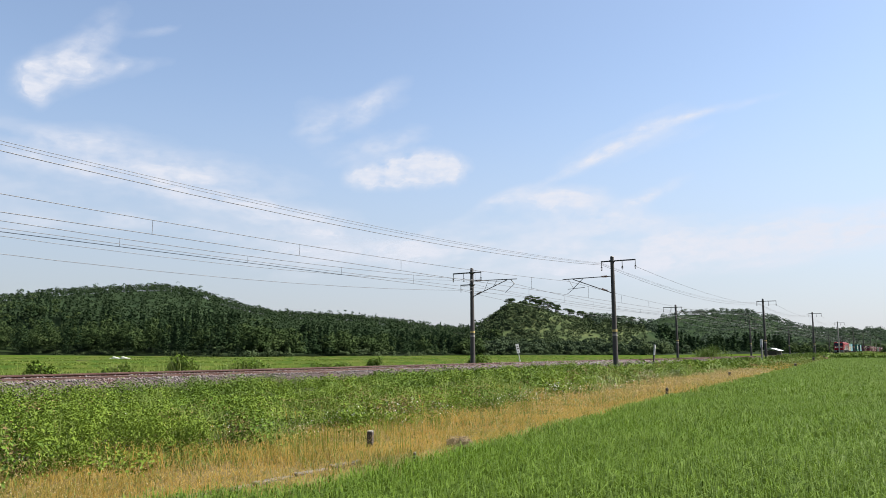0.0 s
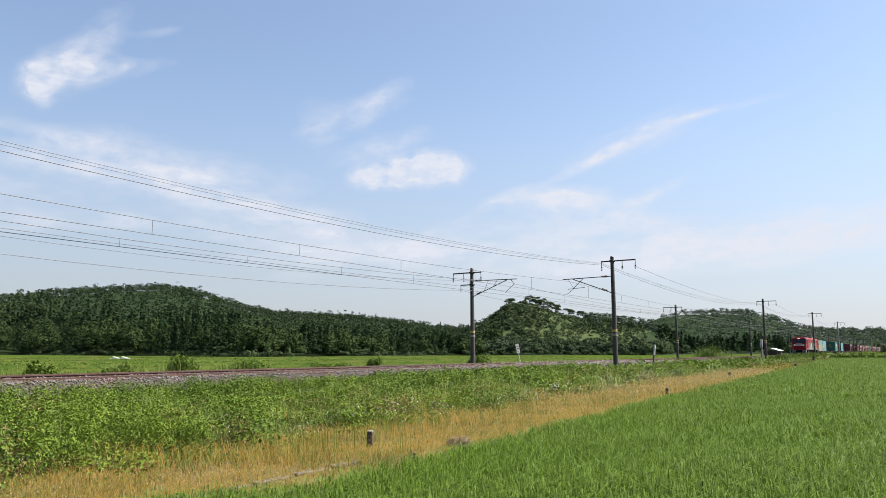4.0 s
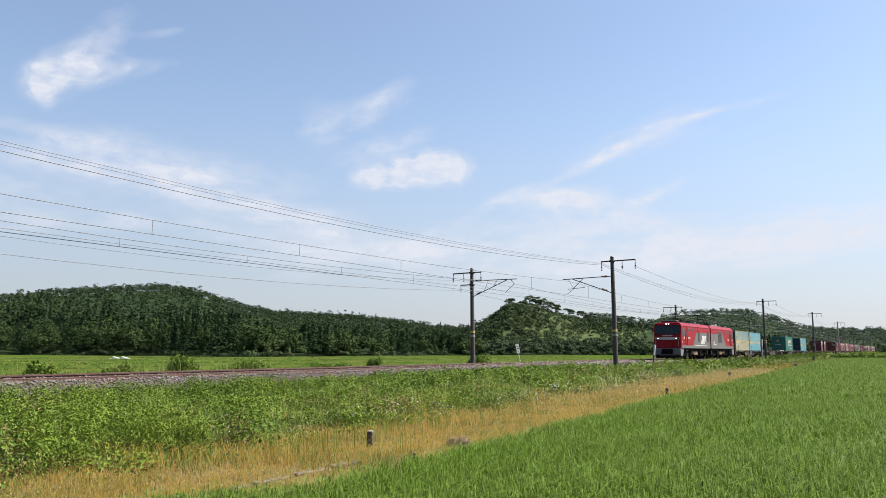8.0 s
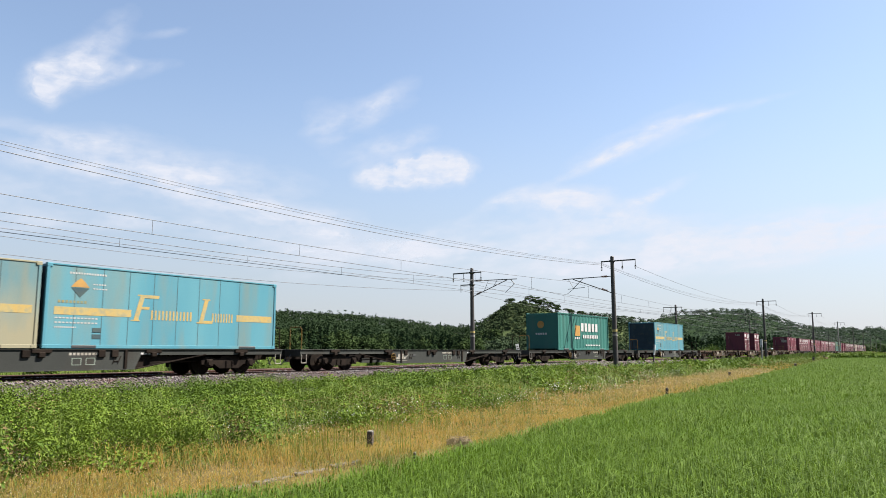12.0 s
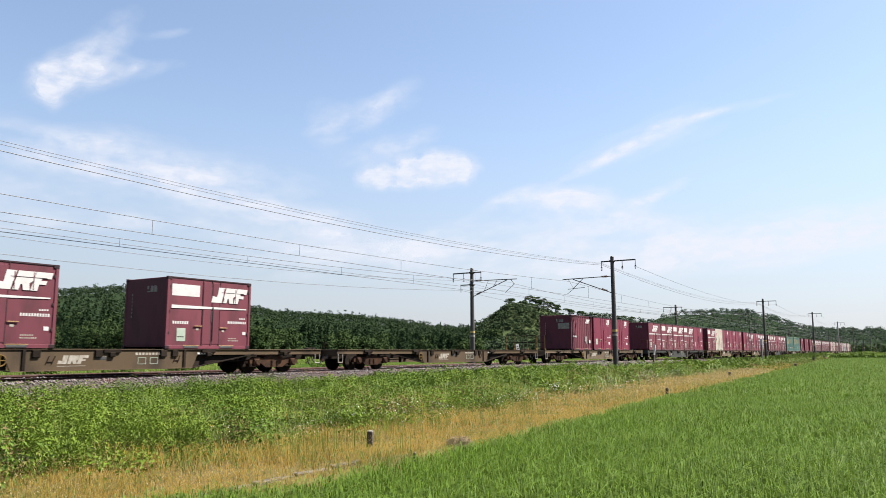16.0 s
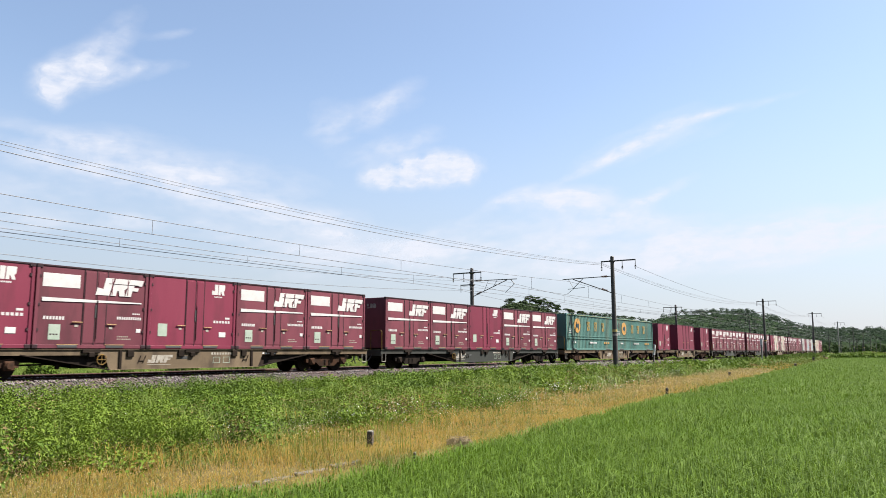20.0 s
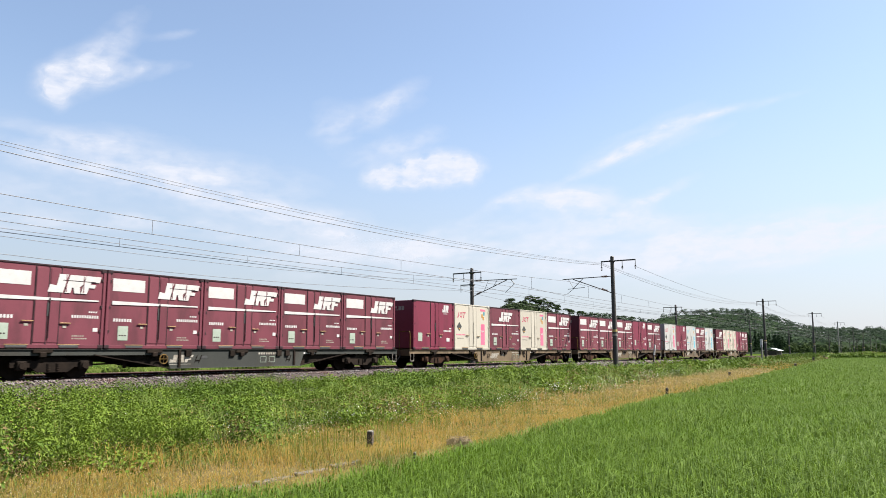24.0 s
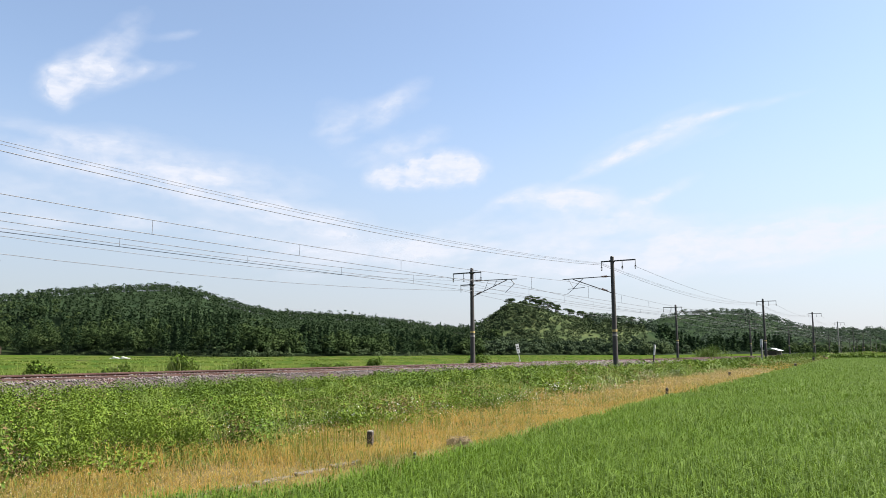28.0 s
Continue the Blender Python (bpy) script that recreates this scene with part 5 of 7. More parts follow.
    part("roof_conductor", rod(bmesh.new(), (X(4.2), -0.5, ROOF + 0.42), (X(10.6), -0.5, ROOF + 0.42), 0.022, n=6), DARK, u)
    for x0, x1 in ((5.3, 6.1), (9.5, 10.6)):
        part("roof_grille", bx(bmesh.new(), x0, x1, -0.98, -0.3, ROOF + 0.1, ROOF + 0.3, 0.03), DARK, u)
    # underframe
    for x in (2.6, 8.9):
        bogie(u, X(x), 0.56, 2.5, DARK)
    part("traction_gear", bx(bmesh.new(), 0.9, 11.3, -0.72, 0.72, 0.26, 0.95, 0.05), DARK, u)
    for x in (0.95, 4.0, 7.15, 10.3):
        part("brake_rigging", bx(bmesh.new(), x, x + 0.5, -1.05, -0.8, 0.28, 0.8, 0.04), DARK, u)
    part("underframe", bx(bmesh.new(), 0.6, 11.4, -1.2, 1.2, 0.85, BODY_Z, 0.02), DARK, u)
    for x0, x1, m_, z0 in ((4.35, 5.15, TANBOX, 0.58), (5.3, 6.75, TANBOX, 0.42)):
        bxp = part("equipment_box", bx(bmesh.new(), x0, x1, -1.18, -0.5, z0, 0.98, 0.03), m_, u, "dusty tan equipment box")
        bm = bmesh.new()
        for i in range(3):
            a = x0 + 0.15 + i * (x1 - x0) / 3
            bx(bm, a, a + 0.025, -1.195, -1.18, 0.66, 0.84)
        part("box_latch", bm, SEAM, bxp)
    part("sand_pipe", rod(bmesh.new(), (X(1.0), -1.0, 0.9), (X(1.25), -0.6, 0.15), 0.03, n=6), DARK, u)
    for x in (1.1, 3.9, 7.4, 10.4):
        bm = bx(bmesh.new(), x, x + 0.35, -1.22, -1.0, 0.55, 0.95, 0.03)
        part("sand_box", bm, DARK, u)
        part("damper", rod(bmesh.new(), (X(x + 0.5), -1.2, 0.45), (X(x + 0.5), -1.2, 0.95), 0.05, n=8), STEEL, u)
    return u


def pantograph(loco, x, raised):
    p = new("pantograph")
    p.parent = loco
    p.matrix_basis = pose(x, 0, ROOF)
    part("base_frame", box(bmesh.new(), -1.0, 1.0, -0.75, 0.75, 0.14, 0.2, 0.01), DARK, p)
    for xx in (-0.9, 0.9):
        for yy in (-0.65, 0.65):
            bm = bmesh.new()
            for k in range(3):
                rod(bm, (xx, yy, 0.03 + 0.05 * k), (xx, yy, 0.07 + 0.05 * k), 0.09, 0.06, 10)
            part("insulator", bm, DARK, p)
    top = (5.03 - ROOF - 0.05) if raised else 0.5
    mid, spread = 0.2 + (top - 0.2) * 0.5, 0.95 if raised else 1.25
    for yy in (-0.55, 0.55):
        for s in (-1, 1):
            part("lower_arm", rod(bmesh.new(), (0.25 * s, yy, 0.2), (spread * s * 0.85, yy * 0.9, mid), 0.036, n=6), DARK, p)
            part("upper_arm", rod(bmesh.new(), (spread * s * 0.85, yy * 0.9, mid), (0.12 * s, yy * 0.6, top), 0.028, n=6), DARK, p)
    for s in (-1, 1):
        part("cross_brace", rod(bmesh.new(), (spread * s * 0.85, -0.5, mid), (0.12 * s, 0.33, top), 0.012, n=5), DARK, p)
        part("knee_bar", rod(bmesh.new(), (spread * s * 0.85, -0.52, mid), (spread * s * 0.85, 0.52, mid), 0.02, n=6), DARK, p)
    for xx in (-0.2, 0.2):
        bm = box(bmesh.new(), xx - 0.03, xx + 0.03, -0.55, 0.55, top, top + 0.04, 0.008)
        for s in (-1, 1):
            rod(bm, (xx, s * 0.55, top + 0.02), (xx, s * 0.85, top - 0.12), 0.018, n=6)
        part("contact_strip", bm, DARK, p)
    for xx in (-0.8, 0.0, 0.75):
        part("actuator", box(bmesh.new(), xx - 0.18, xx + 0.18, -0.6, -0.25, 0.2, 0.42, 0.04), DARK, p)
    part("spring_rod", rod(bmesh.new(), (-0.9, 0, 0.2), (0.9, 0, 0.24), 0.05, n=8), DARK, p)


def locomotive():
    l = thing("locomotive", "red and grey two-unit electric locomotive with raised pantograph", "locomotive")
    unit(l, False)
    unit(l, True)
    bm = bmesh.new()
    for i in range(6):
        box(bm, 11.5 + i * 0.08, 11.56 + i * 0.08, -1.22 - 0.03 * (i % 2), 1.22 + 0.03 * (i % 2), 1.0, 3.55, 0.01)
    part("gangway_bellows", bm, DARK, l, "black rubber bellows between the units")
    pantograph(l, 3.1, False)
    pantograph(l, 13.15, True)
    return l


# ---- plants ----
RICE = foliage("rice_blades", (0.082, 0.15, 0.014), (0.212, 0.328, 0.048), (0.142, 0.248, 0.023), 0.25, 0.3, 0.55, 0.06)
DRY = foliage("dry_grass", (0.44, 0.275, 0.05), (0.58, 0.40, 0.10), (0.31, 0.275, 0.05), 0.9, 0.5)
DRYGREEN = foliage("verge_grass", (0.115, 0.17, 0.02), (0.24, 0.275, 0.05), (0.16, 0.21, 0.03), 0.5, 0.35)
SEED = foliage("seed_heads", (0.42, 0.29, 0.09), (0.72, 0.60, 0.34), (0.40, 0.30, 0.11), 0.5, 0.3)
DRYBUSH = foliage("dry_bush_leaves", (0.40, 0.30, 0.18), (0.56, 0.45, 0.28), (0.36, 0.31, 0.16), 2.0, 0.4)
WEED = foliage("weed_leaves", (0.055, 0.105, 0.013), (0.178, 0.283, 0.036), (0.108, 0.186, 0.023), 0.6, 0.15, 0.6, 0.06)
WEEDLIGHT = foliage("light_weed_leaves", (0.105, 0.172, 0.019), (0.255, 0.365, 0.048), (0.172, 0.26, 0.034), 0.6, 0.25, 0.6, 0.06)
REED = foliage("tall_grass_blades", (0.15, 0.225, 0.035), (0.31, 0.39, 0.10), (0.21, 0.28, 0.05), 0.5, 0.35)
BROWNWEED = foliage("dry_weed_leaves", (0.20, 0.14, 0.05), (0.33, 0.25, 0.10), (0.22, 0.20, 0.06), 0.6, 0.3)
PETAL = plain("white_petals", (0.42, 0.42, 0.39), 0.8)
CEDAR = foliage("cedar_needles", (0.031, 0.056, 0.026), (0.038, 0.066, 0.03), (0.056, 0.09, 0.04), 0.11, 0.1, 0.9, 0.0)
BROAD = foliage("broad_leaves", (0.047, 0.076, 0.029), (0.062, 0.096, 0.036), (0.094, 0.134, 0.05), 0.11, 0.12, 0.9, 0.0)
# Paler than the cedar needles: haze over the hill is put into it.
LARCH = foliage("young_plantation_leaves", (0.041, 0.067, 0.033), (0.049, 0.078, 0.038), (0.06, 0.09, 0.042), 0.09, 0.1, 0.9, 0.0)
# Meadow green with some haze over the small hill put in.
MEADOW = foliage("meadow_shrub_leaves", (0.07, 0.102, 0.05), (0.092, 0.13, 0.062), (0.13, 0.172, 0.08), 0.09, 0.12, 0.9, 0.0)
# Paler and bluer than near leaves: distance haze is put into the colour.
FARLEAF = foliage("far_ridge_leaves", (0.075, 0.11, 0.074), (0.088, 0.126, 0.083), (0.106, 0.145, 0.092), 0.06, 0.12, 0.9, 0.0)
# Greyed like the far ridge: the small hill's haze is put in.
MIDLEAF = foliage("grey_green_leaves", (0.06, 0.09, 0.05), (0.074, 0.106, 0.058), (0.10, 0.138, 0.074), 0.09, 0.12, 0.9, 0.0)
STONE = foliage("crushed_stone", (0.05, 0.042, 0.042), (0.36, 0.32, 0.32), (0.20, 0.11, 0.095), 0.8, 0.0, 0.85, 0.1)
BARK = surface("bark", (0.05, 0.035, 0.025), (0.09, 0.065, 0.045), 2, 20, 0.9, bump=0.5)


def blades(P, h, w, lean, turn, knee=0.58, reach=0.8):
    """Grass blades: a strip that bends over towards its tip. Returns points and triangles."""
    n = len(P)
    d = np.stack([np.cos(turn), np.sin(turn), np.zeros(n)], 1)
    s = np.stack([-np.sin(turn), np.cos(turn), np.zeros(n)], 1) * (w[:, None] / 2)
    up = np.array([0, 0, 1.0])[None] * h[:, None]
    mid = P + up * knee + d * (lean * h * 0.22)[:, None]
    tip = P + up * (1 - 0.5 * (1 - knee) / 0.42 * lean)[:, None] + d * (lean * h * reach)[:, None]
    V = np.stack([P - s, P + s, mid - s * 0.75, mid + s * 0.75, tip], 1).reshape(-1, 3)
    o = (np.arange(n) * 5)[:, None, None]
    T = np.array([[0, 1, 3], [0, 3, 2], [2, 3, 4]])[None] + o
    return V, T.reshape(-1, 3)


def leaves(P, size, rng, flat=0.6, aspect=0.62):
    """Diamond leaves round the points, tilted at random."""
    n = len(P)
    turn, tilt = rng.uniform(0, 2 * math.pi, n), rng.normal(0, flat, n)
    d = np.stack([np.cos(turn) * np.cos(tilt), np.sin(turn) * np.cos(tilt), np.sin(tilt)], 1)
    roll = rng.normal(0, flat, n)
    s = np.stack([-np.sin(turn) * np.cos(roll), np.cos(turn) * np.cos(roll), np.sin(roll)], 1)
    a, b = d * size[:, None], s * (size * aspect)[:, None]
    fold = np.array([0, 0, 1.0])[None] * (size * 0.12)[:, None]
    V = np.stack([P - a * 0.5, P + b * 0.5 + fold, P + a * 0.5, P - b * 0.5 + fold], 1).reshape(-1, 3)
    o = (np.arange(n) * 4)[:, None, None]
    T = np.array([[0, 1, 2], [0, 2, 3]])[None] + o
    return V, T.reshape(-1, 3)


def joined(lots):
    V, T, k = [], [], 0
    for v, t in lots:
        V.append(v)
        T.append(t + k)
        k += len(v)
    return np.concatenate(V), np.concatenate(T)


def stuff(name, lots, material, label, category):
    V, T = joined(lots)
    return tagged(mesh_object(name, V, T, material), label, category, kind="stuff")


def facing(P, N, size, rng, loose=0.4, aspect=0.6):
    """Leaves that lie along a surface: N is the way each one faces, loosened at random."""
    n = len(P)
    N = N + rng.normal(0, loose, (n, 3))
    N /= np.linalg.norm(N, axis=1)[:, None] + 1e-9
    A = np.cross(N, rng.normal(0, 1, (n, 3)))
    A /= np.linalg.norm(A, axis=1)[:, None] + 1e-9
    B = np.cross(N, A)
    a, b, lift = A * (size * 0.5)[:, None], B * (size * aspect * 0.5)[:, None], N * (size * 0.1)[:, None]
    V = np.stack([P - a, P + b + lift, P + a, P - b + lift], 1).reshape(-1, 3)
    T = np.array([[0, 1, 2], [0, 2, 3]])[None] + (np.arange(n) * 4)[:, None, None]
    return V, T.reshape(-1, 3)


def puffs(rng, C, R, H, per, size, loose=0.45, aspect=0.6, low=-0.15, up=0.0):
    """Leaves over rounded tufts: centres, radii, heights of the tufts."""
    n = len(C) * per
    a, u = rng.uniform(0, 6.283, n), rng.uniform(low, 1, n)
    c = np.sqrt(np.clip(1 - u * u, 0, 1))
    N = np.stack([np.cos(a) * c, np.sin(a) * c, u], 1)
    k = rng.uniform(0.72, 1.06, n)[:, None]
    S = np.stack([np.repeat(R, per), np.repeat(R, per), np.repeat(H, per)], 1)
    P = np.repeat(C, per, 0) + N * S * k
    N = N + np.array([0, 0, up])[None]
    return facing(P, N, np.repeat(np.broadcast_to(size, len(C)), per) * rng.uniform(0.6, 1.35, n), rng, loose, aspect)


def rice():
    rng = np.random.default_rng(11)
    lots = []
    # stretch along the paddy, clump spacing, blades per clump, blade width
    for x0, x1, gap, per, wide in ((3.2, 13, 0.14, 19, 0.0105), (13, 26, 0.17, 13, 0.014), (26, 60, 0.27, 10, 0.022), (60, 181, 0.5, 9, 0.05)):
        low = 0.05
        gx = np.arange(x0, x1, gap)
        gy = np.arange(-3.0, 19, gap * 1.35)
        X, Y = [a.ravel() for a in np.meshgrid(gx, gy)]
        X = X + rng.normal(0, gap * 0.2, X.size)
        Y = Y + rng.normal(0, gap * 0.25, Y.size)
        ok = (Y < rice_edge(X) - 0.02) & (Y > low * X - 1.1)
        X, Y = X[ok], Y[ok]
        n = len(X) * per
        P = np.stack([np.repeat(X, per), np.repeat(Y, per), np.full(n, PADDY_Z)], 1)
        P[:, :2] += rng.normal(0, gap * 0.26, (n, 2))
        tall = 0.54 * (1 + 0.04 * np.sin(P[:, 0] * 0.7 + 1.3 * np.sin(P[:, 1] * 0.6)) + 0.03 * np.sin(P[:, 1] * 2.1 + P[:, 0]))
        h = tall * (rng.uniform(0.86, 1.06, n) if x1 < 15 else rng.uniform(0.93, 1.04, n))
        lots.append(blades(P, h, wide * rng.uniform(0.7, 1.4, n), np.abs(rng.normal(1.15, 0.45, n)).clip(0, 1.8), rng.uniform(0, 6.283, n), 0.8, 0.6))
    # coarse plants beside and behind the eye
    n = 18000
    P = np.stack([rng.uniform(-30, 181, n), rng.uniform(-26, 9, n), np.full(n, PADDY_Z)], 1)
    P = P[((P[:, 1] < 0.05 * P[:, 0] - 1.1) | ((P[:, 0] < 3.2) & (P[:, 1] < rice_edge(P[:, 0])))) & (np.hypot(P[:, 0], P[:, 1]) > 1.0)]
    k = len(P)
    lots.append(blades(P, 0.45 * rng.uniform(0.7, 1.1, k), np.full(k, 0.12), np.abs(rng.normal(0.3, 0.2, k)), rng.uniform(0, 6.3, k)))
    stuff("rice_plants", lots, RICE, "bright green young rice plants filling the paddy", "rice")
    # the paddies beyond the line, in coarser tufts
    n = 50000
    Y = 34 + 190 * rng.uniform(0, 1, n) ** 1.7
    X = Y * np.tan(np.radians(rng.uniform(24, 86, n)))
    keep = (X < 230) & (hill(X, Y) < 0.4) & (Y > curve(X) + 33.4)
    X, Y = X[keep], Y[keep]
    far = np.clip(np.hypot(X, Y) / 60, 0.7, 4)
    P = np.stack([X, Y, np.full(len(X), FIELD_Z)], 1)
    k = len(P)
    lots = [blades(P, 0.26 * rng.uniform(0.7, 1.15, k), 0.06 * far, np.abs(rng.normal(1.1, 0.3, k)), rng.uniform(0, 6.3, k), 0.75, 0.5)]
    stuff("far_rice", lots, FARRICE, "bright green rice in the paddies beyond the railway", "rice")


FARRICE = foliage("far_rice_blades", (0.15, 0.21, 0.04), (0.21, 0.285, 0.06), (0.18, 0.24, 0.045), 0.03, 0.3, 0.6, 0.03)


def verge():
    rng = np.random.default_rng(12)

    def band(x0, x1, count, a, b, h, w, lean=0.35, pw=1.0):
        X = x0 + (x1 - x0) * rng.uniform(0, 1, count) ** pw
        f = rng.uniform(0, 1, count)
        lo, hi = a(X), b(X)
        Y = lo + (hi - lo) * f
        clump = 0.8 + 0.3 * np.sin(X * 1.9 + np.sin(Y * 1.3) * 2) * np.sin(Y * 1.7)
        P = np.stack([X, Y, ground_z(X, Y) - 0.02], 1)
        return blades(P, h * clump * rng.uniform(0.4, 1.15, count), w * rng.uniform(0.6, 1.4, count) * np.clip(np.hypot(X, Y) / 14, 0.8, 6), np.abs(rng.normal(lean, 0.4, count)).clip(0, 2.0), rng.uniform(0, 6.3, count), 0.66, 0.85)

    def patchy(count, x1, spread, h, w):
        """Loose patches between the first weeds."""
        X = 2 + x1 * rng.uniform(0, 1, count * 3) ** 1.3
        Y = weed_edge(X) + rng.normal(0.2, spread, count * 3)
        ok = (np.sin(X * 0.9 + 1) + np.sin(X * 2.1 + Y * 1.4) + np.sin(Y * 2.3) > 0.4) & (Y > rice_edge(X) + 0.2)
        X, Y = X[ok][:count], Y[ok][:count]
        n = len(X)
        P = np.stack([X, Y, ground_z(X, Y)], 1)
        return blades(P, h * rng.uniform(0.5, 1.1, n), w * np.clip(X / 10, 1, 3), np.abs(rng.normal(1.25, 0.35, n)), rng.uniform(0, 6.3, n))

    edge, weed = (lambda x: rice_edge(x) + 0.08), (lambda x: weed_edge(x) + 1.3)
    mid = lambda x: np.minimum(rice_edge(x) + 0.55 + 0.15 * np.sin(x * 1.7), 6.95)
    stuff("dry_grass", [band(1.5, 24, 54000, mid, weed, 0.17, 0.0078, 1.7), band(24, 60, 26000, edge, weed, 0.22, 0.012, 1.5), band(60, 92, 8000, edge, weed, 0.34, 0.012, 0.8), patchy(3500, 40, 1.4, 0.45, 0.007)], DRY, "dry straw-coloured grass on the verge", "grass")
    stuff("verge_grass", [band(1.5, 24, 12000, edge, weed, 0.2, 0.008, 1.0), band(1.5, 20, 13000, edge, mid, 0.14, 0.008, 1.0), band(24, 70, 7000, edge, weed, 0.26, 0.011, 0.9), band(62, 190, 20000, edge, lambda x: 20.2 + curve(x), 0.42, 0.022, 0.7), band(1.5, 130, 8000, edge, lambda x: rice_edge(x) + 0.45, 0.24, 0.012), patchy(4000, 40, 1.5, 0.28, 0.009), band(7, 46, 15000, lambda x: weed_edge(x) + 0.6, lambda x: weed_edge(x) + 5.0, 0.33, 0.008, 1.6)], DRYGREEN, "yellow-green grass growing through the dry verge", "grass")
    # seed heads
    n = 34000
    X = 2 + 60 * rng.uniform(0, 1, n) ** 1.6
    Y = edge(X) + (weed(X) - edge(X)) * rng.uniform(0, 1, n)
    P = np.stack([X, Y, ground_z(X, Y) + rng.uniform(0.08, 0.3, n)], 1)
    stuff("seed_heads", [leaves(P, 0.024 * np.clip(X / 12, 0.8, 2.5) * rng.uniform(0.6, 1.3, n), rng, 0.9, 0.5)], SEED, "pale seed heads over the dry grass", "grass")
    # daisies in loose drifts
    k = 70
    X0 = 6.5 + 34 * rng.uniform(0, 1, k) ** 1.15
    Y0 = weed_edge(X0) + rng.normal(-0.35, 0.75, k)
    m = rng.integers(4, 26, k)
    X, Y = np.repeat(X0, m), np.repeat(Y0, m)
    X, Y = X + rng.normal(0, 0.22, len(X)) * np.clip(X / 12, 1, 2.5), Y + rng.normal(0, 0.13, len(X))
    ok = Y > rice_edge(X) + 0.3
    X, Y = X[ok], Y[ok]
    top = ground_z(X, Y) + rng.uniform(0.34, 0.6, len(X))
    P = np.stack([X, Y, top], 1)
    stuff("white_flowers", [leaves(P, 0.021 * np.clip(np.hypot(X, Y) / 14, 0.8, 1.7) * rng.uniform(0.7, 1.2, len(X)), rng, 0.5, 0.9)], PETAL, "small white daisy flowers in drifts among the grass", "flowers")
    B = np.stack([X, Y, ground_z(X, Y)], 1)
    stuff("flower_stalks", [blades(B, (top - B[:, 2]) * 0.98, np.full(len(X), 0.006), np.full(len(X), 0.02), rng.uniform(0, 6.3, len(X)))], WEEDLIGHT, "thin green stalks under the daisies", "flowers")


def weeds():
    rng = np.random.default_rng(13)
    dark, light, brown, tall = [], [], [], []
    for x0, x1, count, per, size in ((2.0, 22, 640, 240, 0.053), (22, 48, 640, 114, 0.094), (48, 130, 640, 54, 0.18), (130, 420, 600, 36, 0.45)):
        X = rng.uniform(x0, x1, count)
        lo, hi = weed_edge(X) + 0.25, 21.0 + curve(X)
        f = rng.uniform(0, 1, count)
        Y = lo + (hi - lo) * f
        lump = np.array([noise.noise((a * 0.62, b * 0.62, 3.7)) for a, b in zip(X, Y)]) * 1.3 + 0.42
        lump = np.clip(lump, 0, 1)
        kind = np.array([noise.noise((a * 0.45, b * 0.6, 11.3)) for a, b in zip(X, Y)])
        hh = (0.2 + 0.58 * step(0.42, 0.62, lump) * rng.uniform(0.75, 1.1, count) + 0.1 * step(0.7, 0.95, f)) * (1 - 0.34 * step(0.6, 0.97, f) * (X < 30)) * (1 + 0.3 * (X < 11) * (f > 0.3) * (f < 0.75))
        hh = np.minimum(hh, rng.uniform(0.6, 0.8, count))
        C = np.stack([X, Y, ground_z(X, Y)], 1)
        R = rng.uniform(0.36, 0.78, count) * (1 if x1 < 50 else 1.5)
        bare = (rng.uniform(0, 1, count) < 0.10) & (f < 0.5)
        # Leaf tone by patch; tall clumps darker, their shade put into the colour.
        pick = (kind + rng.normal(0, 0.12, count) + 0.5 * (lump - 0.5) > (0.1 if x1 < 25 else 0.18)) & ~bare
        for store, sel in ((dark, pick), (light, ~pick & ~bare), (brown, bare)):
            if not sel.any():
                continue
            # each plant is a cluster of three tufts of unlike height
            for k in range(3):
                m = sel.sum()
                off = rng.normal(0, 0.5, (m, 2)) * R[sel][:, None] * (k > 0)
                c = C[sel] + np.concatenate([off, np.zeros((m, 1))], 1)
                store.append(puffs(rng, c, R[sel] * (0.75 - 0.15 * k), hh[sel] * rng.uniform(0.62, 1.15, m), per // 3, size * (1.15 - 0.15 * k), 0.32, 0.6, -0.1, 0.05))
        # tufts of long grass
        tufts = count // 11
        X = rng.uniform(x0, x1, tufts)
        Y = weed_edge(X) + (19.2 + curve(X) - weed_edge(X)) * rng.uniform(0, 1, tufts)
        X, Y = np.repeat(X, 30), np.repeat(Y, 30)
        m = len(X)
        X, Y = X + rng.normal(0, 0.17, m), Y + rng.normal(0, 0.17, m)
        P = np.stack([X, Y, ground_z(X, Y)], 1)
        f = np.clip((Y - weed_edge(X)) / 9.0, 0, 1)
        tall.append(blades(P, rng.uniform(0.4, 0.95, m) * (1.0 - 0.35 * f), 0.01 * np.clip(X / 12, 1, 6) * rng.uniform(0.6, 1.5, m), np.abs(rng.normal(0.9, 0.4, m)).clip(0, 1.6), rng.uniform(0, 6.3, m)))
    # low growth along the foot of the ballast
    n = 420
    X = 2 + 44 * rng.uniform(0, 1, n) ** 1.2
    Y = rng.uniform(19.3, 21.1, n) + curve(X)
    for store, sel in ((dark, np.arange(n) % 3 > 0), (light, np.arange(n) % 3 == 0)):
        C = np.stack([X, Y, ground_z(X, Y)], 1)[sel]
        store.append(puffs(rng, C, rng.uniform(0.3, 0.6, len(C)), rng.uniform(0.2, 0.5, len(C)), 110, 0.06 * np.clip(X[sel] / 16, 1, 2.2), 0.35, 0.55))
    # a taller leafy stand at the near end of the bank
    n = 120
    X, Y = rng.uniform(2.2, 7.6, n), rng.uniform(9.0, 11.6, n)
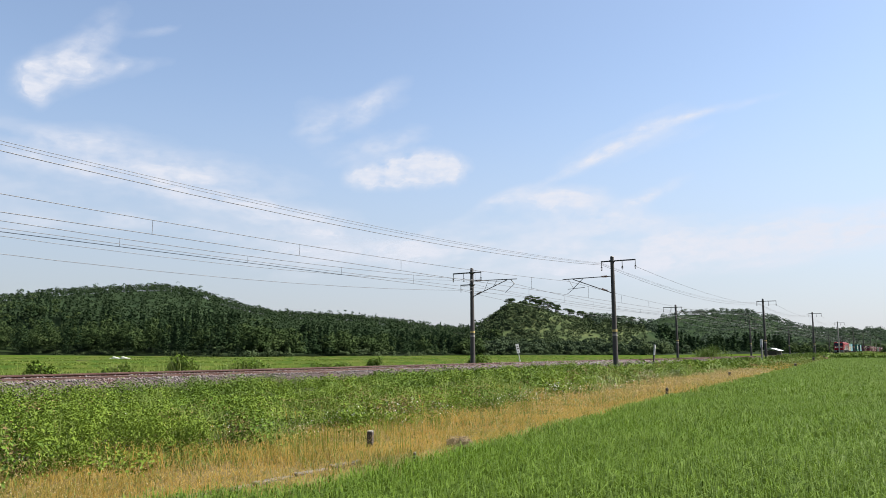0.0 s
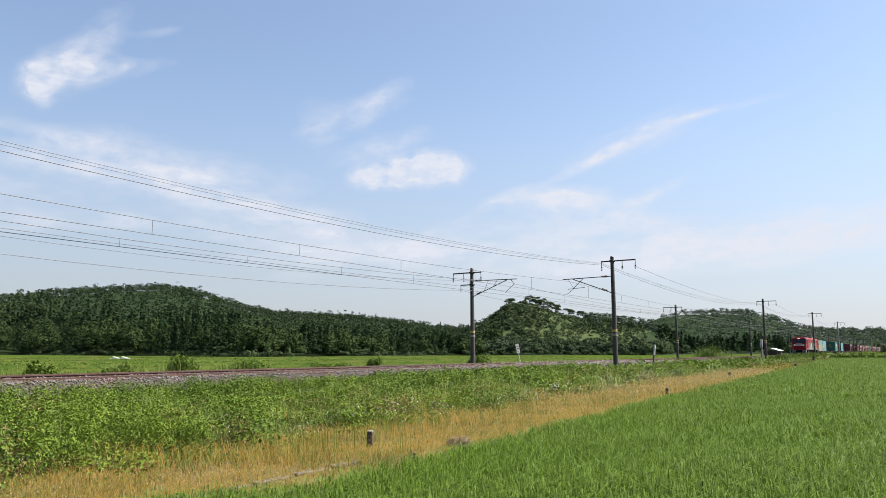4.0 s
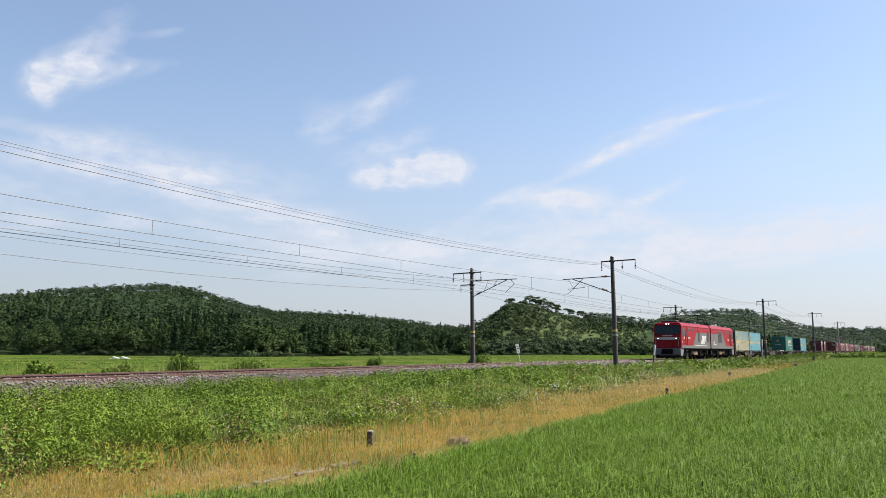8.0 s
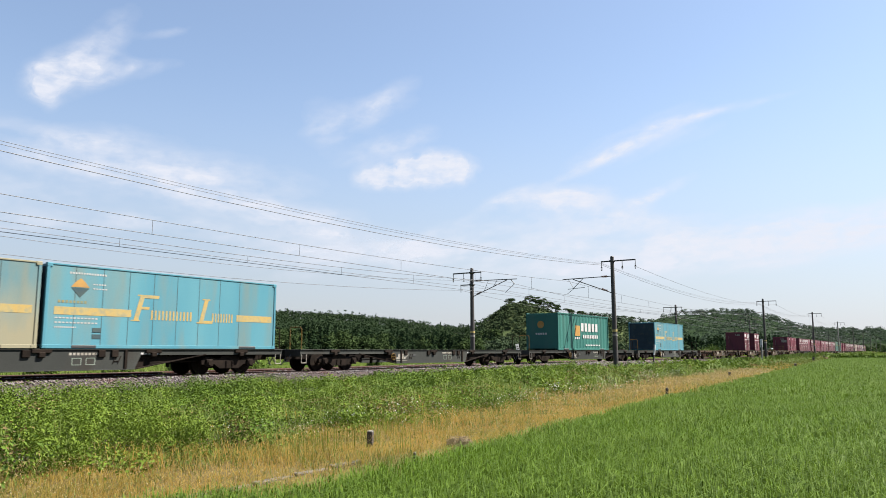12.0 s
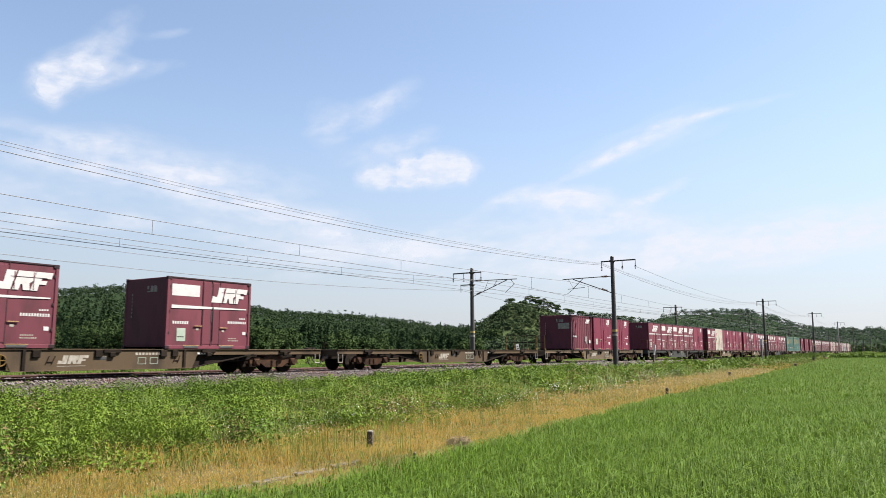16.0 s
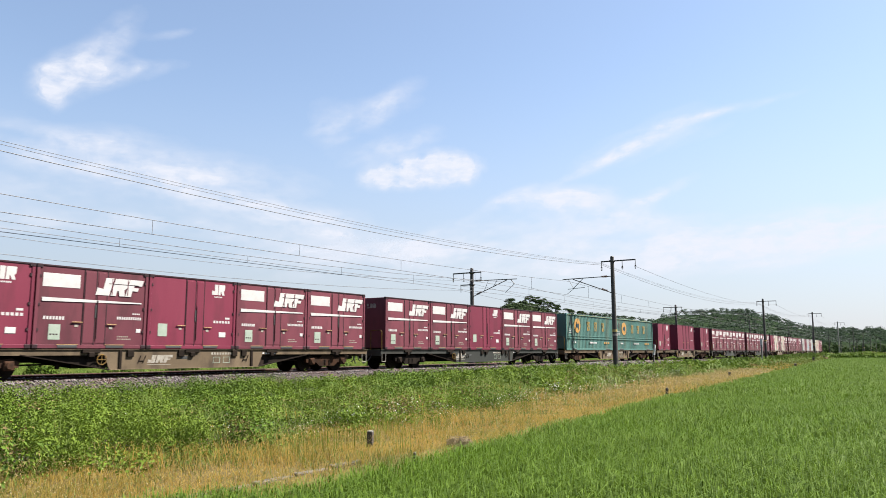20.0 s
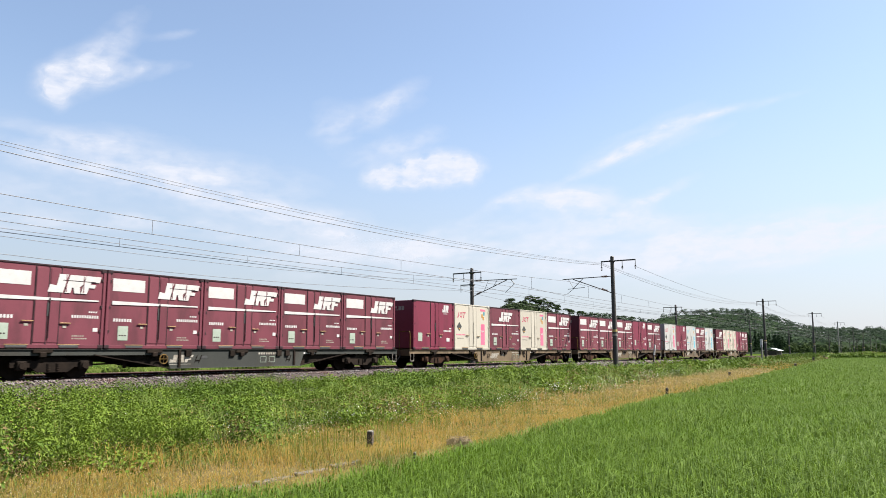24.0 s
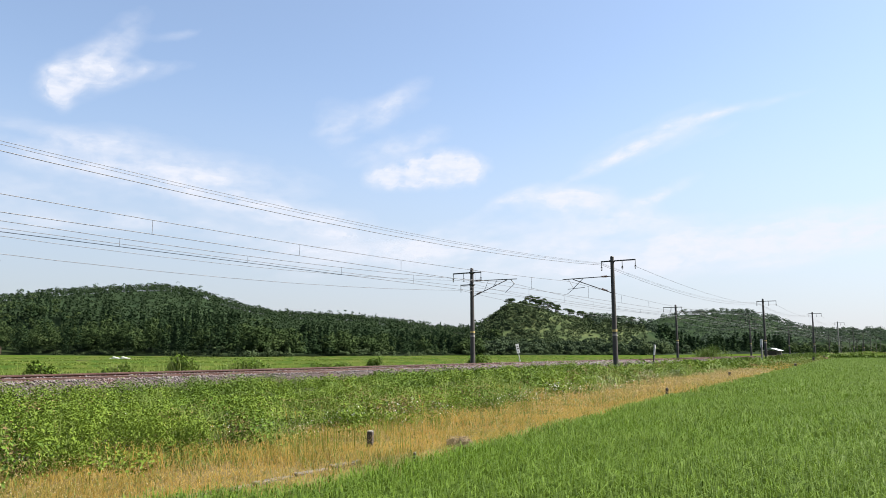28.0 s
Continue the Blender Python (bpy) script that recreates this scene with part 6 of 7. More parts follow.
    C = np.stack([X, Y, ground_z(X, Y) + rng.uniform(0.0, 0.25, n)], 1)
    light.append(puffs(rng, C, rng.uniform(0.1, 0.24, n), rng.uniform(0.35, 0.62, n), 220, 0.05, 0.5, 0.38))
    # hedge bank across the end of the paddy
    n = 260
    X, Y = rng.uniform(181.5, 185, n), rng.uniform(-40, 25, n)
    dark.append(puffs(rng, np.stack([X, Y, ground_z(X, Y)], 1), rng.uniform(0.6, 1.4, n), rng.uniform(0.3, 0.9, n), 40, 0.4, 0.5))
    stuff("leafy_weeds", dark, WEED, "dense dark green leafy weeds on the railway bank", "weeds")
    stuff("light_weeds", light, WEEDLIGHT, "bright green leafy weeds on the railway bank", "weeds")
    stuff("withered_weeds", brown, BROWNWEED, "withered brown weeds among the green", "weeds")
    stuff("bank_grass", tall, REED, "long green grass among the bank weeds", "grass")


def shrub(x, y, r, h, label, reedy=0.5, seed=1, leaf=None):
    """A wild clump beyond the line: stems, leaves and long blades."""
    rng = np.random.default_rng(seed)
    s = thing("shrub", label, "shrub", "shrubs beside the railway")
    z = float(ground_z(x, y))
    s.matrix_world = pose(x, y, z)
    bm = bmesh.new()
    for i in range(9):
        a = rng.uniform(0, 6.283)
        rod(bm, (0.15 * math.cos(a), 0.15 * math.sin(a), 0), (r * 0.6 * math.cos(a), r * 0.6 * math.sin(a), h * rng.uniform(0.5, 0.85)), 0.025, 0.01, 5)
    if leaf is None:
        part("stem", bm, BARK, s)
    C = np.stack([rng.normal(0, r * 0.45, 14), rng.normal(0, r * 0.45, 14), rng.uniform(0.05, 0.5, 14) * h], 1)
    V, T = puffs(rng, C, np.full(14, r * 0.45), np.full(14, h * 0.45), 170, 0.16 if leaf is None else 0.03, 0.5, 0.5)
    mesh_object("crown", V, T, leaf or WEED, s)
    m = int(500 * reedy)
    if m:
        P = np.stack([rng.normal(0, r * 0.6, m), rng.normal(0, r * 0.6, m), np.zeros(m)], 1)
        V, T = blades(P, h * rng.uniform(0.5, 1.1, m), np.full(m, 0.035), np.abs(rng.normal(0.4, 0.3, m)), rng.uniform(0, 6.3, m))
        mesh_object("long_grass", V, T, REED, s)
    return s


rice()
verge()
weeds()
for i, (x, y, r, h, reedy) in enumerate(((16.9, 32.2, 0.7, 1.5, 0.6), (23.8, 32.0, 0.8, 1.75, 1.0), (28.2, 32.2, 1.3, 1.6, 1.0), (35.5, 32.5, 1.3, 1.35, 0.4), (40.6, 33.0, 0.5, 1.7, 0.2), (52.6, 32.2, 0.9, 1.75, 0.1), (20.2, 31.6, 0.7, 1.3, 1.0))):
    shrub(x, y, r, h, "wild green shrub with long grass beyond the track", reedy, 40 + i)

shrub(10.5, 6.72, 0.2, 0.26, "low tuft of dry pinkish-brown stalks in the straw grass", 0.0, 61, DRYBUSH)


# ---- woods and far trees ----
def crowns(rng, base, height, radius, lobes, per, size, pointed=False, up=0.5):
    """Crowns built of leafy tufts: conical, tier over tier, or broad with uneven lobes; base: foot of each tree."""
    n = len(base) * lobes
    H, R = np.repeat(height, lobes), np.repeat(radius, lobes)
    a = rng.uniform(0, 6.283, n)
    if pointed:
        f = np.tile((np.arange(lobes) + 0.5) / lobes, len(base)) + rng.normal(0, 0.03, n)
        r = R * (1.02 - f) * 0.42 * rng.uniform(0.3, 1.1, n)
        C = np.repeat(base, lobes, 0) + np.stack([np.cos(a) * r, np.sin(a) * r, H * (0.12 + 0.8 * f)], 1)
        return puffs(rng, C, R * (1.06 - f) * rng.uniform(0.55, 0.8, n), H / lobes * 0.75, per, np.repeat(size, lobes), 0.25, 0.8, 0.0, up)
    f = rng.uniform(0.2, 1.0, n)
    r = R * np.sqrt(np.clip(1 - (1.5 * f - 0.75) ** 2, 0, 1)) * rng.uniform(0.25, 0.8, n)
    C = np.repeat(base, lobes, 0) + np.stack([np.cos(a) * r, np.sin(a) * r, H * (0.12 + 0.7 * f)], 1)
    q = R * rng.uniform(0.34, 0.58, n)
    return puffs(rng, C, q, q * 0.8, per, np.repeat(size, lobes), 0.3, 0.8, -0.1, up * 0.6)


def woods():
    rng = np.random.default_rng(21)

    def sow(b0, b1, near, far, gap):
        """Random places between two bearings and two distances behind the wood's foot."""
        area = radians(b1 - b0) * (far - near) * ((near + far) / 2 + 350)
        n = int(area / gap ** 2)
        b = rng.uniform(b0, b1, n)
        d = wood_edge(b) + near + (far - near) * rng.uniform(0, 1, n)
        x, y = d * np.cos(np.radians(b)), d * np.sin(np.radians(b))
        return b, np.stack([x, y, ground_z(x, y) - 0.3], 1)

    def tall(b):
        return np.interp(b, [31, 37, 47, 50, 53, 58, 63, 70], [9, 10.5, 11.5, 16, 17, 18.5, 17.5, 16])

    def full(v, n):
        return np.full(n, float(v))

    cedar, broad, larch, grey, pale = [], [], [], [], []
    # front rows along the fields
    b, P = sow(31, 71, 0, 34, 4.4)
    conic = (np.sin(b * 1.9) + np.sin(b * 0.7 + 2) + 1.6 * ((b > 49) & (b < 55)) + 0.9 * (b < 45) + rng.normal(0, 0.5, len(b))) > 0.75
    k = conic.sum()
    h = tall(b) * rng.uniform(0.6, 1.22, len(b))
    cedar.append(crowns(rng, P[conic], h[conic], rng.uniform(1.9, 3.1, k), 8, 42, full(0.62, k), True))
    k = (~conic).sum()
    broad.append(crowns(rng, P[~conic], h[~conic] * rng.uniform(0.6, 0.95, k), rng.uniform(2.8, 5.4, k), 10, 38, full(0.7, k)))
    # scrub at the foot
    b, P = sow(18, 72, -6, 1, 4.6)
    pale.append(crowns(rng, P, rng.uniform(1.2, 4.0, len(b)), rng.uniform(1.2, 2.6, len(b)), 5, 26, full(0.55, len(b))))
    # belt behind the first rows
    b, P = sow(30, 72, 30, 84, 6.0)
    conic = rng.uniform(0, 1, len(b)) < 0.65
    h = tall(b) * rng.uniform(0.62, 1.22, len(b)) * 0.86
    k = conic.sum()
    cedar.append(crowns(rng, P[conic], h[conic], rng.uniform(2.2, 3.2, k), 6, 22, full(1.1, k), True))
    k = (~conic).sum()
    broad.append(crowns(rng, P[~conic], h[~conic] * 0.85, rng.uniform(3, 4.6, k), 7, 24, full(1.0, k)))
    # plantation up the large hill
    b, P = sow(31, 73, 75, 400, 5.2)
    near = np.hypot(P[:, 0], P[:, 1]) < 660
    b, P = b[near], P[near]
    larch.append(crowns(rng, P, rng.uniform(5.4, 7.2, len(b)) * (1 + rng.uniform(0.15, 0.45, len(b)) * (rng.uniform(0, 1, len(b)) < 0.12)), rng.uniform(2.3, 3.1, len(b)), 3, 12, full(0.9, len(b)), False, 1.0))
    # pointed conifers that stand out along the crest
    m = 48
    b, d = rng.uniform(32, 48.5, m), rng.uniform(585, 640, m)
    x, y = d * np.cos(np.radians(b)), d * np.sin(np.radians(b))
    cedar.append(crowns(rng, np.stack([x, y, ground_z(x, y) - 0.3], 1), rng.uniform(6.0, 9.0, m), rng.uniform(2.7, 3.8, m), 9, 20, full(0.9, m), True))
    # foot and flanks of the small hill, dark trees
    b, P = sow(16, 32, 0, 45, 5.6)
    grey.append(crowns(rng, P, rng.uniform(4, 8.5, len(b)), rng.uniform(2.2, 3.8, len(b)), 8, 24, full(0.95, len(b))))
    # dark belt under the far ridge, with a few rounder light trees before it
    b, P = sow(9.0, 18, 0, 110, 6.6)
    cedar.append(crowns(rng, P, rng.uniform(9, 14, len(b)) * np.interp(b, [3, 9, 12, 15, 18], [0.6, 0.8, 1.0, 0.75, 0.5]), rng.uniform(2.6, 3.8, len(b)), 6, 14, full(1.5, len(b)), True))
    for b0, b1, m, top in ((16.6, 19.0, 9, 8.0), (6.6, 9.4, 16, 9.0)):
        b = rng.uniform(b0, b1, m)
        d = wood_edge(b) - rng.uniform(6, 30, m)
        x, y = d * np.cos(np.radians(b)), d * np.sin(np.radians(b))
        pale.append(crowns(rng, np.stack([x, y, ground_z(x, y) - 0.3], 1), rng.uniform(0.5, 1.0, m) * top, rng.uniform(2.6, 4.6, m), 11, 40, full(0.9, m)))
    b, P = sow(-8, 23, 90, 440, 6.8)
    stuff("far_ridge_wood", [crowns(rng, P, rng.uniform(5.0, 8.0, len(b)), rng.uniform(3.2, 4.6, len(b)), 4, 9, full(1.35, len(b)), False, 1.6)], FARLEAF, "wood covering the far ridge, its green paled by haze", "trees")
    b, P = sow(-8, 9.5, -40, 60, 7.0)
    broad.append(crowns(rng, P, rng.uniform(2.5, 7, len(b)), rng.uniform(2.5, 4.5, len(b)), 6, 16, full(1.2, len(b))))
    stuff("cedar_wood", cedar, CEDAR, "dark cedar trees along the foot of the hills", "trees")
    stuff("mixed_wood", broad, BROAD, "green broadleaved trees and scrub along the fields", "trees")
    stuff("hillside_wood", grey, MIDLEAF, "trees on the flanks of the small hill, greyed by haze", "trees")
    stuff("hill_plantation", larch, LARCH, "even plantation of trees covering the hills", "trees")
    # shrubs over the open hillside, in drifts that leave grass between them
    n = 1700
    b = rng.uniform(19, 33, n)
    d = rng.uniform(365, 500, n)
    x, y = d * np.cos(np.radians(b)), d * np.sin(np.radians(b))
    thick = np.array([noise.noise((p * 0.035, q * 0.035, 5.0)) for p, q in zip(x, y)]) + rng.normal(0, 0.14, n) > -0.06
    x, y = x[thick], y[thick]
    n = len(x)
    P = np.stack([x, y, ground_z(x, y) - 0.3], 1)
    m = 1500
    b, d = rng.uniform(19, 33, m), rng.uniform(370, 500, m)
    x, y = d * np.cos(np.radians(b)), d * np.sin(np.radians(b))
    pale.append(crowns(rng, np.stack([x, y, ground_z(x, y) - 0.2], 1), rng.uniform(0.8, 2.2, m), rng.uniform(0.9, 2.4, m), 3, 10, full(0.8, m), False, 1.0))
    stuff("hillside_shrubs", [crowns(rng, P, rng.uniform(0.8, 1.0, n) * (1.0 + 3.6 * rng.uniform(0, 1, n) ** 2), rng.uniform(0.9, 3.0, n), 5, 16, full(0.75, n))] + pale, MEADOW, "light green shrubs on the open hillside and along its foot", "shrubs")


def pine(b, d, h, seed):
    """A spreading pine: bare leaning trunk, limbs, flat pads of needles."""
    rng = np.random.default_rng(seed)
    x, y = d * math.cos(radians(b)), d * math.sin(radians(b))
    t = thing("pine_tree", "spreading dark pine with a bare trunk on the hilltop", "tree", "pines on the hill")
    t.matrix_world = pose(x, y, float(ground_z(x, y)) - 0.3)
    lean = rng.normal(0, 0.08, 2)
    part("trunk", rod(bmesh.new(), (0, 0, 0), (lean[0] * h, lean[1] * h, h * 0.85), 0.32, 0.14, 8), BARK, t)
    bm, pads = bmesh.new(), []
    for i in range(9):
        f = 0.5 + 0.45 * i / 8
        a = rng.uniform(0, 6.283)
        r = h * 0.42 * (1.15 - f) + 1.2
        base = (lean[0] * h * f, lean[1] * h * f, h * f * 0.86)
        end = (base[0] + math.cos(a) * r, base[1] + math.sin(a) * r, h * f)
        rod(bm, base, end, 0.13, 0.05, 5)
        pads.append(end)
    part("limb", bm, BARK, t)
    C = np.array(pads + [(lean[0] * h, lean[1] * h, h * 0.9)])
    V, T = puffs(rng, C, rng.uniform(1.3, 2.2, len(C)), np.full(len(C), 0.9), 110, 0.55, 0.5, 0.7)
    mesh_object("crown", V, T, BROAD, t)


woods()
for i, (b, d, h) in enumerate(((27.5, 476, 6.5), (27.0, 480, 7), (26.5, 478, 7.5), (26.0, 482, 7.5), (25.5, 478, 7), (24.5, 482, 6), (23.4, 480, 6), (23.0, 484, 5), (20.6, 486, 6), (19.9, 490, 6.5), (29.0, 474, 5))):
    pine(b, d, h, 70 + i)


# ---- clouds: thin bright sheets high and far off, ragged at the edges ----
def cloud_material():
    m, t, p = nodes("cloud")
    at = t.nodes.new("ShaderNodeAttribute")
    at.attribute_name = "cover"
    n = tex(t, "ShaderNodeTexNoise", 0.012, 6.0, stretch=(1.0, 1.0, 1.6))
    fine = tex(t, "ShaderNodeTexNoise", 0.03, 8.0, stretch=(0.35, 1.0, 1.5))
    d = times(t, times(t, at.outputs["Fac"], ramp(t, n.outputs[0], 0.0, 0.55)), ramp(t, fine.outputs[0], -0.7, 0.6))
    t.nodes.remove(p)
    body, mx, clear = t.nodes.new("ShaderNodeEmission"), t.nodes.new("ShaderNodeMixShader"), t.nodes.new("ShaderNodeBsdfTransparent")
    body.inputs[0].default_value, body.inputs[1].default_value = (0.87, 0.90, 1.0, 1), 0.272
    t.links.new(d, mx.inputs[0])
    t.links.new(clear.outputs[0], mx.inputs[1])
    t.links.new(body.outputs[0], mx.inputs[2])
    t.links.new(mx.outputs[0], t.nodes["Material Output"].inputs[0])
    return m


CLOUD = cloud_material()
CLOUDS = []


def cloud(label, bearing, rise, wide, high, puffs, streak, ragged, drift, seed, cut=0.08):
    """A cloud of soft puffs (across, up, half-width, half-height, slant, weight; degrees); it drifts sideways by so many degrees."""
    R = 3800.0
    k = radians(1) * R
    step_ = 0.16
    us, vs = np.arange(-wide / 2, wide / 2 + step_, step_), np.arange(-high / 2, high / 2 + step_, step_)
    U, W = np.meshgrid(us, vs, indexing="ij")
    den = np.zeros_like(U)
    for u0, v0, a, b, slant, weight in puffs:
        c, s = math.cos(radians(slant)), math.sin(radians(slant))
        du, dv = U - u0, W - v0
        den += weight * np.exp(-(((du * c + dv * s) / a) ** 2 + ((-du * s + dv * c) / b) ** 2))
    sl = radians(puffs[0][4])
    F = np.empty_like(U)
    for i in range(U.shape[0]):
        for j in range(U.shape[1]):
            u, v = U[i, j], W[i, j]
            a, b = u * math.cos(sl) + v * math.sin(sl), -u * math.sin(sl) + v * math.cos(sl)
            F[i, j] = noise.fractal((a * ragged / streak + seed * 7.3, b * ragged, seed * 3.1), 0.9, 2.0, 5)
    den = np.clip(den * (1.2 + 0.95 * F) - cut, 0, 1)
    b0, e0 = radians(bearing), radians(rise)
    ahead = Vector((math.cos(b0) * math.cos(e0), math.sin(b0) * math.cos(e0), math.sin(e0)))
    bulge = -130 * den
    V = np.stack([U * k, bulge, W * k], 2).reshape(-1, 3)
    n, m = U.shape
    i = (np.arange(n - 1)[:, None] * m + np.arange(m - 1)[None]).ravel()
    quads = np.stack([i, i + m, i + m + 1, i + 1], 1)
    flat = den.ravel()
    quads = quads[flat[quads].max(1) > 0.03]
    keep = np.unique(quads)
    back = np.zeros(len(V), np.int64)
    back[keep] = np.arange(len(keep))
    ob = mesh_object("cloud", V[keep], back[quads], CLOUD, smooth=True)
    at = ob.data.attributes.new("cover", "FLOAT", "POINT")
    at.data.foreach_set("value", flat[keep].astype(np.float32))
    tagged(ob, label, "cloud", "clouds in the sky")
    turn = Matrix.Rotation(b0 - math.pi / 2, 4, "Z") @ Matrix.Rotation(e0, 4, "X")
    right = Vector((math.sin(b0), -math.cos(b0), 0))
    CLOUDS.append((ob, Matrix.Translation(EYE + ahead * R) @ turn, right * (drift * k)))


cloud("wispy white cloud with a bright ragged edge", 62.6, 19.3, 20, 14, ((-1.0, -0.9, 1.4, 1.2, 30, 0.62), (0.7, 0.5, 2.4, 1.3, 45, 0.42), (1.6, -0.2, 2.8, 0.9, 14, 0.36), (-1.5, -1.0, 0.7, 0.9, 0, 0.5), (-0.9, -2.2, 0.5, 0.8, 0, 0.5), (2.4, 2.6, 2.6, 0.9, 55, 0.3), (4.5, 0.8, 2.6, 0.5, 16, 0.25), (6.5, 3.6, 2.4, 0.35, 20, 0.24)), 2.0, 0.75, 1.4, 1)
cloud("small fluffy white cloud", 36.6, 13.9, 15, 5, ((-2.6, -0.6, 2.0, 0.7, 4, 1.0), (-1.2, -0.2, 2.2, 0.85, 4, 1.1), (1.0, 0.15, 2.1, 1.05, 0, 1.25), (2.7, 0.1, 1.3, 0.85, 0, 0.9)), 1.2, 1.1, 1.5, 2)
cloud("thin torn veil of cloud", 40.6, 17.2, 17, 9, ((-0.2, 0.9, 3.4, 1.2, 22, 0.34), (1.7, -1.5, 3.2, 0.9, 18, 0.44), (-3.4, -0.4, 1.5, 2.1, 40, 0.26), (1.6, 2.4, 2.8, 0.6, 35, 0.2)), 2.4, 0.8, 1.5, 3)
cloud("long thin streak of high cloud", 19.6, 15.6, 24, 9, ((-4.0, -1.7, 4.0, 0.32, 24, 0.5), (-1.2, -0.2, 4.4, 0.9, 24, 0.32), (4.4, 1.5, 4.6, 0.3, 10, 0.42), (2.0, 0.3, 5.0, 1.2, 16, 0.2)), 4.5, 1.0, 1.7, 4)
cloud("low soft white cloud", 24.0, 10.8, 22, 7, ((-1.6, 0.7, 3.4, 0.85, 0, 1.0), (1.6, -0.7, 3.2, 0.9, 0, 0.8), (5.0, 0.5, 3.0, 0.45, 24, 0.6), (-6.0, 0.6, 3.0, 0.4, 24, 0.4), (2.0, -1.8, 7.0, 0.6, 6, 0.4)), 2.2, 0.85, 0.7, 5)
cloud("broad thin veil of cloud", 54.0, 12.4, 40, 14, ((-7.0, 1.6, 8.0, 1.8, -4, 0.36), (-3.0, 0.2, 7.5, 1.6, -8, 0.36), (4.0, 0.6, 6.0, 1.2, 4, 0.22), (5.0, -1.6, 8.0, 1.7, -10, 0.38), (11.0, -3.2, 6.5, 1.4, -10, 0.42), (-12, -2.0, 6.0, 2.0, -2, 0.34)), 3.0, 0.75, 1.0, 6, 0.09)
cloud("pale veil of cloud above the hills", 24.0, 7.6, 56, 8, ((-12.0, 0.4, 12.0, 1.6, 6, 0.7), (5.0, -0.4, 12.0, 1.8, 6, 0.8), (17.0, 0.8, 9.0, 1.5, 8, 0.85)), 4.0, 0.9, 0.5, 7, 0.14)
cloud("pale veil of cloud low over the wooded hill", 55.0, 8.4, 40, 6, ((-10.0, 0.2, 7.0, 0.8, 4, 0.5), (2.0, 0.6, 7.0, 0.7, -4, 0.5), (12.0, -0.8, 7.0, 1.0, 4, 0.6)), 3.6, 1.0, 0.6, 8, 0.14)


# ---- small things along the line ----
WOODSTAKE = surface("weathered_stake", (0.06, 0.045, 0.035), (0.12, 0.09, 0.07), 6, 60, 0.9, bump=0.3)
SIGNWHITE = surface("sign_white", (0.74, 0.76, 0.76), (0.8, 0.8, 0.8), 4, 50, 0.5, bump=0.02)
TIN = surface("pale_tin_roof", (0.62, 0.64, 0.66), (0.72, 0.73, 0.74), 1.0, 20, 0.5, 0.2, bump=0.05)


def stake(x, y, h, w, label="short square boundary stake with a pale top in the dry grass"):
    s = thing("boundary_stake", label, "stake", "boundary stakes along the verge")
    s.matrix_world = pose(x, y, float(ground_z(x, y)) - 0.1, rx=2, ry=-3, rz=20)
    part("shaft", box(bmesh.new(), -w / 2, w / 2, -w / 2, w / 2, 0, h + 0.1, 0.008), WOODSTAKE, s)
    # The sunlit side is put on as a pale plate against the dark shaft.
    part("pale_side", box(bmesh.new(), w / 2, w / 2 + 0.004, -w / 2 + 0.008, w / 2 - 0.008, 0.12, h + 0.095), CONCRETE, s, "pale face painted as the sunlit side")
    part("cap", box(bmesh.new(), -w / 2 + 0.006, w / 2 - 0.006, -w / 2 + 0.006, w / 2 - 0.006, h + 0.1, h + 0.112, 0.003), CONCRETE, s)


for x, y, h, w in ((9.5, 7.85, 0.24, 0.09), (8.75, 6.42, 0.24, 0.04), (26.8, 8.5, 0.26, 0.1), (46.2, 10.9, 0.3, 0.14), (80.9, 12.8, 0.5, 0.2), (119, 16.4, 0.7, 0.25), (160, 20.2, 0.7, 0.25)):
    stake(x, y, h, w)


def line_sign():
    s = thing("track_sign", "small white board on a leaning post beside the far track", "sign")
    s.matrix_world = pose(58.0, 31.0, -0.75, ry=-12, rz=-35)
    part("post", rod(bmesh.new(), (0, 0, 0), (0, 0, 1.55), 0.045, n=8), WHITE, s)
    b = part("board", box(bmesh.new(), -0.15, 0.15, -0.07, -0.045, 1.45, 2.25, 0.01), SIGNWHITE, s)
    bm = bmesh.new()
    for z, h in ((2.02, 0.07), (1.8, 0.09), (1.6, 0.05)):
        box(bm, -0.08, 0.08, -0.074, -0.07, z, z + h)
    part("mark", bm, WOODSTAKE, b, "dark unreadable marks")


def leaning_stake():
    s = thing("marker_stake", "leaning marker stake, white above and dark below", "stake")
    s.matrix_world = pose(59.8, 20.0, -0.6, ry=10, rx=3)
    part("shaft", box(bmesh.new(), -0.07, 0.07, -0.06, 0.06, 0, 1.15, 0.01), WOODSTAKE, s)
    part("white_top", box(bmesh.new(), -0.065, 0.065, -0.055, 0.055, 1.15, 2.0, 0.01), WHITE, s)


def white_post():
    s = thing("marker_post", "slender post with a white plate beside the track", "post")
    s.matrix_world = pose(97.2, 19.0, -0.6)
    part("pole", rod(bmesh.new(), (0, 0, 0), (0, 0, 2.2), 0.1, n=8), CONCRETE, s)
    part("plate", box(bmesh.new(), -0.06, 0.06, -0.14, 0.14, 1.9, 2.9, 0.01), SIGNWHITE, s, "white plate")


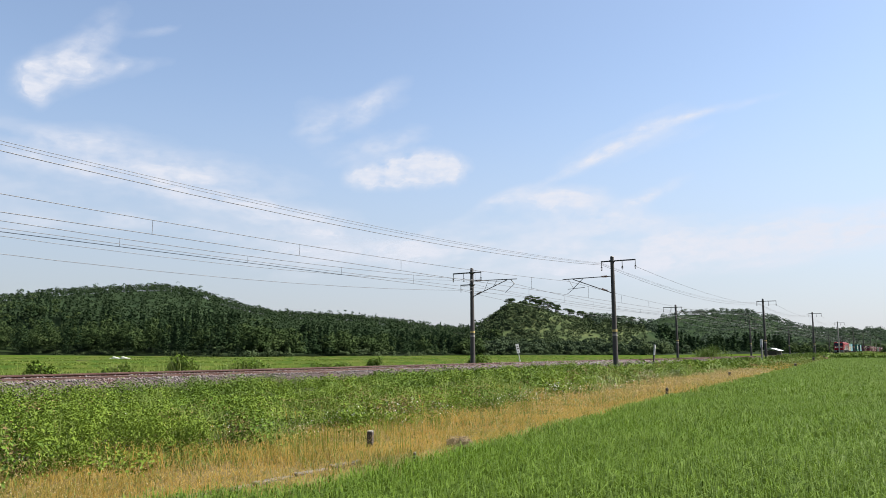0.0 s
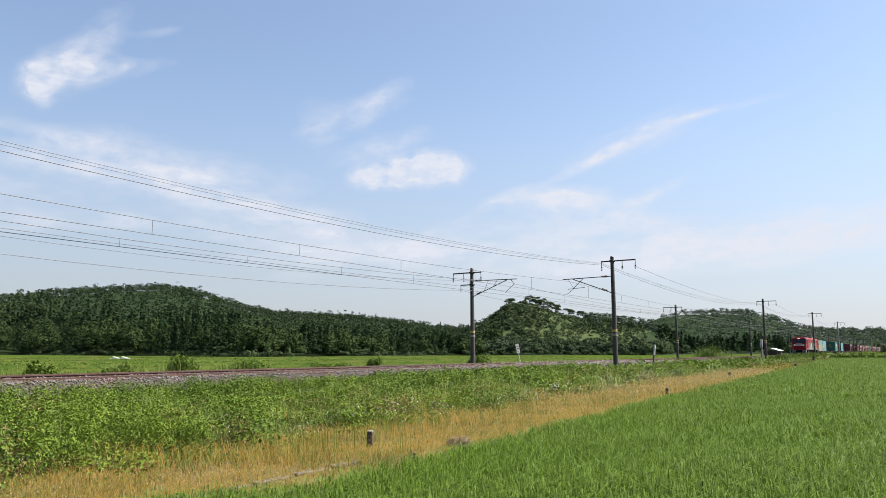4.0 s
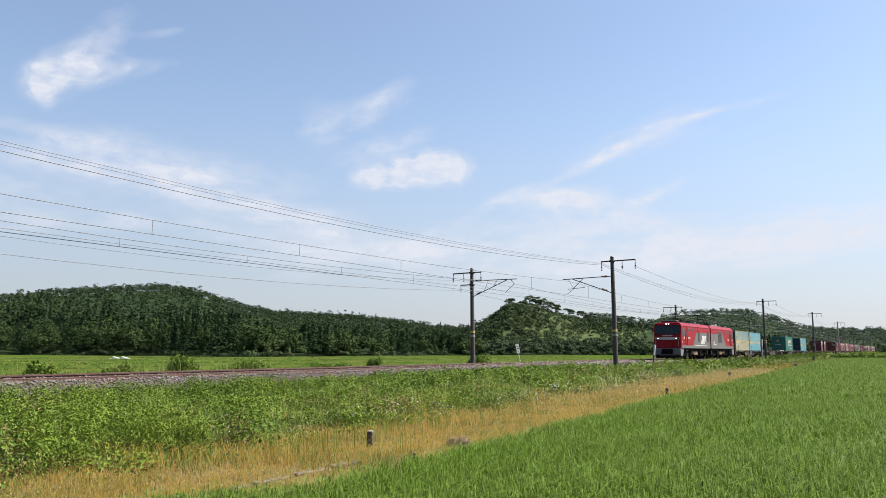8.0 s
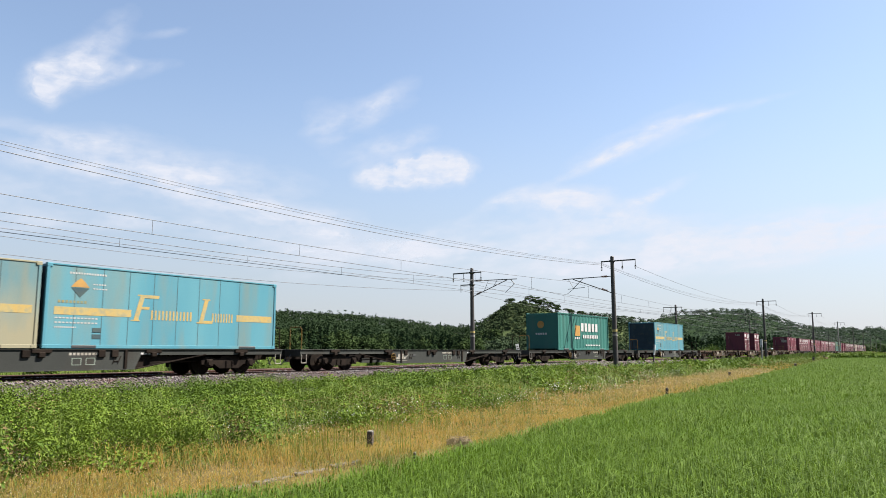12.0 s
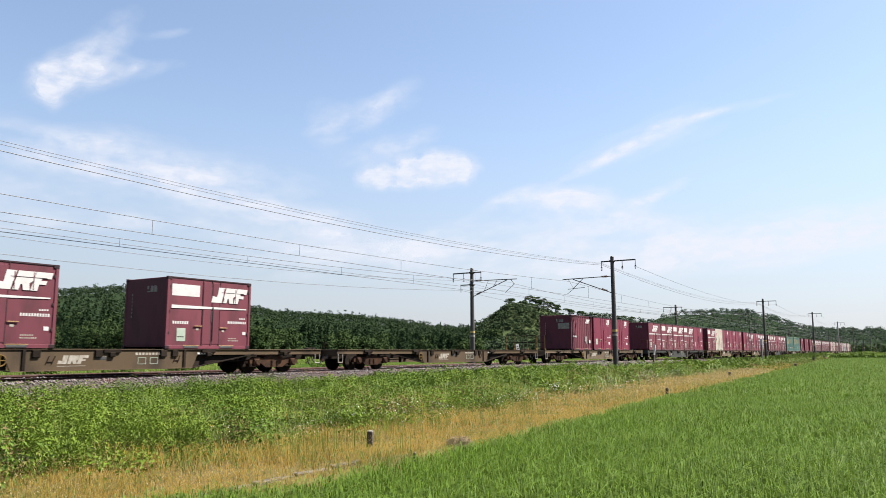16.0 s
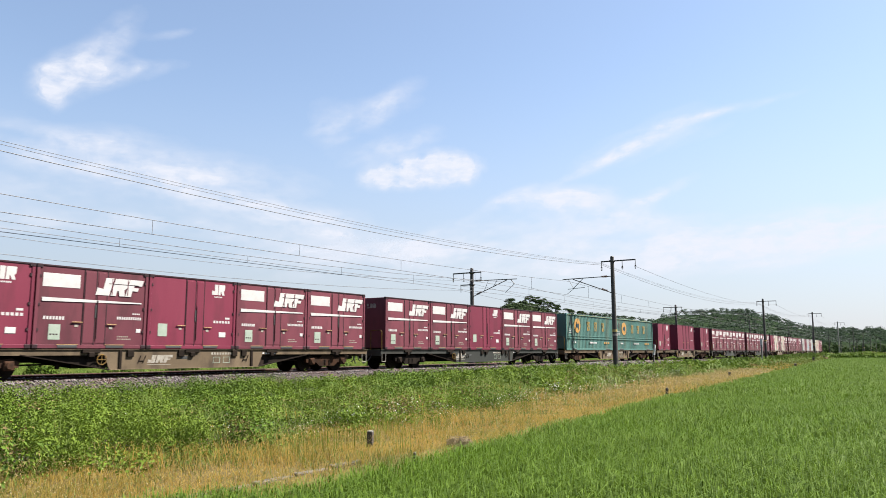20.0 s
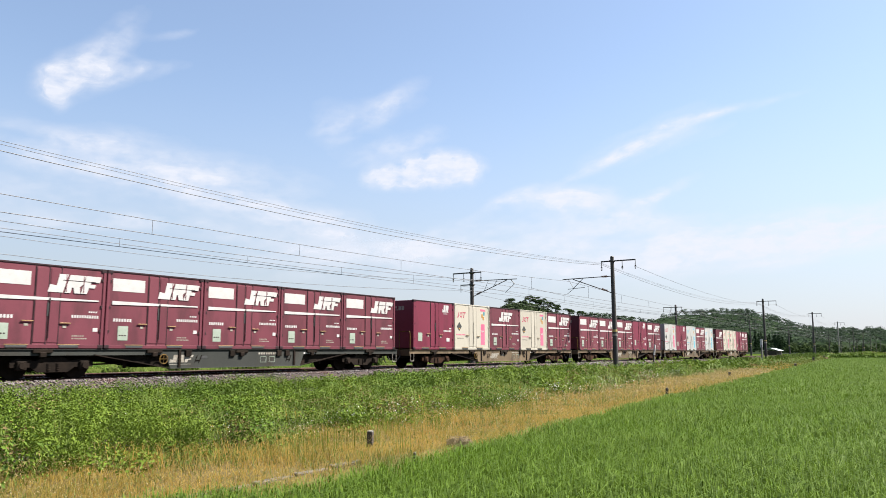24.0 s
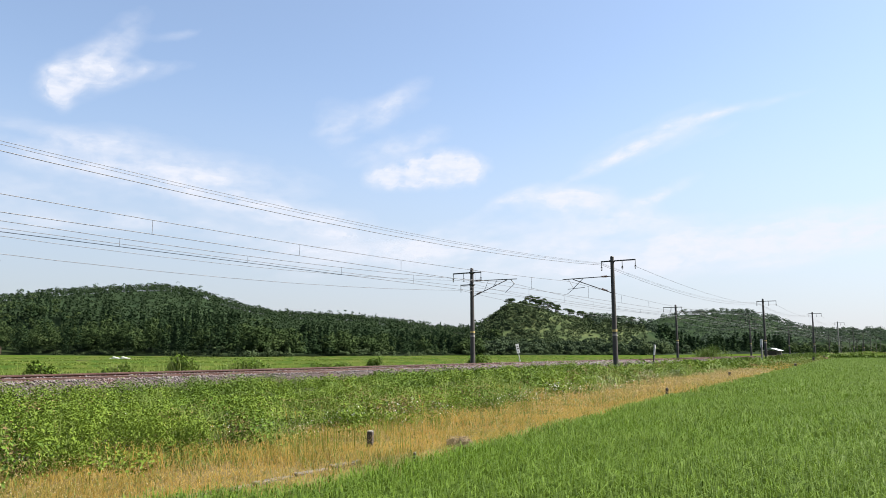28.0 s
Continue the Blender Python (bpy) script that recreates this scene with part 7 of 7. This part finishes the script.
def shed():
    s = thing("field_shed", "small low shed with a pale metal roof among bushes", "shed")
    b = radians(10.36)
    s.matrix_world = pose(340 * math.cos(b), 340 * math.sin(b), -1.2, rz=-10)
    part("wall", box(bmesh.new(), -3.0, 3.0, -2.6, 2.6, 0, 2.2, 0.03), BARK, s)
    bm = bmesh.new()
    prism(bm, [(-3.4, 2.15), (0, 3.2), (3.4, 2.15), (3.4, 2.28), (0, 3.35), (-3.4, 2.28)], -2.9, 2.9)
    part("roof", bm, TIN, s, "pale metal roof", m=pose(0, 0, 0, rz=90))
    part("door", box(bmesh.new(), -0.5, 0.5, -2.63, -2.6, 0.05, 1.9, 0.01), WOODSTAKE, s)


def field_things():
    s = thing("plastic_sheet", "crumpled white plastic sheet lying on the field edge", "sheet")
    s.matrix_world = pose(97.3, 152.0, FIELD_Z, rz=-35)
    bm = bmesh.new()
    for i in range(7):
        box(bm, -2.2 + i * 0.6, -1.5 + i * 0.6, -0.4 - 0.1 * (i % 3), 0.4, 0.0, 0.42 + 0.14 * ((i * 5) % 3), 0.12)
    part("folds", bm, WHITE, s)
    # Small dark shape of unclear kind, given the form of stacked pallets.
    c = thing("pallet_stack", "low dark shape in the field, built as stacked pallets", "pallets")
    c.matrix_world = pose(69.9, 120.0, FIELD_Z, rz=-25)
    for k in range(3):
        bm = bmesh.new()
        for i in range(5):
            box(bm, -0.75, 0.75, -0.6 + i * 0.26, -0.4 + i * 0.26, 0.1, 0.13, 0.005)
        for yy in (-0.6, 0.0, 0.5):
            box(bm, -0.75, 0.75, yy, yy + 0.09, 0.0, 0.1, 0.005)
        part("pallet", bm, WOODSTAKE, c, m=pose(0, 0, 0.14 * k, rz=4 * k))


EARTHY = surface("muddy_concrete", (0.17, 0.14, 0.10), (0.24, 0.20, 0.15), 3, 30, 0.9, bump=0.3)


def kerb_strip():
    """Half-buried concrete strip along the verge path."""
    k = tagged(new("kerb"), "half-buried concrete edging along the verge path", "kerb", kind="structure")
    base = None
    for i in range(9):
        x = 2.6 + i * 0.62
        m = pose(x, 7.3 - 0.075 * i * 0.62 - 0.02 * (i % 2), float(ground_z(x, 7.1)) + 0.0, rz=-4 + (i % 3), ry=0.5 * (i % 2))
        if base is None:
            base = part("kerb_stone", box(bmesh.new(), 0, 0.6, -0.05, 0.05, -0.1, 0.03, 0.012), EARTHY, k, m=m)
        else:
            again(base, k, m)


line_sign()
leaning_stake()
white_post()
shed()
field_things()
kerb_strip()
for i, (x, y, r, h) in enumerate(((121, 31.5, 2.2, 2.6), (126, 33, 1.8, 1.8), (106, 19.2, 1.0, 1.0), (118, 19.5, 1.3, 1.1), (131, 20.2, 1.5, 1.2), (146, 21.0, 1.6, 1.2), (160, 22.5, 2.0, 1.3), (66, 18.5, 0.7, 0.7), (75, 17.0, 0.9, 0.6), (86, 18.6, 1.0, 0.8))):
    shrub(x, y, r, h, "dense green shrub on the railway bank", 0.3, 90 + i)


def ballast_stones():
    """Loose stones over the near shoulder and between the rails."""
    rng = np.random.default_rng(31)
    n = 15000
    x = 4 + 66 * rng.uniform(0, 1, n) ** 1.3
    off = np.where(rng.uniform(0, 1, n) < 0.68, rng.uniform(-3.1, -0.7, n), rng.uniform(-0.6, 5.4, n))
    z = np.interp(off, [-3.3, -1.85, -1.1, -0.62, 0.62, 1.1, 2.7, 3.2, 4.4, 4.9, 5.6], [-0.75, -0.06, -0.045, -0.07, -0.13, -0.07, -0.07, -0.13, -0.13, -0.07, -0.08])
    C = np.stack([x, TRACK + off + curve(x), z + 0.01], 1)
    s = rng.uniform(0.025, 0.062, n) * np.clip(x / 25, 1, 2)
    shape = np.array([(1, 0, 0), (-1, 0, 0), (0, 1, 0), (0, -1, 0), (0, 0, 0.8), (0, 0, -0.6)], float)
    V = C[:, None] + shape[None] * s[:, None, None] * rng.uniform(0.65, 1.3, (n, 6, 1)) + rng.normal(0, 0.006, (n, 6, 3))
    T = np.array([(0, 2, 4), (2, 1, 4), (1, 3, 4), (3, 0, 4), (2, 0, 5), (1, 2, 5), (3, 1, 5), (0, 3, 5)])[None] + (np.arange(n) * 6)[:, None, None]
    tagged(mesh_object("ballast_stones", V.reshape(-1, 3), T.reshape(-1, 3), STONE), "loose grey and rust-stained ballast stones", "stones", kind="stuff")


ballast_stones()


# ---- the train put together; each vehicle runs along the line ----
LOADS = {
    1: [("stained", 0.0), ("blue", 9.35)], 3: [("teal", 4.0)], 4: [("blue", 4.4)], 6: [("jrf", 3.76), ("jrf", 11.28)],
    8: [("rib", 3.9), ("jr", 8.0), ("jr", 11.9)], 9: ["jrf_plain", "jrf", "jrf", "jrf", "jr"], 10: ["jrf", "jot_red", "jr", "jr", "jr"],
    11: ["jr", "jrf", "jr", "jrf", "jrf"], 12: ["jrf", "jrf", "jr", "jrf", "jrf"], 13: [("sage", 0.0), ("sage", 9.5)], 14: [("jr", 0.0), ("big", 6.35), ("jr", 15.04)],
    15: ["jrf"] * 5, 16: ["jrf"] * 5, 17: ["jr", "jot_red", "jrf_plain", "jot_red", "jrf"], 18: ["jrf", "jrf", "jrf", "jr", "jrf"],
    19: ["jot_pink", "jr", "jot_blue", "jrf", "jot_blue"], 20: ["rib_stripe", "jot_red", "jot_red", "jr", "jrf"]}
GREY_WAGONS = {1, 2, 3, 4, 9, 12, 15, 16}


def on_track(s):
    """The pose of a vehicle whose reference point is s metres along the near track."""
    return pose(s, TRACK + float(curve(s)), 0, rz=math.degrees(swing(s)))


def between(a, b):
    """The pose of a vehicle carried on two bogies, at a and b metres along."""
    pa, pb = Vector((a, TRACK + float(curve(a)), 0)), Vector((b, TRACK + float(curve(b)), 0))
    d = pb - pa
    return Matrix.Translation((pa + pb) / 2) @ Matrix.Rotation(math.atan2(d.y, d.x), 4, "Z")


LOCO = locomotive()
stock = {"tan": wagon(WAGON_TAN, "long flat container wagon, dusty tan, on two bogies"), "grey": wagon(WAGON_GREY, "long flat container wagon, dusty grey, on two bogies"), "bare": wagon(WAGON_RUST, "long flat container wagon, rusty brown, without hand hoops", False), "railed": wagon(WAGON_RUST, "long flat container wagon, rusty brown, with a yellow end railing", False, (1,)), "railed_front": wagon(WAGON_TAN, "long flat container wagon, dusty brown, with a yellow end railing", False, (-1,))}
boxes = {}
for kind in ("jrf", "jrf_plain", "jr", "rib", "rib_stripe", "jot_red", "jot_pink", "jot_blue"):
    boxes[kind] = twelve_foot(kind)
for kind in ("blue", "stained", "teal", "sage", "big"):
    boxes[kind] = long_container(kind)
used = set()


def one_of(store, key):
    """The first built one, then copies of it."""
    if key in used:
        return copy_thing(store[key], pose(0, 0, 0))
    used.add(key)
    return store[key]


RIDES = []  # thing, wagon middle at 0 s, pose on the wagon
for k in range(1, 21):
    middle = FIRST + PITCHQ * (k - 1) + 9.38 + float(np.interp(k, [8, 9, 10, 11, 18, 19, 20], [0, 0.37, 1.0, 0.8, 0.8, 0.6, 0.5]))
    RIDES.append((one_of(stock, "grey" if k in GREY_WAGONS else {5: "bare", 6: "bare", 7: "railed", 8: "railed_front"}.get(k, "tan")), middle, pose(0, 0, 0)))
    loads = LOADS.get(k, [])
    for i, entry in enumerate(loads):
        kind, at = entry if isinstance(entry, tuple) else (entry, 3.76 * i)
        RIDES.append((one_of(boxes, kind), middle, pose(-9.38 + at, 0, DECK)))


def motions():
    seconds = [0.0, 1 / FPS] + [float(i) for i in range(1, 28)] + [SECONDS - 1 / FPS, SECONDS]
    for ob, q, m in RIDES:
        walk(ob, [(t, between(q - 7.1 - SPEED * t, q + 7.1 - SPEED * t) @ m) for t in seconds])
    head = 273.75
    walk(LOCO, [(t, between(head + 2.6 - SPEED * t, head + 20.9 - SPEED * t) @ pose(-11.75, 0, 0)) for t in seconds])

    for ob, m, drift in CLOUDS:
        walk(ob, [(t, Matrix.Translation(drift * (t / SECONDS)) @ m) for t in (0.0, 1 / FPS, 7.0, 14.0, 21.0, SECONDS - 1 / FPS, SECONDS)])


motions()
